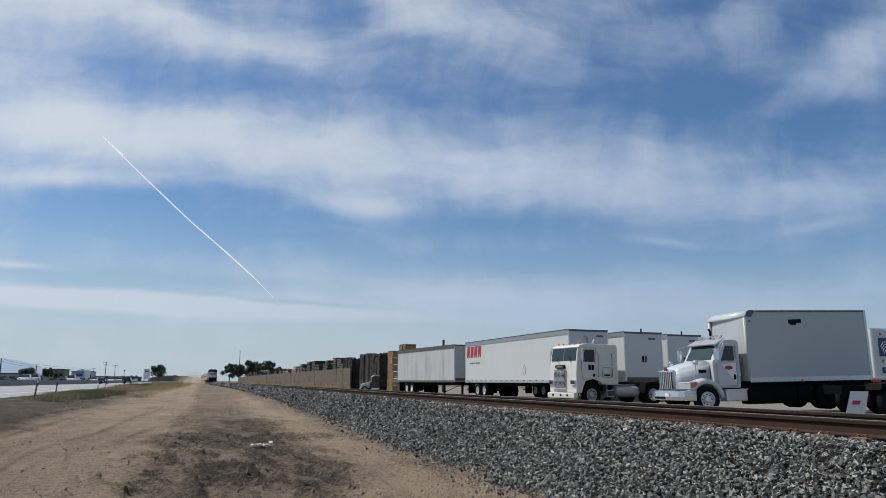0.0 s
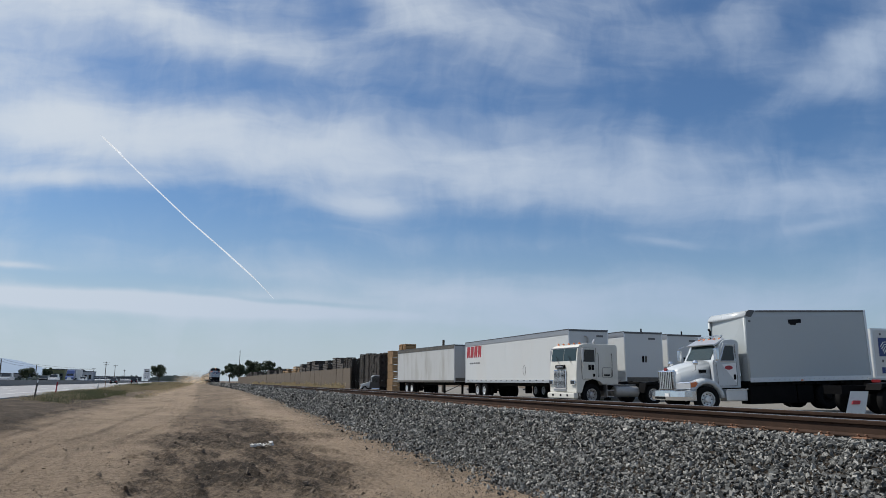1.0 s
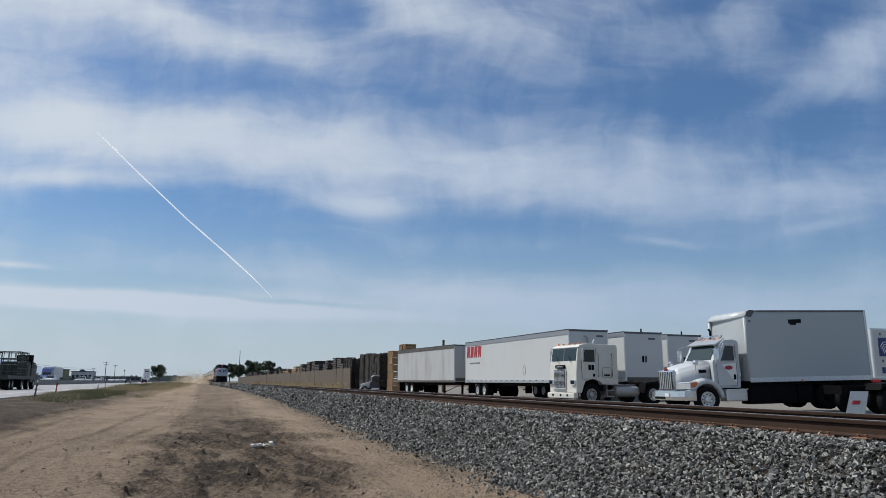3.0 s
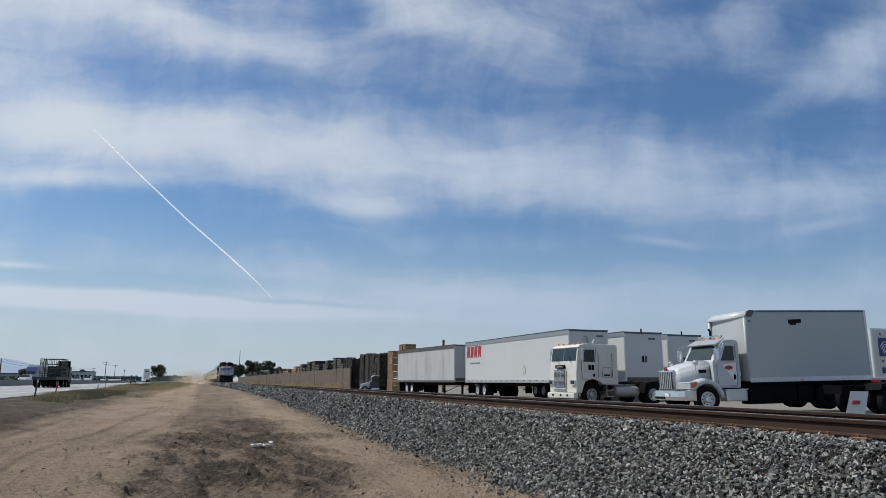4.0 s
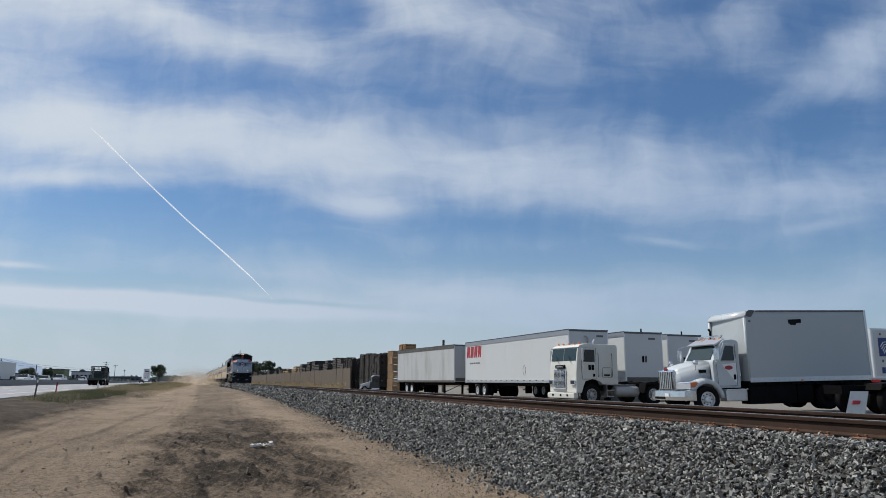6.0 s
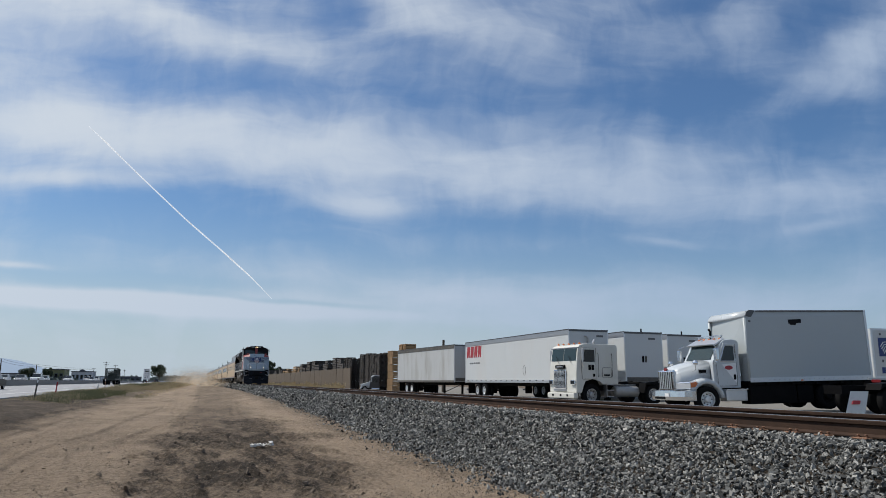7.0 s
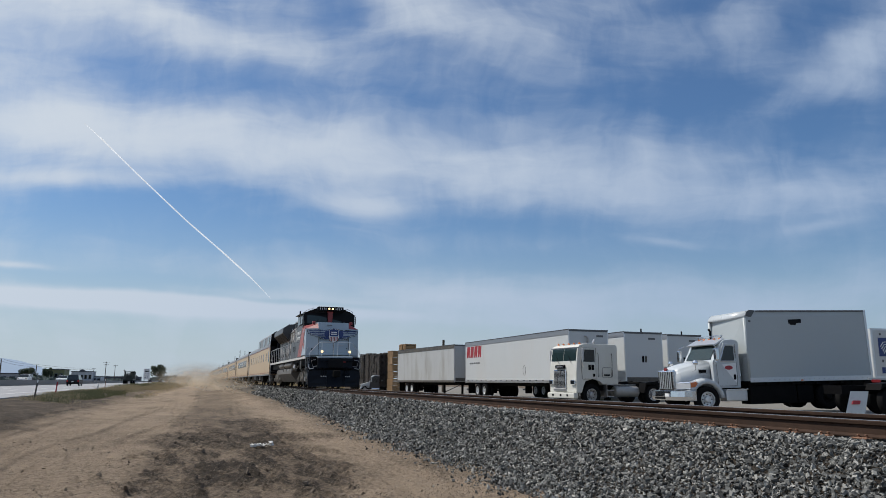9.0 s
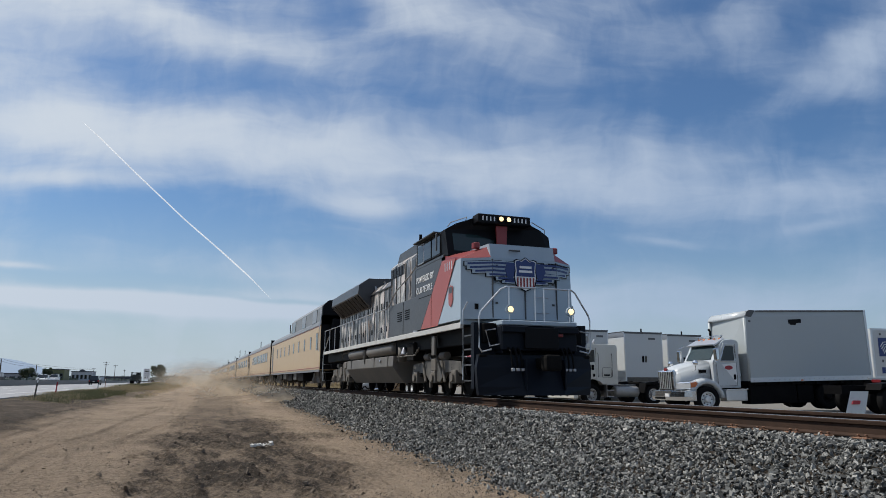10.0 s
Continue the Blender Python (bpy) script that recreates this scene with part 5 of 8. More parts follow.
def conventional_truck(m, label):
    """Medium box truck: +x rearwards, near side at -y, origin under the front axle."""
    t = thing("box_truck", label, "truck", m)
    # cargo box
    bx = B()
    loft(bx, [[(1.78, -1.27, 1.15), (1.78, 1.27, 1.15), (1.78, 1.27, 3.62), (1.90, 1.22, 3.86), (1.90, -1.22, 3.86), (1.78, -1.27, 3.62)],
              [(7.28, -1.27, 1.15), (7.28, 1.27, 1.15), (7.28, 1.27, 3.70), (7.28, 1.25, 3.86), (7.28, -1.25, 3.86), (7.28, -1.27, 3.70)]])
    part("cargo_box", bx, BOXWHITE, t, "plain white cargo box")
    cap = B()
    rings = []
    for a in range(7):
        th = radians(90 * a / 6)
        rings.append((1.78 + 0.30 - 0.30 * math.cos(th), 3.60 + 0.30 * math.sin(th)))
    loft(cap, [[(x, -1.275 + 0.02, z) for x, z in rings] + [(2.15, -1.255, 3.88), (2.15, -1.255, 3.55)], [(x, 1.255, z) for x, z in rings] + [(2.15, 1.255, 3.88), (2.15, 1.255, 3.55)]])
    part("roof_cap", cap, WHITE, t, "rounded white front roof cap", True)
    for s in (-1, 1):
        part("cap_corner", prism(B(), [(1.84, 3.66), (2.08, 3.62), (2.28, 3.89), (2.02, 3.90), (1.89, 3.82)], "y", s * 1.275 - 0.012, s * 1.275 + 0.012), GREY, t, "dark corner casting")
        part("corner_radius", cyl(B(), (1.82, s * 1.22, 1.16), (1.82, s * 1.22, 3.6), 0.06, 12), BOXWHITE, t, smooth=True)
        part("bottom_rail", box(B(), 1.80, 7.30, s * 1.285 - 0.015, s * 1.285 + 0.015, 1.10, 1.28, 0.008, 1), ALU, t)
        part("top_rail", box(B(), 2.3, 7.30, s * 1.278 - 0.012, s * 1.278 + 0.012, 3.83, 3.89, 0.006, 1), GREY, t)
        part("rear_post", box(B(), 7.22, 7.32, s * 1.28 - 0.015, s * 1.28 + 0.015, 1.1, 3.89, 0.008, 1), ALU, t)
        part("side_marker", box(B(), 4.0, 4.1, s * 1.30 - 0.01, s * 1.30 + 0.01, 1.12, 1.17), AMBER, t)
    part("damage_patch", prism(B(), [(3.72, 3.36), (3.72, 3.52), (4.30, 3.54), (4.30, 3.38), (4.06, 3.38), (4.06, 3.30), (3.80, 3.30), (3.80, 3.36)], "y", -1.279, -1.272), CAB_BLACK, t, "dark torn patch on the panel")
    part("vent_plate", box(B(), 1.95, 2.05, -1.278, -1.27, 3.42, 3.5), GREY, t)
    # hood: lofted sections, tapering and dropping forward
    def sect(x, w, z0, z1, crown, n=10):
        pts = [(x, -w, z0), (x, -w, z1 - 0.18)]
        for k in range(n + 1):
            a = math.pi * (1 - k / n)
            pts.append((x, math.cos(a) * w, z1 - 0.18 + (0.18 + crown) * math.sin(a) ** 0.6))
        pts += [(x, w, z1 - 0.18), (x, w, z0)]
        return pts
    hd = B()
    loft(hd, [sect(-0.98, 0.62, 0.80, 1.62, 0.02), sect(-0.75, 0.68, 0.80, 1.72, 0.04), sect(-0.3, 0.74, 0.85, 1.83, 0.05), sect(0.38, 0.88, 0.9, 1.95, 0.05)])
    part("hood", hd, WHITE, t, "white sloping hood", True)
    gr = part("grille", box(B(), -1.06, -0.94, -0.60, 0.60, 0.80, 1.62, 0.05, 2), CHROME, t, "chrome-framed grille")
    for k in range(7):
        y = -0.42 + k * 0.14
        part("grille_bar", box(B(), -1.085, -1.055, y - 0.034, y + 0.034, 0.90, 1.57, 0.008, 1), ALU, gr)
    part("grille_back", box(B(), -1.064, -1.05, -0.5, 0.5, 0.92, 1.56), BLACK, gr)
    part("hood_emblem", ring_x2((-1.01, 0, 1.655), 0.12, 0.055), RED, t, "small red oval badge")
    bp = B()
    rings = []
    for y, back in ((-1.24, 0.55), (-1.20, 0.25), (-1.02, 0.08), (-0.6, 0.0), (0.6, 0.0), (1.02, 0.08), (1.20, 0.25), (1.24, 0.55)):
        x = -1.22 + back
        rings.append([(x, y, 0.48), (x - 0.02, y, 0.62), (x, y, 0.82), (x + 0.16, y, 0.84), (x + 0.16, y, 0.46)])
    loft(bp, rings)
    part("bumper", bp, CHROME, t, "chrome front bumper")
    part("plate_bar", box(B(), -1.26, -1.235, -0.5, -0.2, 0.62, 0.74), WHITE_FONT, t)
    part("bumper_slot", box(B(), -1.255, -1.22, -0.15, 0.6, 0.52, 0.60), BLACK, t)
    for s in (-1, 1):
        # fender arch over the front wheel
        fd = B()
        n = 12
        inner, outer = [], []
        for k in range(n + 1):
            a = math.pi * (1.02 - k / n * 1.0)
            inner.append((math.cos(a) * 0.60, 0.50 + math.sin(a) * 0.60))
            outer.append((math.cos(a) * 0.74 - (0.20 if k < 5 else 0.0) * (5 - k) / 5, 0.50 + math.sin(a) * (0.74 + 0.03 * math.sin(a))))
        rr = []
        for k in range(n + 1):
            rr.append([(inner[k][0], s * 1.20, inner[k][1]), (outer[k][0], s * 1.16, outer[k][1]), (outer[k][0], s * 0.62, outer[k][1] + 0.06), (inner[k][0], s * 0.62, inner[k][1])])
        loft(fd, rr)
        part("fender", fd, WHITE, t, "white rounded fender", True)
        hl = B()
        loft(hl, [[(-0.98, s * 0.64, 0.90), (-0.98, s * 0.64, 1.10), (-0.88, s * 0.68, 1.16), (-0.86, s * 0.68, 0.90)], [(-0.72, s * 1.20, 0.92), (-0.72, s * 1.20, 1.12), (-0.56, s * 1.18, 1.18), (-0.56, s * 1.18, 0.94)]])
        hlo = part("headlight", hl, CLEAR, t, "clear wraparound headlight")
        part("turn_signal", prism(B(), [(-0.70, 0.95), (-0.50, 0.98), (-0.40, 1.10), (-0.46, 1.17), (-0.70, 1.13)], "y", s * 1.185 - 0.02, s * 1.185 + 0.02, 0.012), TURN, hlo, "orange turn signal")
        part("bezel", tube(B(), [(-0.97, s * 0.66, 0.89), (-0.72, s * 1.2, 0.91), (-0.46, s * 1.2, 0.95), (-0.38, s * 1.2, 1.10), (-0.48, s * 1.2, 1.20), (-0.72, s * 1.21, 1.15), (-0.97, s * 0.66, 1.13)], 0.014, 6), CHROME, hlo)
        part("side_vent", box(B(), -0.10, 0.22, s * 0.83 - 0.03, s * 0.83 + 0.03, 1.50, 1.62, 0.02, 1), BLACK, t)
        part("hood_mirror", ring_z((-0.28, s * 0.95, 1.78), [(0, 0.02), (0.04, 0.10), (0.12, 0.11), (0.2, 0.06), (0.22, 0.01)], 12), CHROME, t, smooth=True)
        part("mirror_stalk", tube(B(), [(-0.32, s * 0.74, 1.55), (-0.3, s * 0.92, 1.60), (-0.28, s * 0.95, 1.80)], 0.014), CHROME, t)
        mr = part("side_mirror", box(B(), 0.32, 0.44, s * 1.36 - 0.11, s * 1.36 + 0.11, 1.95, 2.42, 0.04, 2), CHROME, t, "tall chrome side mirror")
        part("mirror_arm", tube(B(), [(0.42, s * 1.05, 1.85), (0.36, s * 1.36, 1.90), (0.36, s * 1.36, 2.50), (0.46, s * 1.05, 2.58)], 0.016), CHROME, mr)
        # door with pale wedge and mark
        dr = part("door", prism(B(), [(0.52, 0.98), (1.32, 0.98), (1.36, 1.2), (1.36, 2.58), (0.86, 2.62), (0.62, 2.05), (0.48, 1.95)], "y", s * 1.10 - 0.02, s * 1.10 + 0.02, 0.012), WHITE, t)
        part("door_seam", tube(B(), [(0.50, s * 1.122, 1.95), (0.53, s * 1.122, 0.99), (1.32, s * 1.122, 0.99), (1.36, s * 1.122, 1.2), (1.36, s * 1.122, 2.58)], 0.007, 5), LOCO_GREY, dr)
        part("cowl_seam", tube(B(), [(0.36, s * 0.90, 1.02), (0.36, s * 0.905, 1.78)], 0.008, 5), LOCO_GREY, t)
        part("vent_bezel", tube(B(), [(-0.12, s * 0.865, 1.48), (0.24, s * 0.865, 1.48), (0.24, s * 0.865, 1.64), (-0.12, s * 0.865, 1.64), (-0.12, s * 0.865, 1.48)], 0.010, 5), CHROME, t)
        part("door_glass", prism(B(), [(0.68, 1.95), (1.28, 1.95), (1.28, 2.50), (0.92, 2.52)], "y", s * 1.123 - 0.006, s * 1.123 + 0.006), GLASS, dr)
        part("door_sweep", prism(B(), [(0.74, 1.80), (1.30, 1.10), (1.34, 1.30), (1.34, 1.86)], "y", s * 1.122 - 0.004, s * 1.122 + 0.004), WHITE_FONT, dr)
        part("door_mark", prism(B(), [(1.02 + 0.17 * math.cos(k * math.pi / 8), 1.68 + 0.08 * math.sin(k * math.pi / 8)) for k in range(16)], "y", s * 1.126 - 0.004, s * 1.126 + 0.004), RED_FONT, dr, "red oval mark")
        part("door_handle", box(B(), 1.20, 1.30, s * 1.13 - 0.02, s * 1.13 + 0.02, 1.22, 1.42, 0.02, 1), BLACK, dr)
        part("window_trim", tube(B(), [(0.66, s * 1.13, 1.93), (1.33, s * 1.13, 1.93), (1.33, s * 1.13, 2.52), (0.92, s * 1.13, 2.55), (0.66, s * 1.13, 1.93)], 0.018), CHROME, dr)
        part("grab_rail", tube(B(), [(1.46, s * 1.12, 1.3), (1.46, s * 1.17, 1.35), (1.46, s * 1.17, 2.2), (1.46, s * 1.12, 2.25)], 0.015), CHROME, t)
        fs = part("step_tank", box(B(), 0.78, 1.70, min(s * 0.72, s * 1.18), max(s * 0.72, s * 1.18), 0.40, 0.86, 0.05, 2), ALU, t, "aluminium step tank")
        part("step_lip", box(B(), 0.78, 1.70, s * 1.20 - 0.03, s * 1.20 + 0.03, 0.82, 0.87), CHROME, fs)
        road_wheel(t, (0.0, s * 1.05, 0.50), 0.50, 0.28, "y", s, ALU)
        road_wheel(t, (5.28, s * 1.05, 0.50), 0.50, 0.28, "y", s, UNDER)
        road_wheel(t, (5.28, s * 0.72, 0.50), 0.50, 0.28, "y", s, STEEL, "inner_wheel")
        part("mud_flap", box(B(), 6.1, 6.12, s * 0.9 - 0.3, s * 0.9 + 0.3, 0.25, 1.05), BLACK, t)
    cab = B()
    pts = [(0.36, 0.90), (1.52, 0.90), (1.56, 2.60), (1.50, 2.72), (1.3, 2.78), (0.95, 2.76), (0.80, 2.66), (0.38, 1.92)]
    prism(cab, pts, "y", -1.08, 1.08, 0.05)
    part("cab", cab, WHITE, t, "white steel cab")
    ws = B()
    loft(ws, [[(0.43, -0.88, 2.00), (0.43, 0.88, 2.00), (0.74, 0.82, 2.55), (0.74, -0.82, 2.55)], [(0.40, -0.88, 2.01), (0.40, 0.88, 2.01), (0.71, 0.82, 2.56), (0.71, -0.82, 2.56)]])
    part("windscreen", ws, SHIELD_GLASS, t, "green-tinted windscreen")
    part("sun_visor", prism(B(), [(0.60, 2.56), (0.98, 2.78), (0.98, 2.82), (0.56, 2.60)], "y", -1.02, 1.02), ALU, t)
    for k in range(5):
        part("roof_light", ring_z((0.98, -0.72 + k * 0.36, 2.78), [(0, 0.055), (0.03, 0.055), (0.07, 0.03), (0.08, 0.005)], 10), AMBER, t, "amber roof light")
    for s in (-1, 1):
        hn = cyl(B(), (0.80, s * 0.45, 2.88), (1.30, s * 0.45, 2.88), 0.05, 10, 0.02)
        part("air_horn", hn, CHROME, t)
    part("rear_cab_panel", box(B(), 1.53, 1.60, -0.9, 0.9, 1.0, 2.4), STEEL, t)
    part("exhaust_pipe", tube(B(), [(1.62, 0.9, 0.9), (1.62, 0.9, 3.2), (1.55, 0.9, 3.3)], 0.045, 10), BLACK, t)
    part("chassis", box(B(), -0.9, 7.1, -0.42, 0.42, 0.62, 0.92), BLACK, t)
    part("crossmember", box(B(), 1.8, 7.2, -1.15, 1.15, 0.98, 1.14), BLACK, t)
    for k in range(10):
        part("floor_beam", box(B(), 2.0 + k * 0.55, 2.06 + k * 0.55, -1.24, 1.24, 1.00, 1.12), UNDER, t)
    part("rear_hose", tube(B(), [(1.62, -0.3, 1.8), (1.68, -0.3, 1.2), (1.75, -0.5, 0.9)], 0.03, 6), BLACK, t)
    part("roof_antenna", tube(B(), [(0.95, -0.85, 2.84), (0.95, -0.98, 2.92), (0.95, -0.98, 3.0)], 0.012, 5), BLACK, t)
    part("lamp_bar", tube(B(), [(0.92, -0.95, 2.86), (0.92, -0.95, 2.94), (0.92, 0.95, 2.94), (0.92, 0.95, 2.86)], 0.014, 6), CHROME, t)
    for k in range(24):
        part("rail_rivet", box(B(), 1.95 + k * 0.22, 1.975 + k * 0.22, -1.306, -1.296, 1.17, 1.195), STEEL, t)
    part("axle", cyl(B(), (0, -0.95, 0.5), (0, 0.95, 0.5), 0.07, 10), UNDER, t)
    part("axle", cyl(B(), (5.28, -0.95, 0.5), (5.28, 0.95, 0.5), 0.12, 10), UNDER, t)
    # added black boxes and tank: stand for chassis gear and deepen the shade
    part("tool_box", box(B(), 1.85, 3.9, -1.12, -0.5, 0.27, 0.98, 0.02, 1), BLACK, t)
    part("battery_box", box(B(), 3.96, 4.66, -1.10, -0.5, 0.27, 0.98, 0.02, 1), BLACK, t)
    part("side_tank", cyl(B(), (1.9, 0.82, 0.66), (4.5, 0.82, 0.66), 0.30, 16), BLACK, t, smooth=True)
    part("liftgate_platform", box(B(), 6.0, 7.1, -0.98, 0.98, 0.24, 0.52, 0.02, 1), BLACK, t)
    part("tail_box", box(B(), 6.3, 7.1, -1.0, 1.0, 0.55, 1.0, 0.02, 1), BLACK, t)
    return t


def ring_x2(c, w, h):
    bm = B()
    n = 16
    prism(bm, [(c[1] + math.cos(2 * math.pi * i / n) * w, c[2] + math.sin(2 * math.pi * i / n) * h) for i in range(n)], "x", c[0] - 0.05, c[0])
    return bm


conventional_truck(pose(18.81, 23.7, YARD, 0, -1.4, -8), "white conventional box truck with chrome bumper in the yard")


def cabover_tractor(m):
    """Flat-fronted tractor: +x rearwards, near side y=0, origin at the near front corner on the ground."""
    t = thing("cabover_tractor", "old white flat-fronted cabover tractor without trailer", "truck", m)
    cab = B()
    prism(cab, [(0.0, 0.62), (0.02, 1.5), (0.05, 1.95), (0.16, 2.78), (0.26, 2.93), (0.55, 3.02), (2.4, 3.0), (2.5, 2.9), (2.5, 1.02), (1.55, 1.02), (1.42, 1.22), (0.97, 1.32), (0.52, 1.22), (0.38, 0.95), (0.33, 0.62)], "y", 0.0, 2.4, 0.04)
    part("cab", cab, CREAM, t, "white flat-fronted sleeper cab")
    ws = B()
    fx = lambda z: 0.05 + (z - 1.95) * 0.1325 - 0.012
    for y0, y1 in ((0.10, 1.18), (1.22, 2.30)):
        ws = B()
        loft(ws, [[(fx(2.18), y0, 2.18), (fx(2.18), y1, 2.18), (fx(2.78), y1, 2.78), (fx(2.78), y0, 2.78)], [(fx(2.18) + 0.03, y0, 2.18), (fx(2.18) + 0.03, y1, 2.18), (fx(2.78) + 0.03, y1, 2.78), (fx(2.78) + 0.03, y0, 2.78)]])
        part("windscreen", ws, SHIELD_GLASS, t, "green-tinted windscreen half")
        part("wiper", tube(B(), [(0.0, y0 + 0.3, 2.06), (0.06, y0 + 0.62, 2.42)], 0.012), BLACK, t)
    part("drip_edge", box(B(), 0.14, 0.24, -0.02, 2.42, 2.80, 2.85, 0.01, 1), STEEL, t)
    gr = part("grille", box(B(), -0.06, 0.02, 0.86, 1.92, 0.84, 1.74, 0.03, 1), CHROME, t, "chrome vertical-bar grille")
    for k in range(14):
        part("grille_bar", box(B(), -0.085, -0.055, 0.92, 1.86, 0.90 + k * 0.057, 0.928 + k * 0.057), ALU, gr)
    part("grille_back", box(B(), -0.066, -0.058, 0.90, 1.88, 0.88, 1.70), BLACK, gr)
    for y in (1.22, 1.55):
        part("grille_post", box(B(), -0.092, -0.06, y - 0.02, y + 0.02, 0.88, 1.70), CHROME, gr)
    part("badge_plate", box(B(), -0.05, 0.02, 0.95, 1.80, 1.80, 1.98, 0.02, 1), BLACK, t)
    part("badge_bar", box(B(), -0.058, -0.05, 1.1, 1.65, 1.86, 1.92), STEEL, t)
    part("grille_foot", box(B(), -0.07, 0.02, 0.84, 1.94, 0.68, 0.82, 0.02, 1), STEEL, t)
    part("bumper", box(B(), -0.16, 0.10, -0.02, 2.42, 0.34, 0.62, 0.05, 2), CREAM, t, "white front bumper")
    for y in (0.5, 1.1, 1.8):
        part("bumper_hole", box(B(), -0.17, -0.15, y, y + 0.14, 0.44, 0.54), BLACK, t)
    for y in (0.06, 2.02):
        hl = part("headlight", box(B(), -0.07, 0.04, y, y + 0.36, 1.0, 1.24, 0.03, 1), CHROME, t)
        part("lens", box(B(), -0.085, -0.065, y + 0.04, y + 0.32, 1.04, 1.20), GLASS, hl)
    for k in range(5):
        part("roof_light", ring_z((0.42, 0.25 + k * 0.475, 3.0), [(0, 0.06), (0.03, 0.06), (0.08, 0.03), (0.09, 0.004)], 10), AMBER, t, "amber roof light")
    for y, s in ((0.0, -1), (2.4, 1)):
        dr = part("door", prism(B(), [(0.36, 1.28), (1.12, 1.28), (1.18, 1.4), (1.18, 2.80), (0.44, 2.80), (0.30, 2.0)], "y", y + s * 0.012 - 0.012, y + s * 0.012 + 0.012, 0.006), CREAM, t)
        part("door_glass", prism(B(), [(0.42, 2.12), (1.10, 2.12), (1.10, 2.72), (0.52, 2.72)], "y", y + s * 0.026 - 0.005, y + s * 0.026 + 0.005), GLASS, dr)
        part("door_trim", tube(B(), [(0.36, y + s * 0.03, 1.28), (1.15, y + s * 0.03, 1.28), (1.18, y + s * 0.03, 2.80), (0.44, y + s * 0.03, 2.80), (0.30, y + s * 0.03, 2.0), (0.36, y + s * 0.03, 1.28)], 0.010), GREY, dr)
        for x in (0.72, 0.90):
            part("door_mark", box(B(), x, x + 0.15, y + s * 0.026 - 0.004, y + s * 0.026 + 0.004, 1.72, 1.98), BLACK, dr)
        part("hatch", tube(B(), [(1.55, y + s * 0.008, 1.38), (2.1, y + s * 0.008, 1.38), (2.1, y + s * 0.008, 1.85), (1.62, y + s * 0.008, 1.85), (1.55, y + s * 0.008, 1.78), (1.55, y + s * 0.008, 1.38)], 0.010), GREY, t)
        part("fleet_bar", box(B(), 1.66, 2.0, y + s * 0.004 - 0.004, y + s * 0.004 + 0.004, 1.44, 1.52), BLACK, t)
        part("fleet_bar", box(B(), 0.98, 1.1, y + s * 0.028 - 0.004, y + s * 0.028 + 0.004, 1.40, 1.54), BLACK, t)
        for x in (1.30, 2.12):
            part("grab_rail", tube(B(), [(x, y, 1.4), (x, y + s * 0.06, 1.45), (x, y + s * 0.06, 2.5), (x, y, 2.55)], 0.014), BLACK, t)
        mr = part("side_mirror", box(B(), 0.22, 0.30, y + s * 0.22 - 0.09, y + s * 0.22 + 0.09, 2.2, 2.75, 0.02, 1), STEEL, t)
        part("mirror_arm", tube(B(), [(0.34, y, 1.7), (0.28, y + s * 0.22, 2.1), (0.28, y + s * 0.22, 2.82), (0.36, y, 2.86)], 0.013), CHROME, mr)
        for k, z in enumerate((0.42, 0.72, 1.0)):
            part("step", box(B(), 1.80, 2.20, min(y, y - s * 0.25), max(y, y - s * 0.25), z, z + 0.04), STEEL, t)
        part("step_frame", box(B(), 1.78, 1.82, min(y, y - s * 0.25), max(y, y - s * 0.25), 0.4, 1.05), STEEL, t)
        part("fuel_tank", ring_xz((2.45, y - s * 0.36, 0.66), 1.45, 0.27), DUSTY_ALU, t, "cylindrical aluminium fuel tank", True)
        road_wheel(t, (0.92, y - s * 0.16, 0.52), 0.52, 0.28, "y", s, STEEL)
        for x in (4.7, 6.0):
            road_wheel(t, (x, y - s * 0.16, 0.52), 0.52, 0.28, "y", s, STEEL)
    part("wheel_well", box(B(), 0.36, 1.54, 0.30, 2.10, 0.60, 1.30), BLACK, t)
    part("side_stack", cyl(B(), (2.62, 0.25, 1.1), (2.62, 0.25, 2.9), 0.035, 8), BLACK, t)
    part("air_tank", cyl(B(), (2.7, 0.5, 0.9), (2.7, 1.9, 0.9), 0.16, 12), UNDER, t)
    part("chassis", box(B(), 0.2, 7.0, 0.75, 1.65, 0.72, 0.98), UNDER, t)
    fw = B()
    prism(fw, [(4.4, 0.75), (4.4, 1.65), (5.6, 1.65), (6.2, 1.35), (6.2, 1.05), (5.6, 0.75)], "z", 1.08, 1.18)
    part("fifth_wheel", fw, UNDER, t)
    part("air_lines", tube(B(), [(2.3, 1.1, 1.9), (2.6, 1.0, 1.3), (3.2, 1.1, 1.1), (3.9, 1.2, 1.15)], 0.03), BLACK, t)
    part("deck_plate", box(B(), 2.35, 3.9, 0.4, 2.0, 0.98, 1.02), STEEL, t)
    part("exhaust_stack", tube(B(), [(2.42, 1.9, 0.9), (2.42, 1.9, 3.2), (2.5, 1.9, 3.35)], 0.07, 10), STEEL, t)
    for y in (0.16, 2.24):
        part("mud_guard", prism(B(), [(4.0, 0.6), (4.15, 1.12), (4.9, 1.2), (5.3, 1.12), (5.25, 1.05), (4.2, 1.02), (4.1, 0.6)], "y", y - 0.25, y + 0.25), BLACK, t)
    return t


def ring_xz(c, length, r):
    bm = B()
    n = 20
    rings = []
    for o, rr in ((0, r * 0.8), (0.04, r), (length - 0.04, r), (length, r * 0.8)):
        rings.append([(c[0] + o, c[1] + math.cos(2 * math.pi * i / n) * rr, c[2] + math.sin(2 * math.pi * i / n) * rr) for i in range(n)])
    return loft(bm, rings)


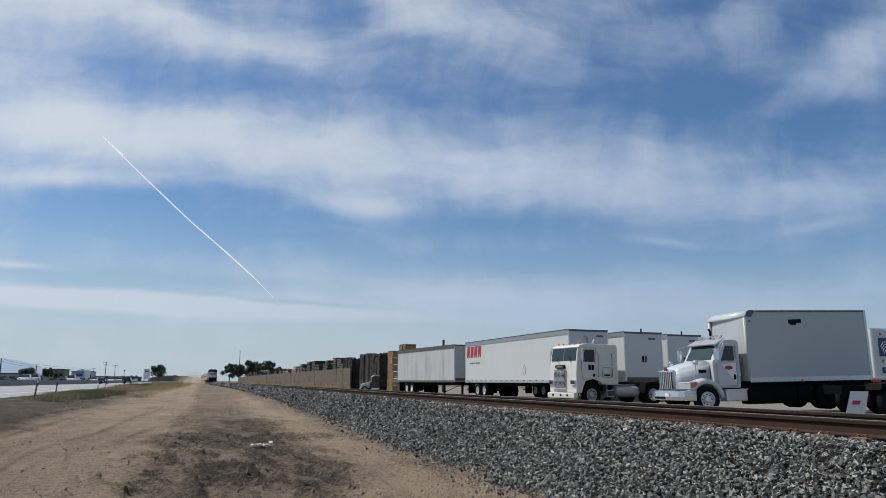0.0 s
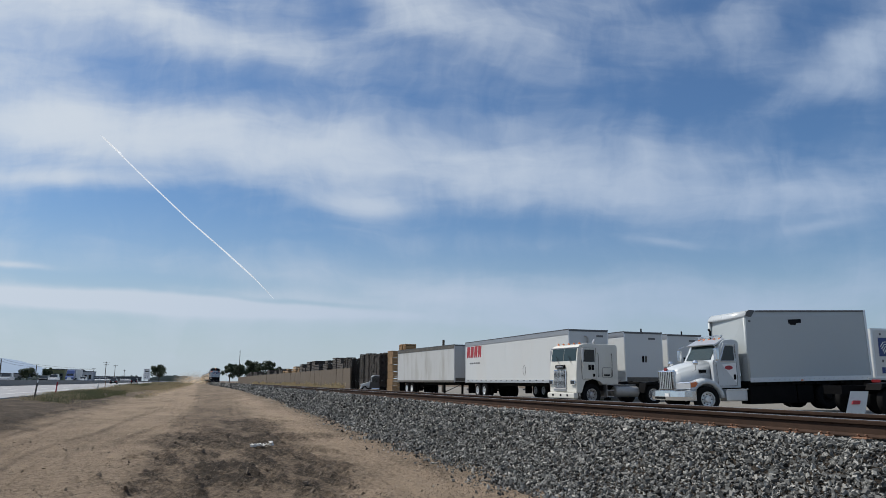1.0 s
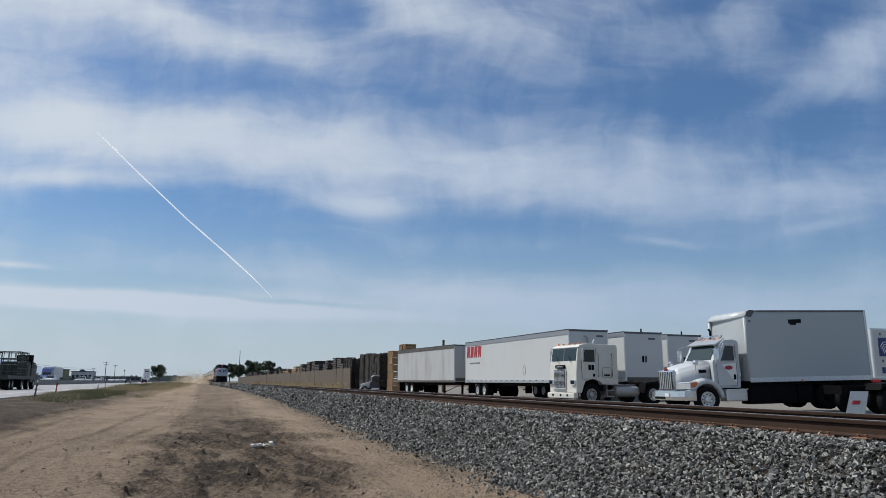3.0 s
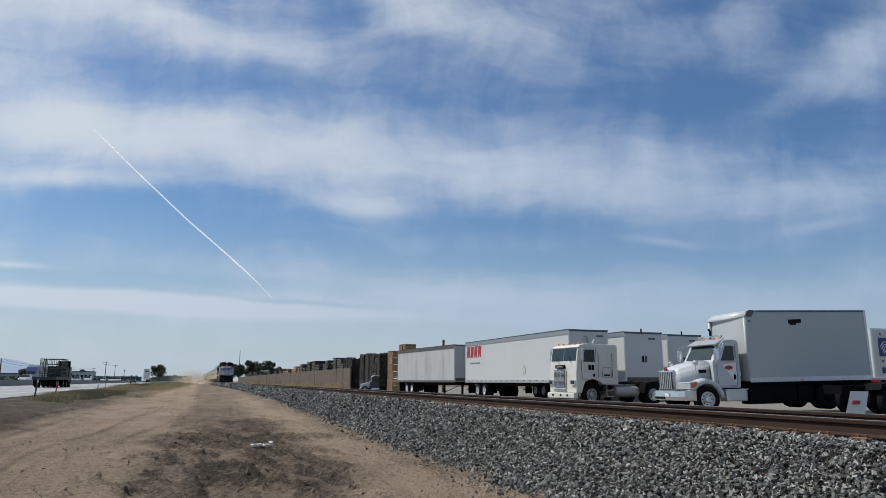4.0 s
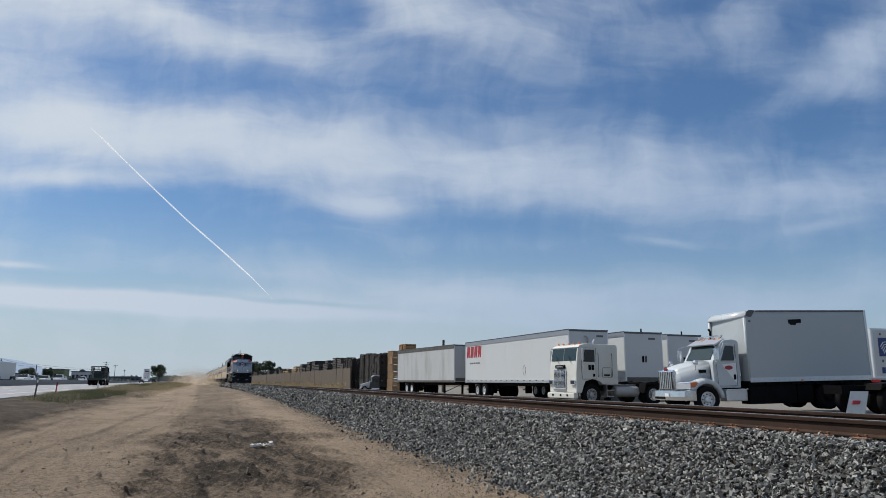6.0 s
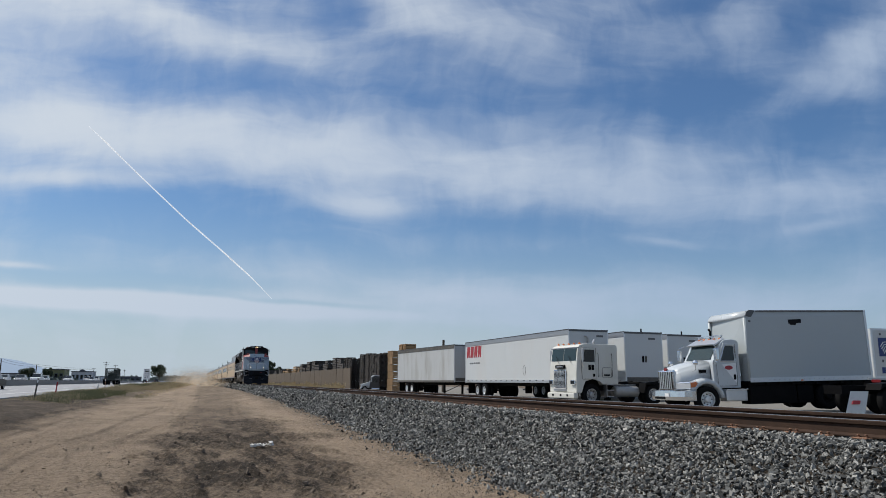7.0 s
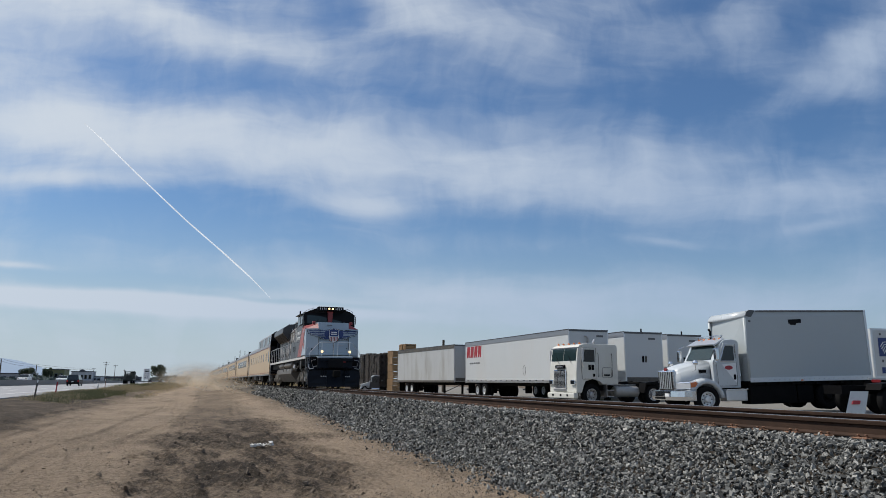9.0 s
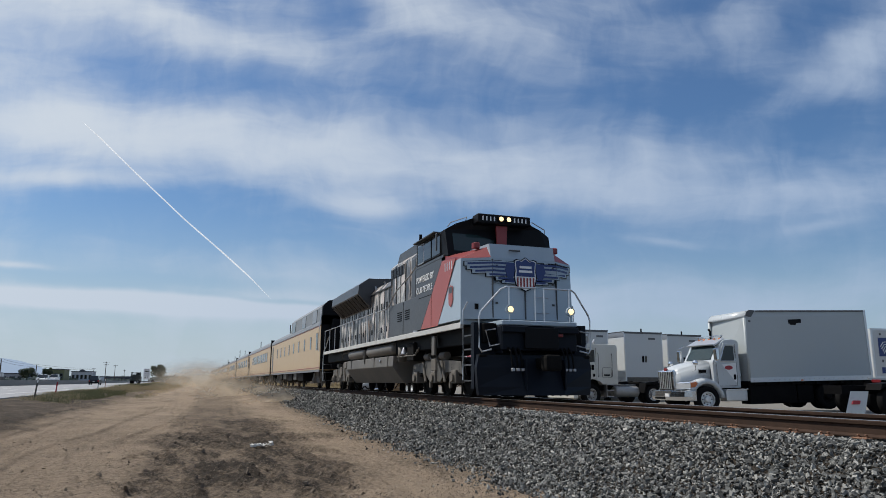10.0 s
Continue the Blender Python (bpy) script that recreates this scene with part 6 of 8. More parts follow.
cabover_tractor(pose(17.73, 30.85, YARD, 0, 0, 4))


def tail_truck():
    """Parcel trailer behind the box truck, with a dolly and white mud flap before it."""
    t = thing("parcel_trailer", "white panel trailer with blue logo square behind the box truck", "trailer", pose(31.75, 27.3, YARD, 0, 0, -8))
    part("body", box(B(), 0, 8.0, -1.28, 1.28, 1.4, 3.8, 0.02, 1), WHITE_TRAILER, t)
    part("edge_frame", box(B(), -0.03, 0.06, -1.31, -1.25, 1.36, 3.82), ALU, t)
    part("top_rail", box(B(), 0, 8.0, -1.30, -1.26, 3.72, 3.82), ALU, t)
    part("bottom_rail", box(B(), 0, 8.0, -1.30, -1.26, 1.38, 1.5), ALU, t)
    lg = part("logo_square", box(B(), 0.35, 1.7, -1.292, -1.282, 2.45, 3.36), BLUE, t, "blue logo square with pale rays")
    for k in range(4):
        part("logo_ray", tube(B(), [(0.44 + k * 0.06, -1.296, 2.92 - k * 0.11), (0.62 + k * 0.05, -1.296, 3.14 - k * 0.11), (1.65, -1.296, 3.26 - k * 0.16)], 0.022, 5), WHITE_FONT, lg)
    for k in range(3):
        part("letter_bar", box(B(), 0.45 + k * 0.5, 0.55 + k * 0.5, -1.29, -1.282, 3.48, 3.6), GREY, t)
        part("letter_bar", box(B(), 0.47 + k * 0.5, 0.57 + k * 0.5, -1.29, -1.282, 2.16, 2.29), GREY, t)
    part("number_bar", box(B(), 0.42, 0.62, -1.29, -1.282, 1.62, 1.92), BLUE, t)
    part("chassis", box(B(), 0.2, 8.0, -0.5, 0.5, 1.0, 1.4), UNDER, t)
    for s in (-1, 1):
        for x in (1.0, 6.5):
            road_wheel(t, (x, s * 1.05, 0.5), 0.5, 0.28, "y", s)
    # tractor frame with flap
    d = thing("bobtail_tractor", "dark tractor rear with white mud flap and red tail light", "truck", pose(21.8, 19.75, YARD, 0, 0, -8))
    part("chassis", box(B(), 0, 4.5, -0.45, 0.45, 0.75, 1.05), BLACK, d)
    part("mud_guard", prism(B(), [(0.9, 0.9), (1.0, 1.12), (2.0, 1.2), (3.4, 1.12), (3.4, 1.04), (1.1, 1.02)], "y", -1.2, -0.5), BLACK, d)
    fl = part("mud_flap", loft(B(), [[(-0.55, -1.15, 0.06), (-0.53, -1.15, 0.06), (-0.27, -1.18, 0.86), (-0.29, -1.18, 0.86)], [(0.02, -1.35, 0.06), (0.04, -1.35, 0.06), (0.25, -1.38, 0.86), (0.23, -1.38, 0.86)]]), WHITE, d, "white mud flap")
    part("flap_mark", loft(B(), [[(-0.33, -1.245, 0.42), (-0.27, -1.255, 0.55), (-0.05, -1.335, 0.55), (-0.09, -1.325, 0.42)], [(-0.32, -1.20, 0.42), (-0.26, -1.21, 0.55), (-0.04, -1.29, 0.55), (-0.08, -1.28, 0.42)]]), RED_FONT, fl)
    for s in (-1, 1):
        for x in (1.5, 2.8):
            road_wheel(d, (x, s * 1.0, 0.52), 0.52, 0.28, "y", s, BLACK)
    part("tail_light", box(B(), 0.42, 0.75, -1.42, -1.36, 1.16, 1.26, 0.01, 1), REDLENS, d)
    part("light_bar", box(B(), 0.3, 1.6, -1.40, -1.34, 1.24, 1.30), STEEL, d)


tail_truck()


# ---- fence, lumber yard ----
def build_fence():
    f = thing("yard_fence", "tall weathered brown panel fence along the lumber yard", "fence")
    f["kind"] = "structure"
    pan = box(B(), -0.03, 0.03, 0, 2.432, 0, 2.9, 0.004, 1)
    n = 0
    base = None
    for k in range(98):
        y = 94.2 + k * 2.44
        z = YARD + 0.02 + 0.10 * (fbm(np.array([y * 0.02]), np.array([0.3]))[0] - 0.5)
        if base is None:
            base = part("fence_panel", pan, FENCE, f)
            base.matrix_basis = pose(20.0, y, z)
            ob = base
            post = part("fence_post", box(B(), 0.035, 0.14, -0.05, 0.05, 0, 2.87, 0.01, 1), FENCE, f)
            post.matrix_basis = pose(20.0, y - 0.04, z)
        else:
            for src, yy in ((base, y), (post, y - 0.04)):
                ob = src.copy()
                scene.collection.objects.link(ob)
                ob.matrix_basis = pose(20.0 + random.uniform(-0.02, 0.02), yy, z, 0, random.uniform(-0.8, 0.8), 0)


build_fence()

_pallet_mesh = {}


def pallet_unit(kind):
    """One pallet (boards on bearers), or one crate side stack."""
    if kind in _pallet_mesh:
        return _pallet_mesh[kind]
    bm = B()
    if kind == "pallet":
        for k in range(5):
            box(bm, -0.6, 0.6, -0.5 + k * 0.22, -0.38 + k * 0.22, 0.10, 0.125)
        for x in (-0.55, 0, 0.55):
            box(bm, x - 0.025, x + 0.025, -0.5, 0.5, 0.02, 0.10)
        box(bm, -0.6, 0.6, -0.5, -0.4, 0.0, 0.02), box(bm, -0.6, 0.6, 0.4, 0.5, 0.0, 0.02)
    else:
        for k in range(4):
            box(bm, -0.6, 0.6, -0.5, 0.5, 0.05 + k * 0.17, 0.19 + k * 0.17)
        for x in (-0.55, 0.55):
            box(bm, x - 0.05, x + 0.05, -0.53, 0.53, 0, 0.72)
    me = bpy.data.meshes.new(kind)
    bm.to_mesh(me)
    bm.free()
    me.materials.append(PALLET if kind == "pallet" else CRATE)
    _pallet_mesh[kind] = me
    return me


def stack(x, y, height, kind):
    """One tall stack: layers of boards too thin to pick apart."""
    step = 0.135 if kind == "pallet" else 0.74
    unit = pallet_unit(kind)
    uv = np.array([v.co[:] for v in unit.vertices])
    uf = np.array([list(p.vertices) for p in unit.polygons])
    V, F, k = [], [], 0
    while k * step < height:
        a = radians(random.uniform(-2, 2))
        c, sn = math.cos(a), math.sin(a)
        p = uv @ np.array([[c, sn, 0], [-sn, c, 0], [0, 0, 1]])
        V.append(p + [random.uniform(-0.04, 0.04), random.uniform(-0.04, 0.04), k * step])
        F.append(uf + k * len(uv))
        k += 1
    me = mesh_np("board_layers", np.concatenate(V), np.concatenate(F), [unit.materials[0]])
    t = thing("pallet_stack" if kind == "pallet" else "crate_stack", "tall stack of dark weathered wooden pallets in the yard" if kind == "pallet" else "tall stack of pale brown wooden crates in the yard", "stack", pose(x, y, YARD), "stacks in the lumber yard")
    ob = new("timber", me)
    ob.parent = t
    ob["kind"] = "stuff"


# near stacks at the fence's end, then the rows behind it
for x, y, h, kind in ((20.9, 74.6, 4.3, "crate"), (22.2, 74.4, 4.95, "crate"), (20.9, 80.6, 4.4, "pallet"), (20.9, 83.2, 4.4, "pallet"), (21.0, 86.0, 4.5, "pallet"), (22.4, 84.0, 4.6, "pallet"),
                      (21.0, 89.0, 4.6, "pallet"), (22.5, 90.0, 4.6, "pallet"), (20.9, 95.5, 4.2, "pallet"), (22.2, 95.5, 4.3, "pallet"), (23.4, 94.5, 4.5, "pallet"), (21.0, 99.0, 4.45, "pallet")):
    for i in range(2):
        stack(x + random.uniform(-0.05, 0.05), y + i * 1.12, h * random.uniform(0.95, 1.0), kind)


def lumber_row():
    """Joined stacks far behind the fence: layers too small to pick apart."""
    y = 103.0
    while y < 300:
        kind = "crate" if 148 < y < 172 and random.random() < 0.8 else "pallet"
        h = random.uniform(3.6, 4.7) if y < 150 else random.uniform(3.0, 4.3)
        bm = B()
        ln = random.uniform(2.0, 4.6)
        z = 0.0
        while z < h:
            dz = 0.27 if kind == "pallet" else 0.36
            o = random.uniform(-0.05, 0.05)
            box(bm, -0.6 + o, 1.9 + o, o, ln + o, z, z + dz * 0.72)
            z += dz
        t = thing("lumber_stack", "stack of dark weathered pallets behind the fence" if kind == "pallet" else "stack of pale new lumber behind the fence", "stack", pose(21.0 + random.uniform(0, 0.8), y, YARD), "stacks in the lumber yard")
        part("timber", bm, PALLET if kind == "pallet" else CRATE, t)["kind"] = "stuff"
        y += ln + random.uniform(0.2, 3.4)


lumber_row()
tagged(link("yard_pavement", box(B(), 13.6, 60, 5, 330, YARD - 0.3, YARD), mat("yard_concrete", (0.165, 0.152, 0.13), 0.9, var=0.2, scale=0.5, dirt=(0.13, 0.12, 0.10), bump=0.2)), "dusty pale concrete yard surface", "pavement", kind="structure")


def dark_tractor():
    """Small parked truck at the end of the fence, facing the track."""
    t = thing("parked_pickup", "small pale truck with chrome front beside the stacks", "pickup", pose(17.9, 79.0, YARD, 0, 0, -8) @ Matrix.Diagonal((0.62, 0.62, 0.62, 1)))
    part("cab", prism(B(), [(1.6, 0.7), (3.4, 0.7), (3.4, 2.75), (2.5, 2.85), (2.1, 2.6), (1.8, 1.95)], "y", -1.1, 1.1, 0.06), LOCO_GREY, t)
    for s in (-1, 1):
        part("side_window", box(B(), 2.2, 3.0, s * 1.11 - 0.01, s * 1.11 + 0.01, 1.8, 2.5), GLASS, t)
        part("side_tank", cyl(B(), (2.0, s * 0.95, 0.5), (3.4, s * 0.95, 0.5), 0.26, 10), CHROME, t)
    part("grille", box(B(), 0.04, 0.14, -0.55, 0.55, 0.72, 1.32, 0.03, 1), CHROME, t)
    part("roof_fairing", prism(B(), [(1.9, 2.6), (2.4, 2.95), (3.4, 2.95), (3.4, 2.75), (2.1, 2.55)], "y", -1.0, 1.0, 0.04), WHITE, t)
    part("hood", prism(B(), [(0.1, 0.7), (1.75, 0.7), (1.8, 1.85), (0.9, 1.55), (0.15, 1.35)], "y", -0.8, 0.8, 0.08), WHITE, t, "pale sloping hood")
    part("windscreen", loft(B(), [[(1.82, -0.9, 1.98), (1.82, 0.9, 1.98), (2.08, 0.85, 2.52), (2.08, -0.85, 2.52)], [(1.79, -0.9, 1.99), (1.79, 0.9, 1.99), (2.05, 0.85, 2.53), (2.05, -0.85, 2.53)]]), GLASS, t)
    part("bumper", box(B(), -0.05, 0.15, -1.1, 1.1, 0.35, 0.7, 0.05, 1), CHROME, t)
    part("chassis", box(B(), 0.3, 6.5, -0.45, 0.45, 0.55, 0.85), UNDER, t)
    for s in (-1, 1):
        part("mirror", box(B(), 1.9, 2.0, s * 1.3 - 0.08, s * 1.3 + 0.08, 1.8, 2.4), CHROME, t)
        part("fender", prism(B(), [(0.1, 0.7), (0.3, 1.1), (1.2, 1.15), (1.5, 0.7), (1.35, 0.7), (1.1, 1.0), (0.45, 1.0), (0.25, 0.7)], "y", s * 0.95 - 0.2, s * 0.95 + 0.2), STEEL, t)
        for x in (0.8, 5.0, 6.1):
            road_wheel(t, (x, s * 1.0, 0.5), 0.5, 0.28, "y", s)


dark_tractor()


# ---- trees, poles, far buildings, hills ----
_leaf_cache = {}


def tree(x, y, zb, height, spread, label, seed, trunk=True):
    rnd = random.Random(seed)
    t = thing("tree", label, "tree", pose(x, y, zb))
    tb = B()
    th = height * 0.38
    tube(tb, [(0, 0, -0.3), (0.06 * spread, 0, th * 0.5), (0, 0.05 * spread, th)], height * 0.025, 8)
    tips = []
    for k in range(9):
        a = rnd.uniform(0, 6.28)
        r = spread * rnd.uniform(0.3, 0.85)
        tip = (math.cos(a) * r, math.sin(a) * r, height * rnd.uniform(0.5, 0.88))
        tube(tb, [(0, 0, th * rnd.uniform(0.7, 1)), (tip[0] * 0.5, tip[1] * 0.5, (th + tip[2]) * 0.5), tip], height * 0.010, 5)
        tips.append(tip)
    part("trunk", tb, BARK, t, "dark trunk with limbs")
    n = 4200
    g = np.random.default_rng(seed)
    cen = np.array(tips + [(0, 0, height * 0.8), (0, 0, height * 0.6)] + [(spread * rnd.uniform(-0.6, 0.6), spread * rnd.uniform(-0.6, 0.6), height * rnd.uniform(0.35, 0.9)) for _ in range(12)])
    rad = g.uniform(0.18, 0.36, len(cen)) * spread
    pick = g.integers(0, len(cen), n)
    d = g.normal(size=(n, 3))
    d /= np.linalg.norm(d, axis=1)[:, None]
    p = cen[pick] + d * (rad[pick] * g.uniform(0.55, 1.05, n))[:, None]
    p[:, 2] = np.clip(p[:, 2], height * 0.18, height)
    s = height * 0.028 * g.uniform(0.6, 1.4, n)
    u = g.normal(size=(n, 3)); u /= np.linalg.norm(u, axis=1)[:, None]
    w = np.cross(d, u); w /= np.linalg.norm(w, axis=1)[:, None] + 1e-6
    v = np.stack([p - u * s[:, None], p + w * s[:, None] * 0.6, p + u * s[:, None], p - w * s[:, None] * 0.6], 1).reshape(-1, 3)
    f = np.arange(n * 4).reshape(n, 4)
    me = mesh_np("crown", v, f, [LEAF])
    c = new("crown", me)
    c.parent = t
    return t


for k, (x, y, h, sp) in enumerate(((17.5, 365, 9.8, 4.2), (20.6, 335, 9.6, 3.4), (26.2, 345, 10.6, 5.0), (31.8, 335, 10.4, 4.8), (36.8, 335, 7.8, 3.6), (40.5, 330, 6.6, 3.2), (45, 335, 6.0, 3.0), (-20, 500, 11.4, 6.6), (-57, 300, 5.8, 3.6), (-54, 320, 6.4, 2.2))):
    tree(x, y, 0.4, h, sp, "dark green broad tree against the sky", 40 + k)


def tree_line():
    g = np.random.default_rng(5)
    n = 9000
    x = np.concatenate([g.uniform(-45, 0, n // 2), g.uniform(-330, -70, n // 2)])
    y = np.concatenate([g.uniform(880, 940, n // 2), g.uniform(1000, 1100, n // 2)])
    top = 3.0 + 6.5 * fbm(x * 0.09, x * 0 + 3, 3)
    z = g.uniform(0.0, 1.0, n) ** 0.7 * top
    s = g.uniform(0.5, 1.2, n)
    p = np.stack([x, y, z + 0.4], 1)
    v = np.stack([p + [0, 0, 0] - np.stack([s, s * 0, s * 0], 1), p + np.stack([s * 0, s * 0.4, s * 0.8], 1), p + np.stack([s, s * 0, s * 0], 1), p - np.stack([s * 0, s * 0.4, s * 0.8], 1)], 1).reshape(-1, 3)
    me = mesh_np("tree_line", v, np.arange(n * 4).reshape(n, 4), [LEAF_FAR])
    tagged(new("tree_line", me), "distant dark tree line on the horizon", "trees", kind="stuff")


tree_line()


def utility_pole(x, y, h, arms, label="brown wooden utility pole"):
    t = thing("utility_pole", label + " on the far roadside", "utility pole", pose(x, y, 0.4))
    part("pole", cyl(B(), (0, 0, -0.3), (0, 0, h), 0.20, 8, 0.13), BARK, t)
    for z, w in arms:
        a = part("crossarm", box(B(), -w, w, -0.08, 0.08, h - z - 0.1, h - z + 0.1), BARK, t)
        for k in range(4):
            xx = -w + 0.15 + k * (2 * w - 0.3) / 3
            part("insulator", cyl(B(), (xx, 0, h - z + 0.1), (xx, 0, h - z + 0.35), 0.07, 6), GLASS, a)


for x, y, h, arms in ((25.3, 420, 18.5, ()), (-43.4, 420, 11.0, ((0.6, 1.5), (1.7, 1.2))), (-48.1, 520, 11.4, ((0.6, 1.4),)), (-54.4, 300, 6.7, ()), (-52.8, 240, 7.1, ()), (-49.1, 420, 7.5, ((0.4, 0.9),)), (-52, 640, 10, ((0.6, 1.2),)), (26.4, 75, 5.75, ())):
    utility_pole(x, y, h, arms)


def cables():
    """Sagging wires between the roadside poles."""
    posts = [(-52.0, 150, 7.6), (-52.8, 240, 7.3), (-54.4, 300, 6.9), (-49.1, 420, 7.6)]
    for dz in (0.0, 0.7):
        pts = []
        for (x0, y0, z0), (x1, y1, z1) in zip(posts, posts[1:]):
            for k in range(9):
                f = k / 8
                pts.append((x0 + (x1 - x0) * f, y0 + (y1 - y0) * f, 0.4 + z0 + (z1 - z0) * f - dz - 2.2 * f * (1 - f)))
        tagged(link("overhead_cable", tube(B(), pts, 0.035, 5), CAB_BLACK), "thin dark overhead cable between utility poles", "cable")


cables()


def far_building(x0, x1, y, h, wall, roofm, label, bays, dome=False):
    t = thing("commercial_building", label, "building", pose(x0, y, 0.4))
    w = x1 - x0
    part("wall", box(B(), 0, w, 0, 14, 0, h, 0.05, 1), wall, t)
    part("roof", box(B(), -0.3, w + 0.3, -0.3, 14.3, h, h + 0.3, 0.05, 1), roofm, t)
    for k in range(bays):
        a = w * (k + 0.2) / bays
        b = w * (k + 0.8) / bays
        win = part("window", box(B(), a, b, -0.12, 0.02, h * 0.35, h * 0.72), roofm, t)
        part("pane", box(B(), a + 0.1, b - 0.1, -0.16, -0.12, h * 0.38, h * 0.70), GLASS, win)
    if dome:
        n = 10
        part("gable", prism(B(), [(w * 0.36 + (w * 0.30) * k / n, h + 0.25 + 1.0 * math.sin(math.pi * k / n)) for k in range(n + 1)], "y", -0.4, 2.0), roofm, t)


OLIVE = mat("olive_wall", (0.13, 0.14, 0.07), 0.8, var=0.15)
PALEW = mat("pale_wall", (0.35, 0.37, 0.39), 0.7, var=0.1)
DARKR = mat("dark_roof", (0.06, 0.07, 0.085), 0.8, var=0.15)
far_building(-57.2, -49.6, 330, 5.4, OLIVE, DARKR, "olive green commercial building behind the freeway", 4)
far_building(-54.2, -45.2, 382, 5.2, PALEW, DARKR, "pale showroom with dark arched parapet", 5, True)
far_building(-66, -58, 300, 3.4, PALEW, DARKR, "low grey-roofed house behind the freeway", 3)
far_building(-84, -43, 700, 4.4, DARKR, DARKR, "long low dark building on the far roadside", 9)
far_building(-48, -42, 390, 3.0, PALEW, DARKR, "small pale shop beside the freeway", 3)


def hedge():
    g = np.random.default_rng(9)
    n = 5000
    x = -53 + g.normal(0, 1.2, n)
    y = g.uniform(180, 700, n)
    z = g.uniform(0, 1, n) * (1.0 + 1.6 * fbm(y * 0.06, y * 0, 2))
    s = g.uniform(0.25, 0.6, n)
    p = np.stack([x, y, z + 0.4], 1)
    u = g.normal(size=(n, 3)) * s[:, None]
    w = g.normal(size=(n, 3)) * s[:, None]
    v = np.stack([p - u, p + w, p + u, p - w], 1).reshape(-1, 3)
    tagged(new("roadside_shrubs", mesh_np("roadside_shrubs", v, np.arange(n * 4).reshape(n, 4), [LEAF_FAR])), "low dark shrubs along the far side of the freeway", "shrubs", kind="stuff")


hedge()


def hills():
    xs = np.linspace(-2600, -520, 60)
    h = np.interp(xs, [-2600, -1500, -1000, -850, -760, -640, -520], [150, 135, 112, 100, 84, 40, 0]) + 8 * fbm(xs * 0.012, xs * 0, 4)
    v, f = [], []
    for i, (x, z) in enumerate(zip(xs, h)):
        v += [(x, 3700, 0), (x, 3900, z), (x, 4300, z * 0.7)]
        if i:
            a = (i - 1) * 3
            f += [(a, a + 3, a + 4, a + 1), (a + 1, a + 4, a + 5, a + 2)]
    tagged(new("backdrop_hills", mesh_np("backdrop_hills", v, f, [HILL], True)), "pale blue hazy hills on the horizon", "hills", kind="structure")


hills()


# ---- roadside: marker posts, sign, litter, weeds ----
def roadside():
    for x, y, h, lean, mm, label in ((-8.33, 46.2, 1.18, 6, DUSTY, "leaning grey steel marker post"), (-8.95, 56.8, 0.95, 4, RED_FONT, "red plastic delineator post on a black foot"), (-8.3, 74.2, 0.72, 12, WHITE_FONT, "leaning white delineator post"), (-9.0, 88, 1.3, 0, RUST_PLATE, "thin rusty marker post"), (-9.0, 120, 1.0, 0, STEEL, "thin grey marker post"), (-9.0, 138, 1.0, 0, STEEL, "thin grey marker post")):
        t = thing("marker_post", label, "post", pose(x, y, 0.44, 0, lean, 0))
        part("stake", box(B(), -0.042, 0.042, -0.025, 0.025, -0.1, h, 0.01, 1), mm, t)
        part("reflector", box(B(), -0.036, 0.036, -0.033, -0.025, h - 0.25, h - 0.08), RED_FONT if mm is RED_FONT else WHITE_FONT, t)
        if mm is RED_FONT:
            part("foot", box(B(), -0.28, 0.28, -0.2, 0.2, -0.06, 0.03, 0.02, 1), BLACK, t)
    s = thing("road_sign", "white speed limit sign on two posts beside the road", "road sign", pose(-10.35, 190, 0.4))
    for x in (-0.5, 0.5):
        part("post", box(B(), x - 0.06, x + 0.06, -0.06, 0.06, -0.1, 3.9), BARK, s)
    pl = part("plate", box(B(), -0.75, 0.75, -0.1, -0.06, 1.4, 4.0, 0.02, 1), WHITE_FONT, s)
    for z, w in ((3.62, 0.5), (3.25, 0.5)):
        part("letter_bar", box(B(), -w, w, -0.108, -0.1, z, z + 0.18), BLACK, pl)
    for x in (-0.3, 0.3):
        part("digit_block", tube(B(), [(x - 0.18, -0.108, 2.8), (x + 0.18, -0.108, 2.8), (x + 0.18, -0.108, 2.3), (x - 0.18, -0.108, 2.3), (x + 0.1, -0.108, 1.85), (x - 0.18, -0.108, 1.85)], 0.05, 5), BLACK, pl)
    lit = B()
    g = random.Random(3)
    for k in range(22):
        cx = g.uniform(-0.24, 0.24)
        cz = g.uniform(0.0, 0.10) * (0.4 + (cx + 0.24))
        a = [(cx + g.uniform(-0.07, 0.07), g.uniform(-0.10, 0.10), max(0.0, cz + g.uniform(-0.02, 0.07))) for _ in range(5)]
        r = bmesh.ops.convex_hull(lit, input=[lit.verts.new(p) for p in a])
    l = link("plastic_litter", lit, mat("crumpled_film", (0.62, 0.60, 0.56), 0.4, var=0.25, scale=9))
    l.location = (1.63, 17.2, float(dirt_height(np.array([1.63]), np.array([17.2]))[0]) - 0.01)
    tagged(l, "crumpled white plastic bag lying on the dirt", "litter")


roadside()


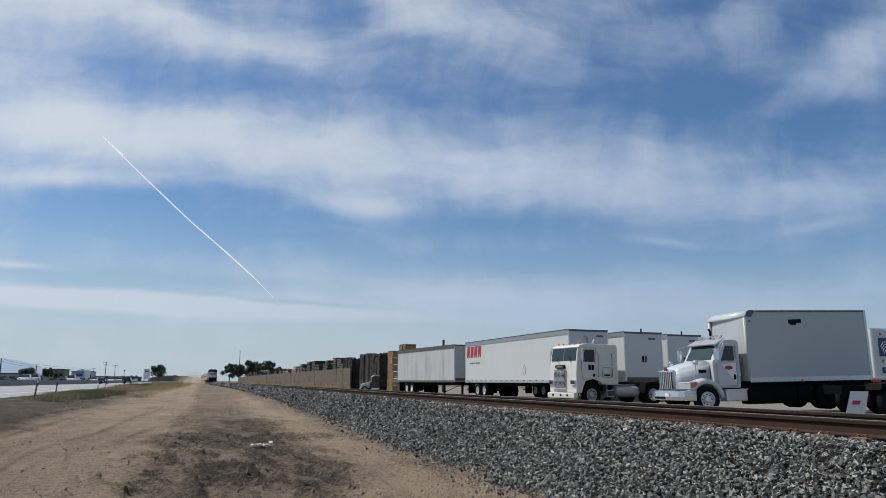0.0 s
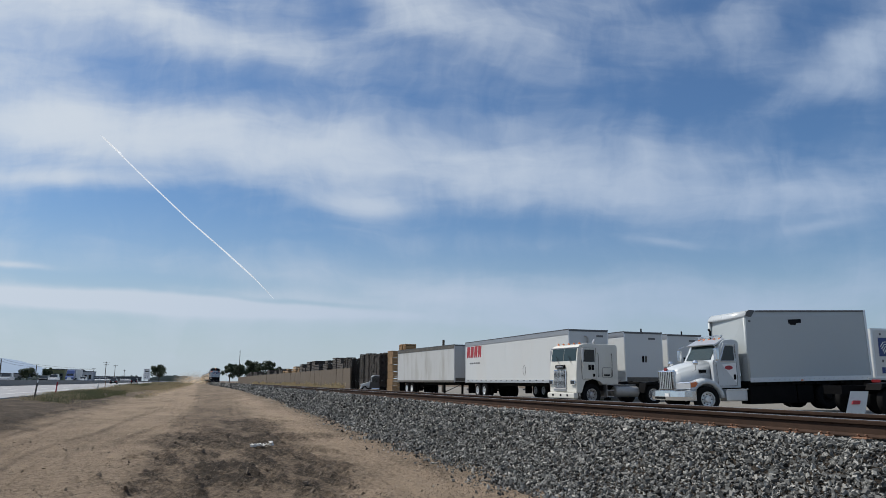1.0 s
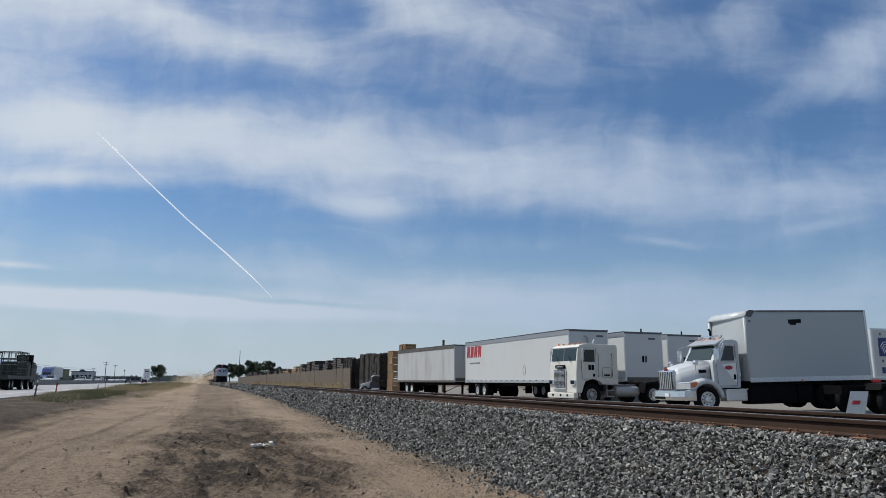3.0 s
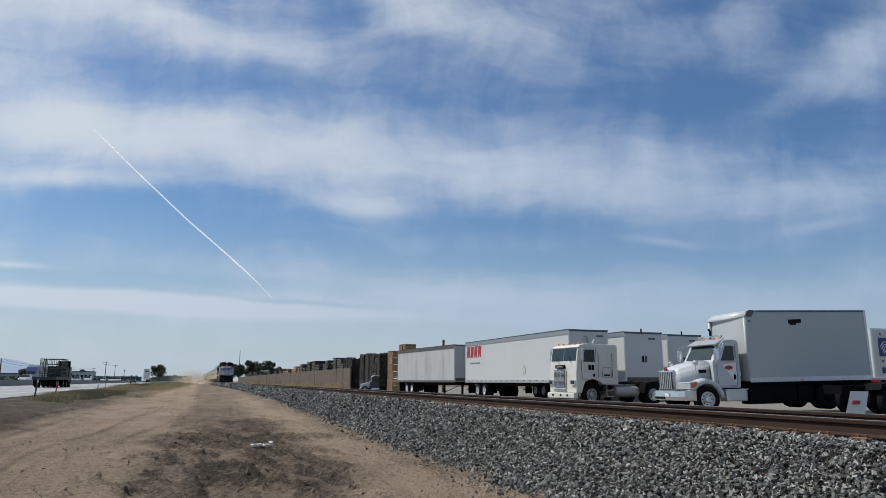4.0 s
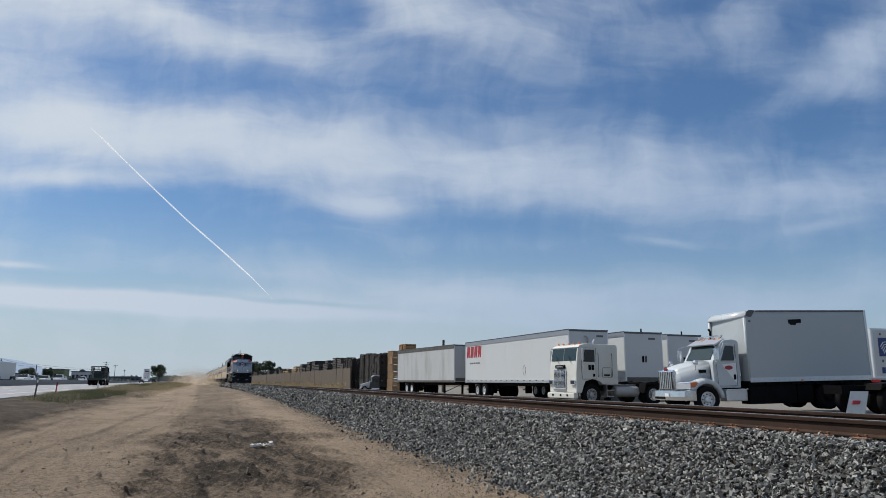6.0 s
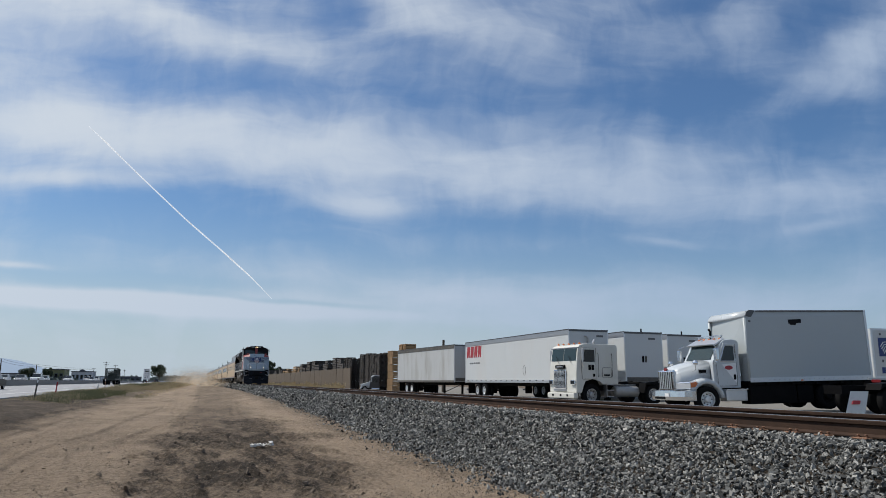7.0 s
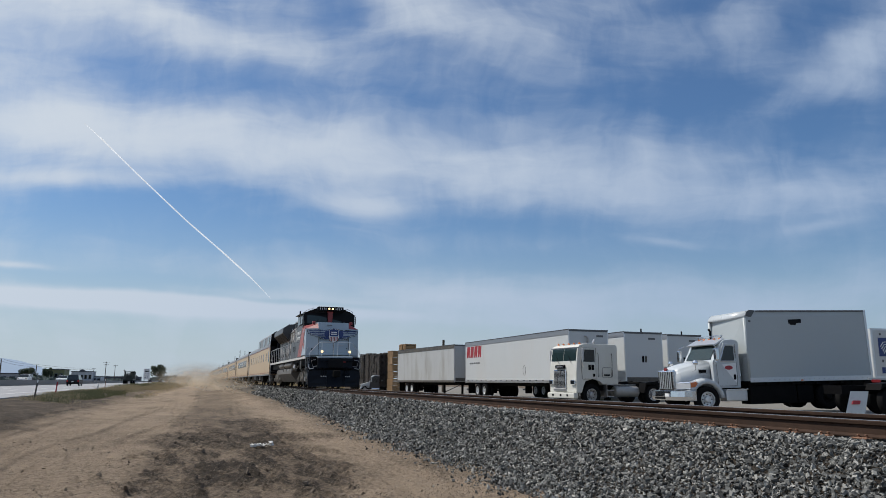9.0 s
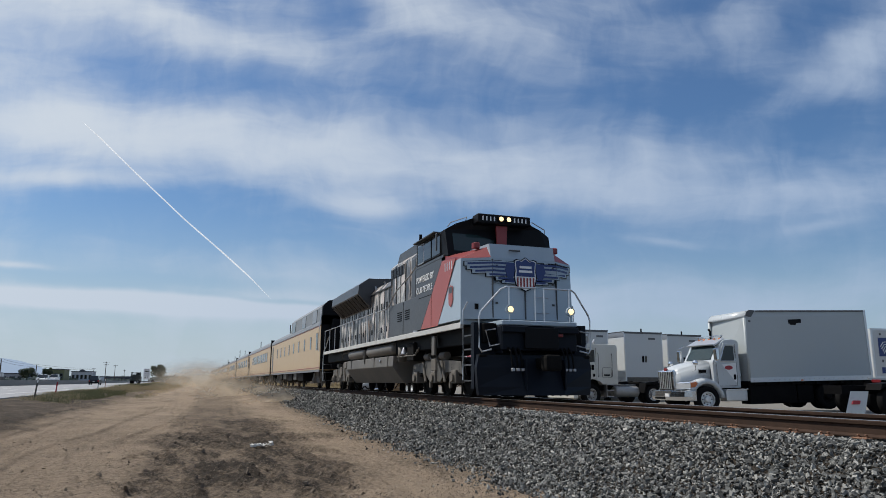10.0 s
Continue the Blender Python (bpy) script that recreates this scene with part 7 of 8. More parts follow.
def weeds():
    """Grass and dry weeds on the verge, one mesh."""
    g = np.random.default_rng(12)
    n = 270000
    y = 42 * np.exp(g.uniform(0, 1, n) ** 0.8 * np.log(280 / 42))
    c = np.interp(y, [44, 60, 97, 143, 200, 280], [-7.0, -6.9, -5.9, -4.5, -3.8, -3.4])
    w = np.interp(y, [44, 60, 130, 260], [1.2, 2.0, 2.4, 2.2])
    x = c + g.normal(0, 0.62, n) * w
    keep = fbm(x * 1.1, y * 0.16, 3) > 0.42 + 0.07 * np.abs(x - c) / w + g.uniform(-0.13, 0.13, n)
    x, y = x[keep], y[keep]
    n = len(x)
    z = dirt_height(x, y)
    h = (np.interp(y, [44, 70, 95, 200], [0.03, 0.06, 0.18, 0.22]) + 0.36 * fbm(x * 0.5 + 40, y * 0.08, 3) ** 1.4) * g.uniform(0.5, 1.3, n)
    ang = g.uniform(0, 6.28, n)
    lean = g.uniform(0.05, 0.5, n) * h
    wd = 0.003 + 0.00006 * y
    dx, dy = np.cos(ang), np.sin(ang)
    p0 = np.stack([x - dy * wd, y + dx * wd, z - 0.02], 1)
    p1 = np.stack([x + dy * wd, y - dx * wd, z - 0.02], 1)
    p2 = np.stack([x + dx * lean * 0.4 + dy * wd * 0.6, y + dy * lean * 0.4 - dx * wd * 0.6, z + h * 0.6], 1)
    p3 = np.stack([x + dx * lean, y + dy * lean, z + h], 1)
    v = np.stack([p0, p1, p2, p3], 1).reshape(-1, 3)
    f = np.arange(n * 4).reshape(n, 4)
    dry = mat("dry_grass", (0.46, 0.375, 0.225), 0.9, var=0.4, scale=0.6)
    green = mat("green_weed", (0.19, 0.185, 0.088), 0.85, var=0.4, scale=0.6)
    me = mesh_np("verge_weeds", v, f, [dry, green])
    gr = (fbm(x * 0.3 + 9, y * 0.05, 3) + np.interp(y, [44, 70, 110], [0.10, 0.03, -0.10]) + g.normal(0, 0.11, n)) > 0.55
    me.polygons.foreach_set("material_index", gr.astype(np.int32))
    tagged(new("verge_weeds", me), "dry tan and green weeds on the road verge", "weeds", kind="stuff")
    # pale grass before the fence
    n = 14000
    y = g.uniform(96, 240, n)
    x = 19.7 - np.abs(g.normal(0, 0.6, n))
    h = g.uniform(0.5, 1.7, n) * fbm(x, y * 0.2, 2)
    ang = g.uniform(0, 6.28, n)
    p = np.stack([x, y, np.full(n, YARD)], 1)
    d = np.stack([np.cos(ang), np.sin(ang), 0 * ang], 1) * 0.05
    v = np.stack([p - d, p + d, p + np.stack([0.1 * np.cos(ang * 3), 0.1 * np.sin(ang * 3), h], 1)], 1).reshape(-1, 3)
    tagged(new("fence_weeds", mesh_np("fence_weeds", v, np.arange(n * 3).reshape(n, 3), [dry])), "dry pale grass at the foot of the fence", "weeds", kind="stuff")


weeds()


# ---- contrail, high over the horizon ----
def vapour_material():
    """Ice vapour, half clear and uneven; its own glow stands for sunlight."""
    m = bpy.data.materials.new("ice_vapour")
    m.use_nodes = True
    nt = m.node_tree
    nt.nodes.clear()
    N, L = nt.nodes.new, nt.links.new
    out, mix, tr, em = N("ShaderNodeOutputMaterial"), N("ShaderNodeMixShader"), N("ShaderNodeBsdfTransparent"), N("ShaderNodeEmission")
    em.inputs[0].default_value, em.inputs[1].default_value = (0.93, 0.96, 1.0, 1), 0.88
    tc, n, r = N("ShaderNodeTexCoord"), N("ShaderNodeTexNoise"), N("ShaderNodeMapRange")
    n.inputs["Scale"].default_value, n.inputs["Detail"].default_value = 0.02, 4
    r.inputs["To Min"].default_value, r.inputs["To Max"].default_value = 0.04, 0.36
    L(tc.outputs["Object"], n.inputs["Vector"]), L(n.outputs["Fac"], r.inputs["Value"]), L(r.outputs[0], mix.inputs[0])
    L(tr.outputs[0], mix.inputs[1]), L(em.outputs[0], mix.inputs[2]), L(mix.outputs[0], out.inputs[0])
    return m


def build_contrail():
    D = 3600.0
    dirs = [(-0.1248, 0.9449, 0.3026), (-0.0785, 0.9616, 0.2631), (-0.0162, 0.9774, 0.2107), (0.0333, 0.9846, 0.1719), (0.0725, 0.9876, 0.1392), (0.11, 0.9886, 0.1028)]
    dirs = [Vector(d).normalized() * D + Vector(EYE) for d in dirs]
    vapour = vapour_material()
    root = thing("contrail", "thin white aircraft contrail across the blue sky", "contrail")
    pts = []
    for k in range(25):
        f = k / 24 * 4.75
        i = min(int(f), 4)
        pts.append(dirs[i].lerp(dirs[i + 1], f - i))
    # nested thin shells give it a soft edge; it widens with age and thins out at its old end
    for shell in (1.5, 2.8, 4.2, 5.6):
        rings = []
        for k, p in enumerate(pts):
            d = (pts[min(k + 1, 24)] - pts[max(k - 1, 0)]).normalized()
            q = d.to_track_quat("Z", "Y").to_matrix()
            age = k / 24
            rr = shell * (0.60 + 0.22 * age) * (1.0 if k < 18 else (25 - k) / 7.0)
            rings.append([p + q @ Vector((math.cos(a * math.pi / 4) * rr, math.sin(a * math.pi / 4) * rr, 0)) for a in range(8)])
        part("trail", loft(B(), rings), vapour, root, smooth=True)
    head_dir = (Vector((-0.1483, 0.9361, 0.3189)) - Vector((-0.1248, 0.9449, 0.3026))).normalized()
    head_dir = (head_dir + (dirs[0] - dirs[1]).normalized()).normalized()
    hd = thing("contrail_tip", "fresh thin tip of the aircraft contrail", "contrail")
    for shell in (0.9, 1.7, 2.6, 3.4):
        part("trail", cyl(B(), tuple(-head_dir * 112), tuple(head_dir * 6), shell, 8, shell * 0.3), vapour, hd)
    return root, hd, dirs[0], head_dir


contrail, contrail_tip, TIP0, TIPDIR = build_contrail()


# ---- traffic ----
def car(name, label, paint, L=4.6, W=1.82, H=1.46, suv=False):
    """Runs along -y when its pose has no turn: nose at y=0."""
    t = thing(name, label, "car")
    hz = H * 0.56
    body = B()
    prism(body, [(0.05, 0.35), (0.0, 0.62), (0.15, hz - 0.08), (L * 0.26, hz), (L - 0.15, hz + 0.02), (L, hz - 0.15), (L - 0.05, 0.32)], "x", -W / 2, W / 2, 0.07)
    part("body", body, paint, t)
    roof_y1 = L - 0.25 if suv else L * 0.80
    cabn = B()
    loft(cabn, [[(-W * 0.47, L * 0.24, hz - 0.03), (W * 0.47, L * 0.24, hz - 0.03), (W * 0.47, L - 0.15, hz - 0.03), (-W * 0.47, L - 0.15, hz - 0.03)], [(-W * 0.38, L * 0.42, H), (W * 0.38, L * 0.42, H), (W * 0.38, roof_y1, H), (-W * 0.38, roof_y1, H)]])
    part("glasshouse", cabn, GLASS, t, "dark window band")
    part("roof", box(B(), -W * 0.385, W * 0.385, L * 0.42, roof_y1, H - 0.03, H + 0.03, 0.03, 1), paint, t)
    for s in (-1, 1):
        part("pillar", loft(B(), [[(s * W * 0.475, L * 0.60, hz - 0.03), (s * W * 0.475, L * 0.64, hz - 0.03), (s * W * 0.44, L * 0.64, hz - 0.03), (s * W * 0.44, L * 0.60, hz - 0.03)], [(s * W * 0.39, L * 0.60, H), (s * W * 0.39, L * 0.64, H), (s * W * 0.36, L * 0.64, H), (s * W * 0.36, L * 0.60, H)]]), paint, t)
        part("headlight", box(B(), s * W * 0.36 - 0.16, s * W * 0.36 + 0.16, -0.02, 0.1, 0.58, 0.72, 0.02, 1), CHROME, t)
        part("tail_light", box(B(), s * W * 0.42 - 0.1, s * W * 0.42 + 0.1, L - 0.1, L + 0.01, hz - 0.32, hz - 0.06, 0.02, 1), REDLENS, t)
        for y in (L * 0.18, L * 0.80):
            road_wheel(t, (s * (W / 2 - 0.11), y, 0.33), 0.33, 0.21, "x", s, ALU)
    part("bumper", box(B(), -W / 2 + 0.1, W / 2 - 0.1, L - 0.06, L + 0.05, 0.36, 0.58, 0.03, 1), BLACK, t)
    part("plate_bar", box(B(), -0.16, 0.16, L + 0.04, L + 0.055, 0.62, 0.74), WHITE_FONT, t)
    return t


SILVER = mat("silver_paint", (0.55, 0.56, 0.58), 0.3, 0.3, var=0.05)
CARWHITE = mat("car_white", (0.75, 0.75, 0.75), 0.3, var=0.04)
CARDARK = mat("car_dark", (0.010, 0.011, 0.014), 0.45, var=0.1, spec=0.2)
CARBLUE = mat("truck_blue", (0.02, 0.05, 0.17), 0.35, var=0.1)


def stake_truck():
    """Flatbed with pipe racks; rear at y=0, runs along +y."""
    t = thing("flatbed_truck", "dark green flatbed truck with pipe racks on the freeway", "truck")
    dark = mat("dark_green", (0.022, 0.032, 0.028), 0.6, var=0.2)
    L = 13.0
    part("bed", box(B(), -1.25, 1.25, 0, L - 2.6, 1.12, 1.32, 0.02, 1), dark, t)
    for s in (-1, 1):
        part("side_rave", box(B(), s * 1.25 - 0.03, s * 1.25 + 0.03, 0, L - 2.6, 0.98, 1.30), dark, t)
    part("chassis", box(B(), -0.5, 0.5, 0.2, L - 0.5, 0.72, 1.12), BLACK, t)
    for s in (-1, 1):
        for y0, y1 in ((3.6, 5.6), (6.0, 8.2)):
            for k in range(5):
                z = 1.5 + k * 0.52
                part("rack_rail", tube(B(), [(s * 1.2, y0, z), (s * 1.2, y1, z)], 0.03, 5), dark, t)
            for k in range(4):
                y = y0 + (y1 - y0) * k / 3
                part("rack_post", tube(B(), [(s * 1.2, y, 1.3), (s * 1.2, y, 3.62)], 0.035, 5), dark, t)
    for y in (3.6, 5.7, 8.2):
        for k in range(4):
            part("rack_rail", tube(B(), [(-1.2, y, 1.7 + k * 0.62), (1.2, y, 1.7 + k * 0.62)], 0.03, 5), dark, t)
        for x in (-0.6, 0.0, 0.6):
            part("rack_post", tube(B(), [(x, y, 1.3), (x, y, 3.6)], 0.03, 5), dark, t)
    part("load_box", box(B(), -1.15, 1.1, 8.3, 10.2, 1.32, 2.75, 0.03, 1), dark, t)
    part("cab", prism(B(), [(10.5, 0.7), (13.0, 0.7), (13.0, 1.7), (12.7, 1.9), (12.3, 2.7), (10.5, 2.8)], "x", -1.15, 1.15, 0.06), dark, t)
    part("headboard", box(B(), -0.2, 1.25, 9.9, 10.4, 2.5, 3.45, 0.02, 1), BLACK, t)
    for s in (-1, 1):
        part("cab_window", box(B(), s * 1.16 - 0.01, s * 1.16 + 0.01, 11.2, 12.3, 1.85, 2.5), GLASS, t)
        part("tail_light", box(B(), s * 1.05 - 0.12, s * 1.05 + 0.12, -0.03, 0.02, 0.98, 1.1), REDLENS, t)
        for y in (1.4, 2.6, 6.3, 9.2, 11.9):
            road_wheel(t, (s * 1.02, y, 0.5), 0.5, 0.34, "x", s, STEEL)
        for y in (0.7, 5.6):
            part("mud_flap", box(B(), s * 0.95 - 0.3, s * 0.95 + 0.3, y, y + 0.03, 0.2, 1.1), BLACK, t)
    part("rear_sill", box(B(), -1.25, 1.25, -0.04, 0.02, 0.95, 1.32), dark, t)
    return t


def semi():
    """Blue tractor with white trailer; nose at y=0, runs along -y."""
    t = thing("semi_truck", "blue tractor hauling a white box trailer on the freeway", "truck")
    part("cab", prism(B(), [(0.1, 0.6), (0.0, 1.3), (1.3, 1.75), (1.9, 2.6), (2.6, 3.6), (4.3, 3.9), (4.3, 0.6)], "x", -1.2, 1.2, 0.06), CARBLUE, t, "deep blue cab")
    part("windscreen", loft(B(), [[(-1.0, 1.30, 1.82), (1.0, 1.30, 1.82), (0.95, 1.86, 2.55), (-0.95, 1.86, 2.55)], [(-1.0, 1.40, 1.8), (1.0, 1.40, 1.8), (0.95, 1.96, 2.53), (-0.95, 1.96, 2.53)]]), GLASS, t)
    part("grille", box(B(), -0.6, 0.6, -0.03, 0.06, 0.7, 1.3), CHROME, t)
    part("bumper", box(B(), -1.2, 1.2, -0.15, 0.1, 0.35, 0.68, 0.04, 1), CHROME, t)
    part("chassis", box(B(), -0.5, 0.5, 0.3, 19.5, 0.6, 1.0), UNDER, t)
    part("trailer_body", box(B(), -1.3, 1.3, 5.0, 20.2, 1.15, 4.1, 0.03, 1), WHITE_TRAILER, t, "white trailer body")
    for s in (-1, 1):
        part("door_window", box(B(), s * 1.2 - 0.015, s * 1.2 + 0.015, 1.9, 2.7, 1.85, 2.45), GLASS, t)
        part("skirt", box(B(), s * 1.28 - 0.02, s * 1.28 + 0.02, 7.5, 15.5, 0.5, 1.15), WHITE_TRAILER, t)
        for y in (1.1, 5.2, 6.5, 17.2, 18.5):
            road_wheel(t, (s * 1.08, y, 0.5), 0.5, 0.32, "x", s, ALU)
    return t


flatbed = stake_truck()
van = car("sport_utility_vehicle", "dark grey sport utility vehicle on the freeway", CARDARK, 4.9, 1.95, 1.82, True)
blue_semi = semi()
TRAFFIC = []
for k, (y_at, t_at, lane, paint, lab, suv) in enumerate(((160, 0.0, -31.2, CARWHITE, "white sedan on the oncoming carriageway", False), (188, 0.0, -34.6, SILVER, "silver estate car on the oncoming carriageway", True), (192, 1.0, -31.2, CARWHITE, "white van-like car on the oncoming carriageway", True), (173, 2.0, -34.6, CARDARK, "dark sedan on the oncoming carriageway", False),
        (201, 2.5, -31.2, CARWHITE, "white sedan on the oncoming carriageway", False), (253, 2.5, -31.2, CARWHITE, "white sedan on the oncoming carriageway", False), (295, 2.5, -34.6, SILVER, "silver sedan on the oncoming carriageway", False), (250, 4.2, -38.0, CARWHITE, "white sedan on the oncoming carriageway", False), (158, 7.5, -31.2, CARWHITE, "white sedan on the oncoming carriageway", True), (186, 7.5, -34.6, SILVER, "silver sedan on the oncoming carriageway", False),
        (200, 7.5, -31.2, CARWHITE, "white sedan on the oncoming carriageway", False), (220, 7.5, -34.6, CARDARK, "dark sedan on the oncoming carriageway", True), (247, 7.5, -31.2, CARWHITE, "white sedan on the oncoming carriageway", False), (264, 7.5, -34.6, CARWHITE, "white sedan on the oncoming carriageway", True), (203, 9.6, -31.2, CARWHITE, "white sedan on the oncoming carriageway", True), (218, 9.6, -34.6, CARWHITE, "white sedan on the oncoming carriageway", False))):
    c = car("sedan" if not suv else "estate_car", lab, paint, 4.6, 1.82, 1.70 if suv else 1.46, suv)
    c["group"] = "oncoming cars"
    TRAFFIC.append((c, lane, y_at, t_at))
dark_car = car("sedan", "dark sedan far down the freeway", CARDARK)
dark_suv = car("estate_car", "dark estate car far down the freeway", CARDARK, 4.8, 1.9, 1.75, True)


# ---- ballast: sharp grey stones over the bed ----
def stone_shapes(k, g):
    """A few sharp convex stones of unit size, each under 40 triangles."""
    out = []
    for _ in range(k):
        bm = B()
        # a split block: a jittered box with one or two corners knocked off
        pts = np.array([(a, b, c) for a in (-1, 1) for b in (-1, 1) for c in (-1, 1)], float)[g.permutation(8)[:g.integers(6, 9)]]
        pts = pts * 0.68 + g.uniform(-0.26, 0.26, pts.shape)
        pts *= np.array([1.0, g.uniform(0.5, 0.85), g.uniform(0.35, 0.6)])
        r = bmesh.ops.convex_hull(bm, input=[bm.verts.new(p) for p in pts])
        bmesh.ops.delete(bm, geom=[v for v in bm.verts if not v.link_faces], context="VERTS")
        bmesh.ops.triangulate(bm, faces=bm.faces)
        bm.verts.index_update()
        out.append((np.array([v.co[:] for v in bm.verts]), np.array([[v.index for v in f.verts] for f in bm.faces])))
        bm.free()
    return out


def stone_material():
    m = bpy.data.materials.new("crushed_granite")
    m.use_nodes = True
    nt = m.node_tree
    N, L = nt.nodes.new, nt.links.new
    b = nt.nodes["Principled BSDF"]
    geo, oi = N("ShaderNodeNewGeometry"), N("ShaderNodeObjectInfo")
    add = N("ShaderNodeMath")
    add.operation = "ADD"
    L(geo.outputs["Random Per Island"], add.inputs[0]), L(oi.outputs["Random"], add.inputs[1])
    fr = N("ShaderNodeMath")
    fr.operation = "FRACT"
    L(add.outputs[0], fr.inputs[0])
    ramp = N("ShaderNodeValToRGB")
    e = ramp.color_ramp.elements
    e[0].position, e[0].color = 0.0, (0.022, 0.022, 0.021, 1)
    e[1].position, e[1].color = 1.0, (0.42, 0.405, 0.37, 1)
    for p, c in ((0.35, (0.105, 0.105, 0.10, 1)), (0.7, (0.205, 0.203, 0.19, 1)), (0.92, (0.31, 0.305, 0.282, 1))):
        q = ramp.color_ramp.elements.new(p)
        q.color = c
    L(fr.outputs[0], ramp.inputs[0])
    tc, n = N("ShaderNodeTexCoord"), N("ShaderNodeTexNoise")
    n.inputs["Scale"].default_value, n.inputs["Detail"].default_value = 70, 5
    L(tc.outputs["Object"], n.inputs["Vector"])
    sc = N("ShaderNodeVectorMath")
    sc.operation = "SCALE"
    mm = N("ShaderNodeMath")
    mm.operation = "MULTIPLY_ADD"
    mm.inputs[1].default_value, mm.inputs[2].default_value = 0.8, 0.6
    L(n.outputs["Fac"], mm.inputs[0]), L(mm.outputs[0], sc.inputs["Scale"])
    L(ramp.outputs[0], sc.inputs[0]), L(sc.outputs[0], b.inputs["Base Color"])
    b.inputs["Roughness"].default_value = 0.85
    b.inputs["Specular IOR Level"].default_value = 0.1
    bn = N("ShaderNodeBump")
    bn.inputs["Strength"].default_value, bn.inputs["Distance"].default_value = 0.5, 0.006
    L(n.outputs["Fac"], bn.inputs["Height"]), L(bn.outputs[0], b.inputs["Normal"])
    return m


def bed_top(x, y):
    """Height of the ballast surface."""
    t = toe(y)
    slope = np.clip((x - t) / (6.35 - t), 0, 1) * 0.86
    crib = 0.865 + 0.0 * x
    z = np.where(x < 6.35, slope, crib)
    return np.where(x > 9.6, np.interp(x, [9.6, 12.0], [0.86, YARD]), z)


def scatter(g, y0, y1, spacing, size, x_lo, x_hi):
    """Random stones over the slope between two distances; returns centres, sizes, rotations."""
    area = (x_hi - x_lo) * (y1 - y0)
    n = int(area / spacing ** 2)
    x = g.uniform(x_lo, x_hi, n)
    y = g.uniform(y0, y1, n)
    edge = toe(y) + (fbm(y * 0.9, y * 0 + 2, 3) - 0.5) * 0.7
    keep = (x > edge) | (g.uniform(0, 1, n) < np.exp(-(edge - x) * 5.5) * 0.55)
    x, y = x[keep], y[keep]
    n = len(x)
    base = np.where(x > toe(y) + 0.3, np.maximum(bed_top(x, y), 0.0), dirt_height(x, y))
    s = size * np.exp(np.clip(g.normal(0.0, 0.30, n), -0.6, 0.55))
    z = base + s * g.uniform(-0.9, 1.45, n)
    z = np.where((x > 6.9) & (x < 9.05), np.minimum(z, RAIL - 0.215), z)
    z = np.where((x > 6.3) & (x < 7.05), np.maximum(z, 0.875 + 0.0 * z), z)
    return np.stack([x, y, z], 1), s


def rotations(g, n):
    q = g.normal(size=(n, 4))
    q /= np.linalg.norm(q, axis=1)[:, None]
    w, x, y, z = q.T
    return np.stack([1 - 2 * (y * y + z * z), 2 * (x * y - z * w), 2 * (x * z + y * w), 2 * (x * y + z * w), 1 - 2 * (x * x + z * z), 2 * (y * z - x * w), 2 * (x * z - y * w), 2 * (y * z + x * w), 1 - 2 * (x * x + y * y)], 1).reshape(n, 3, 3)


def joined_stones(name, pos, size, g, shapes, material):
    R = rotations(g, len(pos))
    pick = g.integers(0, len(shapes), len(pos))
    V, F, off = [], [], 0
    for k, (sv, sf) in enumerate(shapes):
        idx = np.nonzero(pick == k)[0]
        if not len(idx):
            continue
        v = np.einsum("nij,vj->nvi", R[idx], sv) * size[idx][:, None, None] + pos[idx][:, None, :]
        f = sf[None] + (np.arange(len(idx)) * len(sv))[:, None, None] + off
        V.append(v.reshape(-1, 3)), F.append(f.reshape(-1, 3))
        off += len(idx) * len(sv)
    me = bpy.data.meshes.new(name)
    V, F = np.concatenate(V).astype(np.float32), np.concatenate(F).astype(np.int32)
    me.vertices.add(len(V)), me.loops.add(F.size), me.polygons.add(len(F))
    me.vertices.foreach_set("co", V.reshape(-1))
    me.loops.foreach_set("vertex_index", F.reshape(-1))
    me.polygons.foreach_set("loop_start", np.arange(0, F.size, 3, dtype=np.int32))
    me.polygons.foreach_set("use_smooth", np.zeros(len(F), dtype=bool))
    me.update(calc_edges=True)
    me.materials.append(material)
    return new(name, me)


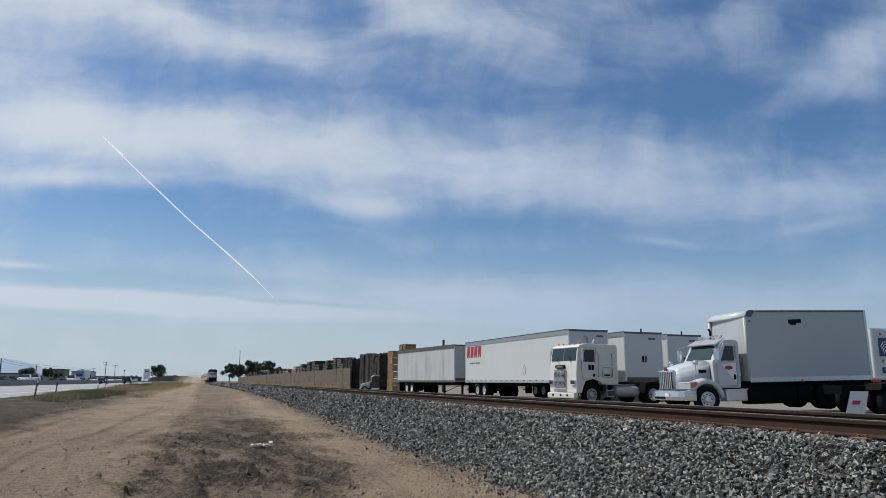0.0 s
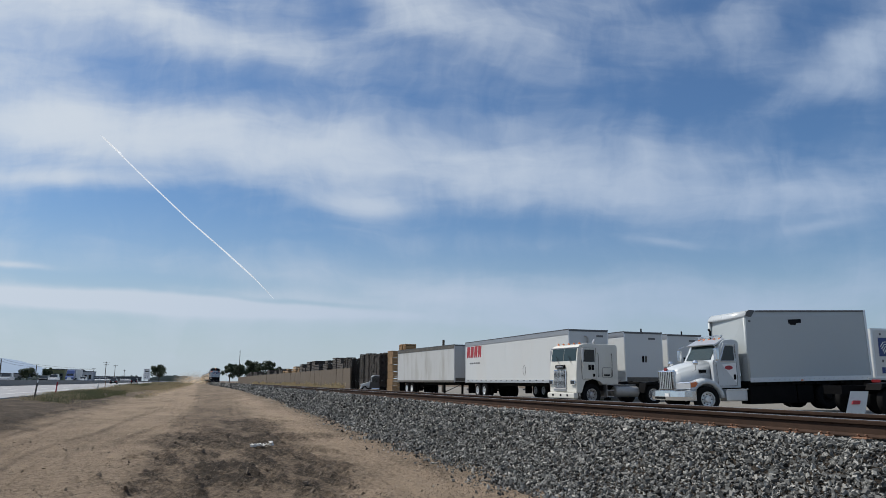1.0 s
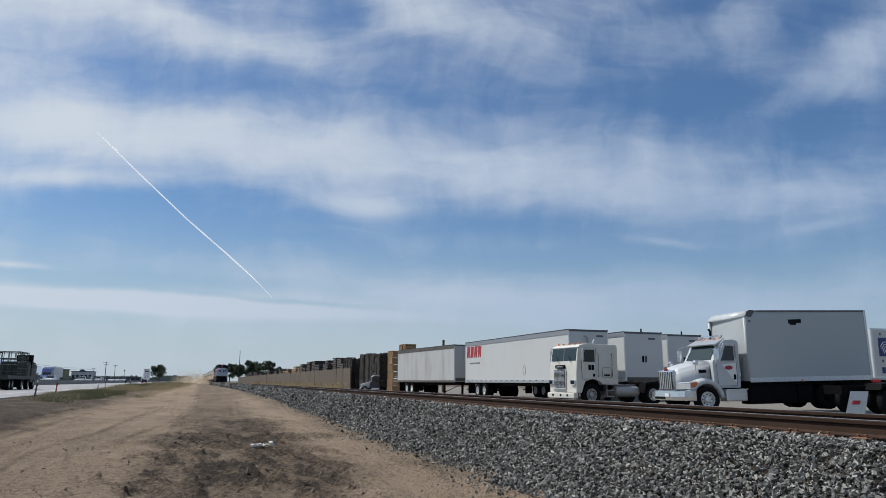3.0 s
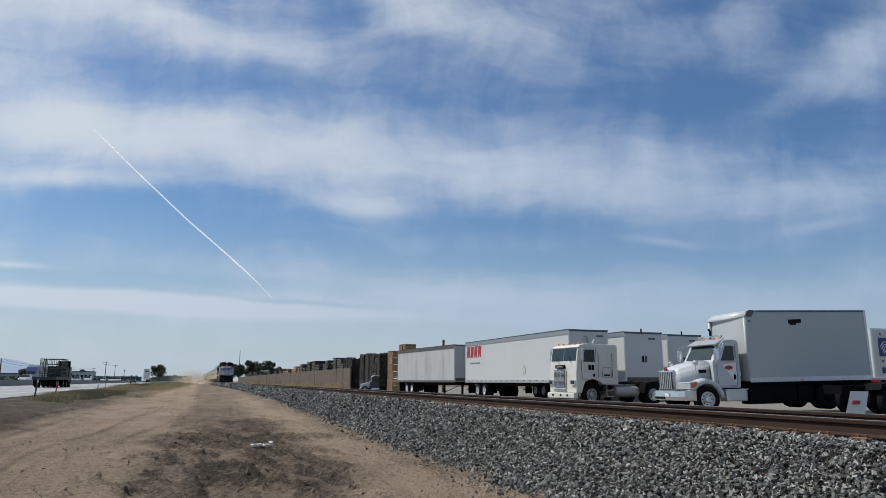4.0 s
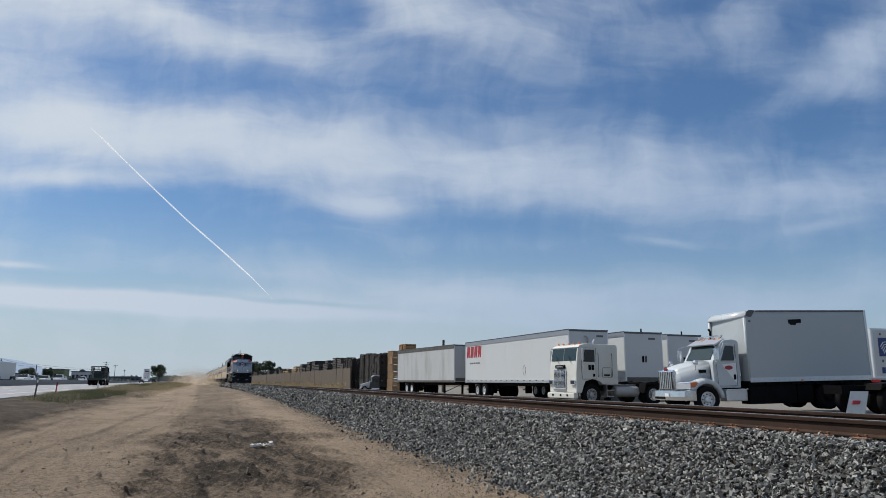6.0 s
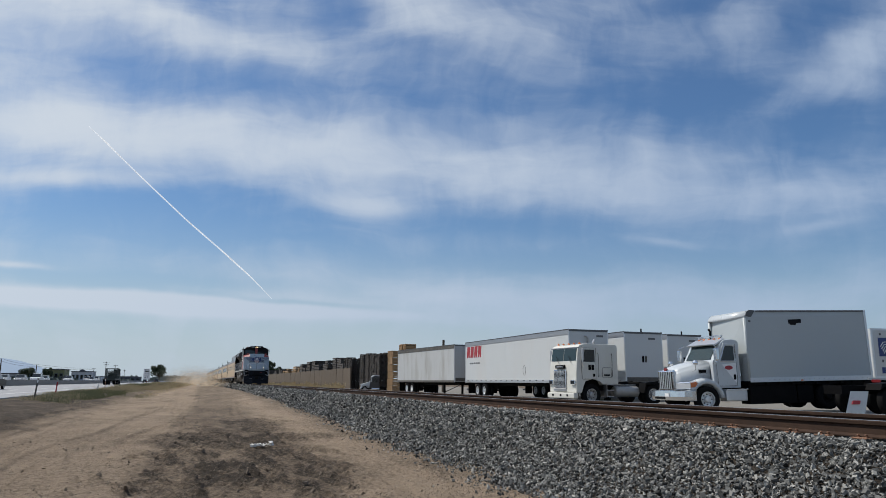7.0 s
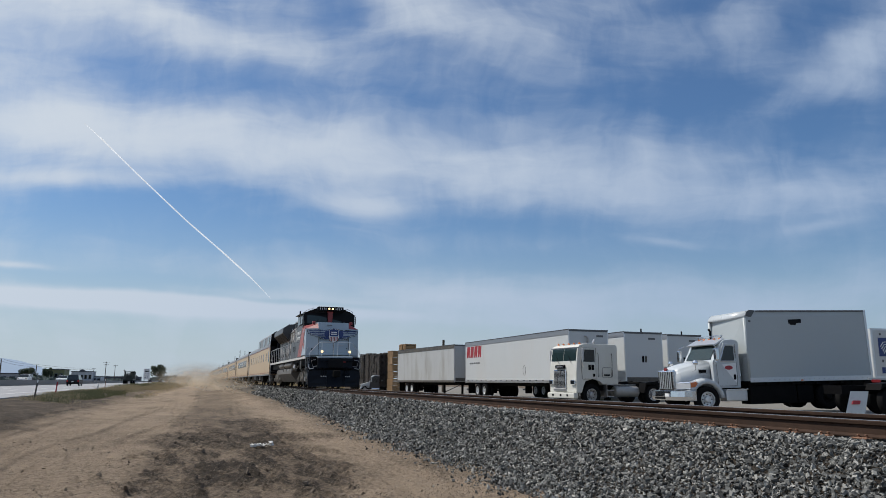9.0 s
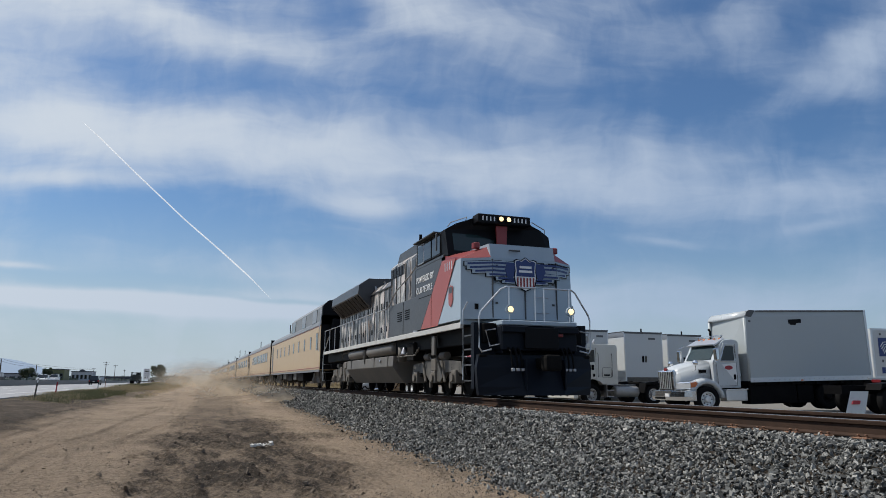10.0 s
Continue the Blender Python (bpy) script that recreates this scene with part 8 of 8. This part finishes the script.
def build_ballast():
    g = np.random.default_rng(21)
    shapes = stone_shapes(10, g)
    mm = stone_material()
    bed = thing("ballast_bed", "bed of sharp dark grey crushed stone under the track", "ballast")
    bed["kind"] = "structure"
    # loose stones nearest to the viewer are pieces of their own
    lone = []
    for sv, sf in shapes[:6]:
        me = mesh_np("ballast_stone", sv, sf, [mm])
        me.polygons.foreach_set("use_smooth", np.zeros(len(sf), dtype=bool))
        lone.append(me)
    pos, size = scatter(g, 8.6, 12.6, 0.18, 0.028, 3.3, 6.4)
    for k in range(min(300, len(pos))):
        ob = new("ballast_stone", lone[k % 6])
        ob.parent = bed
        s = float(size[k])
        ob.matrix_basis = Matrix.Translation(Vector(pos[k].tolist()) + Vector((0, 0, 0.012))) @ Matrix(rotations(g, 1)[0].tolist()).to_4x4() @ Matrix.Diagonal((s, s, s, 1))
    P_, S_ = [], []
    for y0, y1, sp, sz, xl, xh in ((2.5, 6.0, 0.025, 0.0235, 4.2, 6.98), (6.0, 14.0, 0.025, 0.0235, 3.3, 6.98), (14.0, 22.0, 0.030, 0.0275, 3.6, 6.98), (22.0, 36.0, 0.044, 0.038, 4.0, 6.98), (36.0, 60.0, 0.066, 0.054, 4.3, 6.98),
                                   (60.0, 110.0, 0.105, 0.075, 4.5, 6.9), (110.0, 260.0, 0.2, 0.12, 4.8, 7.0), (-30.0, 2.5, 0.085, 0.055, 3.3, 6.98), (3.0, 30.0, 0.045, 0.026, 6.98, 7.5), (3.0, 40.0, 0.085, 0.045, 7.5, 11.5)):
        p, s = scatter(g, y0, y1, sp, sz, xl, xh)
        P_.append(p), S_.append(s)
    ob = joined_stones("ballast_gravel", np.concatenate(P_), np.concatenate(S_), g, shapes, mm)
    ob.parent = bed
    tagged(ob, "countless small grey ballast stones", kind="stuff")
    # clods and pebbles on the dirt
    n = 60000
    x = g.uniform(-7.5, 4.4, n)
    y = 8 + 50 * g.uniform(0, 1, n) ** 2.2
    keep = (fbm(x * 0.6, y * 0.25, 3) + dark_zone(x, y) * 0.25 > 0.55 + g.uniform(-0.1, 0.1, n)) & (x < toe(y))
    x, y = x[keep], y[keep]
    s = g.uniform(0.004, 0.013, len(x)) + np.where(g.uniform(0, 1, len(x)) < 0.012, 0.026, 0)
    s = np.where(dark_zone(x, y) > 0.25, s * 1.45, s)
    clod = mat("clod", (0.15, 0.116, 0.085), 0.95, var=0.5, scale=2.0)
    c = joined_stones("dirt_clods", np.stack([x, y, dirt_height(x, y) + s * 0.3], 1), s, g, shapes, clod)
    tagged(c, "small dirt clods and pebbles scattered on the soil", "clods", kind="stuff")


build_ballast()


# ---- dust whirled up beside the train ----
def dust_material():
    m = bpy.data.materials.new("airborne_dust")
    m.use_nodes = True
    nt = m.node_tree
    nt.nodes.clear()
    N, L = nt.nodes.new, nt.links.new
    out, mix, tr, di = N("ShaderNodeOutputMaterial"), N("ShaderNodeMixShader"), N("ShaderNodeBsdfTransparent"), N("ShaderNodeBsdfTranslucent")
    df, both = N("ShaderNodeBsdfDiffuse"), N("ShaderNodeMixShader")
    di.inputs[0].default_value = df.inputs[0].default_value = (0.88, 0.73, 0.54, 1)
    both.inputs[0].default_value = 0.5
    L(df.outputs[0], both.inputs[1]), L(di.outputs[0], both.inputs[2])
    tc, oi = N("ShaderNodeTexCoord"), N("ShaderNodeObjectInfo")
    ln = N("ShaderNodeVectorMath")
    ln.operation = "LENGTH"
    L(tc.outputs["Object"], ln.inputs[0])
    fall = N("ShaderNodeMapRange")
    fall.interpolation_type = "SMOOTHERSTEP"
    fall.inputs["From Min"].default_value, fall.inputs["From Max"].default_value = 0.98, 0.1
    L(ln.outputs["Value"], fall.inputs["Value"])
    n = N("ShaderNodeTexNoise")
    n.noise_dimensions = "4D"
    n.inputs["Scale"].default_value, n.inputs["Detail"].default_value, n.inputs["Roughness"].default_value = 2.2, 6, 0.6
    L(tc.outputs["Object"], n.inputs["Vector"])
    w = N("ShaderNodeMath")
    w.operation = "MULTIPLY"
    w.inputs[1].default_value = 40.0
    L(oi.outputs["Random"], w.inputs[0]), L(w.outputs[0], n.inputs["W"])
    r = N("ShaderNodeMapRange")
    r.inputs["From Min"].default_value, r.inputs["From Max"].default_value, r.inputs["To Max"].default_value = 0.22, 0.72, 0.72
    L(n.outputs["Fac"], r.inputs["Value"])
    a = N("ShaderNodeMath")
    a.operation = "MULTIPLY"
    L(fall.outputs[0], a.inputs[0]), L(r.outputs[0], a.inputs[1])
    L(a.outputs[0], mix.inputs[0]), L(tr.outputs[0], mix.inputs[1]), L(both.outputs[0], mix.inputs[2])
    L(mix.outputs[0], out.inputs[0])
    return m


def build_dust():
    """Bowed soft veils, one behind another, that travel with the train."""
    mm = dust_material()
    t = thing("dust_cloud", "tan dust cloud whirled up beside the passing train", "dust", pose(XC, 400, 0.0))
    n, rings = 24, 6
    v, f = [(0, -0.25, 0)], []
    for k in range(1, rings + 1):
        r = k / rings
        for i in range(n):
            a = 2 * math.pi * i / n
            v.append((math.cos(a) * r, -0.25 * (1 - r * r), math.sin(a) * r))
    for i in range(n):
        f.append((0, 1 + i, 1 + (i + 1) % n))
        for k in range(rings - 1):
            a, b = 1 + k * n, 1 + (k + 1) * n
            f.append((a + i, b + i, b + (i + 1) % n, a + (i + 1) % n))
    me = mesh_np("puff", v, f, [mm], True)
    for dx, dy, dz, rx, rz in ((-3.0, 27, 0.4, 3.2, 1.5), (-4.5, 44, 0.7, 5.0, 2.4), (-6.0, 66, 0.9, 7.5, 3.6), (-5.0, 98, 1.1, 9.0, 4.6), (-8.0, 138, 1.4, 12.0, 5.6), (-6.0, 190, 1.8, 15.0, 7.0)):
        ob = new("puff", me)
        ob.parent = t
        ob.matrix_basis = Matrix.Translation((dx, dy, dz)) @ Matrix.Diagonal((rx, 4.0, rz, 1))
    return t


dust = build_dust()


# ---- motion ----
def train_y(t):
    d = 10.0 - t
    return 16.75 + 26.1 * d + 0.18 * d * d


def motions():
    times = [k * 0.5 for k in range(21)]
    walk(train, [(t, pose(XC, train_y(t), RAIL)) for t in times])
    for c, off in cars:
        walk(c, [(t, pose(XC, train_y(t) + off, RAIL)) for t in times])
    walk(dust, [(t, pose(XC, train_y(t), 0.0)) for t in times])
    # flatbed and SUV drive away, the oncoming carriageway comes nearer
    walk(flatbed, [(t, pose(-16.8, 93.0 + 24.3 * (t - 3.8), ROAD)) for t in (0.0, 5.0, 10.0)])
    walk(van, [(t, pose(-18.6, 91.5 + 27.4 * (t - 7.3), ROAD, 0, 0, 180)) for t in (0.0, 5.0, 10.0)])
    walk(blue_semi, [(t, pose(-38.4, 193.5 - 20.9 * (t - 4.5), ROAD_FAR)) for t in (0.0, 5.0, 10.0)])
    for c, lane, y, t0 in TRAFFIC:
        walk(c, [(t, pose(lane, y - 27.0 * (t - t0), ROAD_FAR)) for t in (0.0, 5.0, 10.0)])
    walk(dark_car, [(t, pose(-20.5, 200 + 24 * t, ROAD, 0, 0, 180)) for t in (0.0, 5.0, 10.0)])
    walk(dark_suv, [(t, pose(-17.0, 225 + 26 * t, ROAD, 0, 0, 180)) for t in (0.0, 5.0, 10.0)])
    # the high wind carries the contrail slowly sideways while its tip grows
    wind = Vector((-1.75, 0.6, 0.0))
    walk(contrail, [(t, Matrix.Translation(wind * t)) for t in (0.0, 5.0, 10.0)])
    walk(contrail_tip, [(t, Matrix.Translation(TIP0 + wind * t + TIPDIR * (8.8 * t))) for t in (0.0, 5.0, 10.0)])


motions()
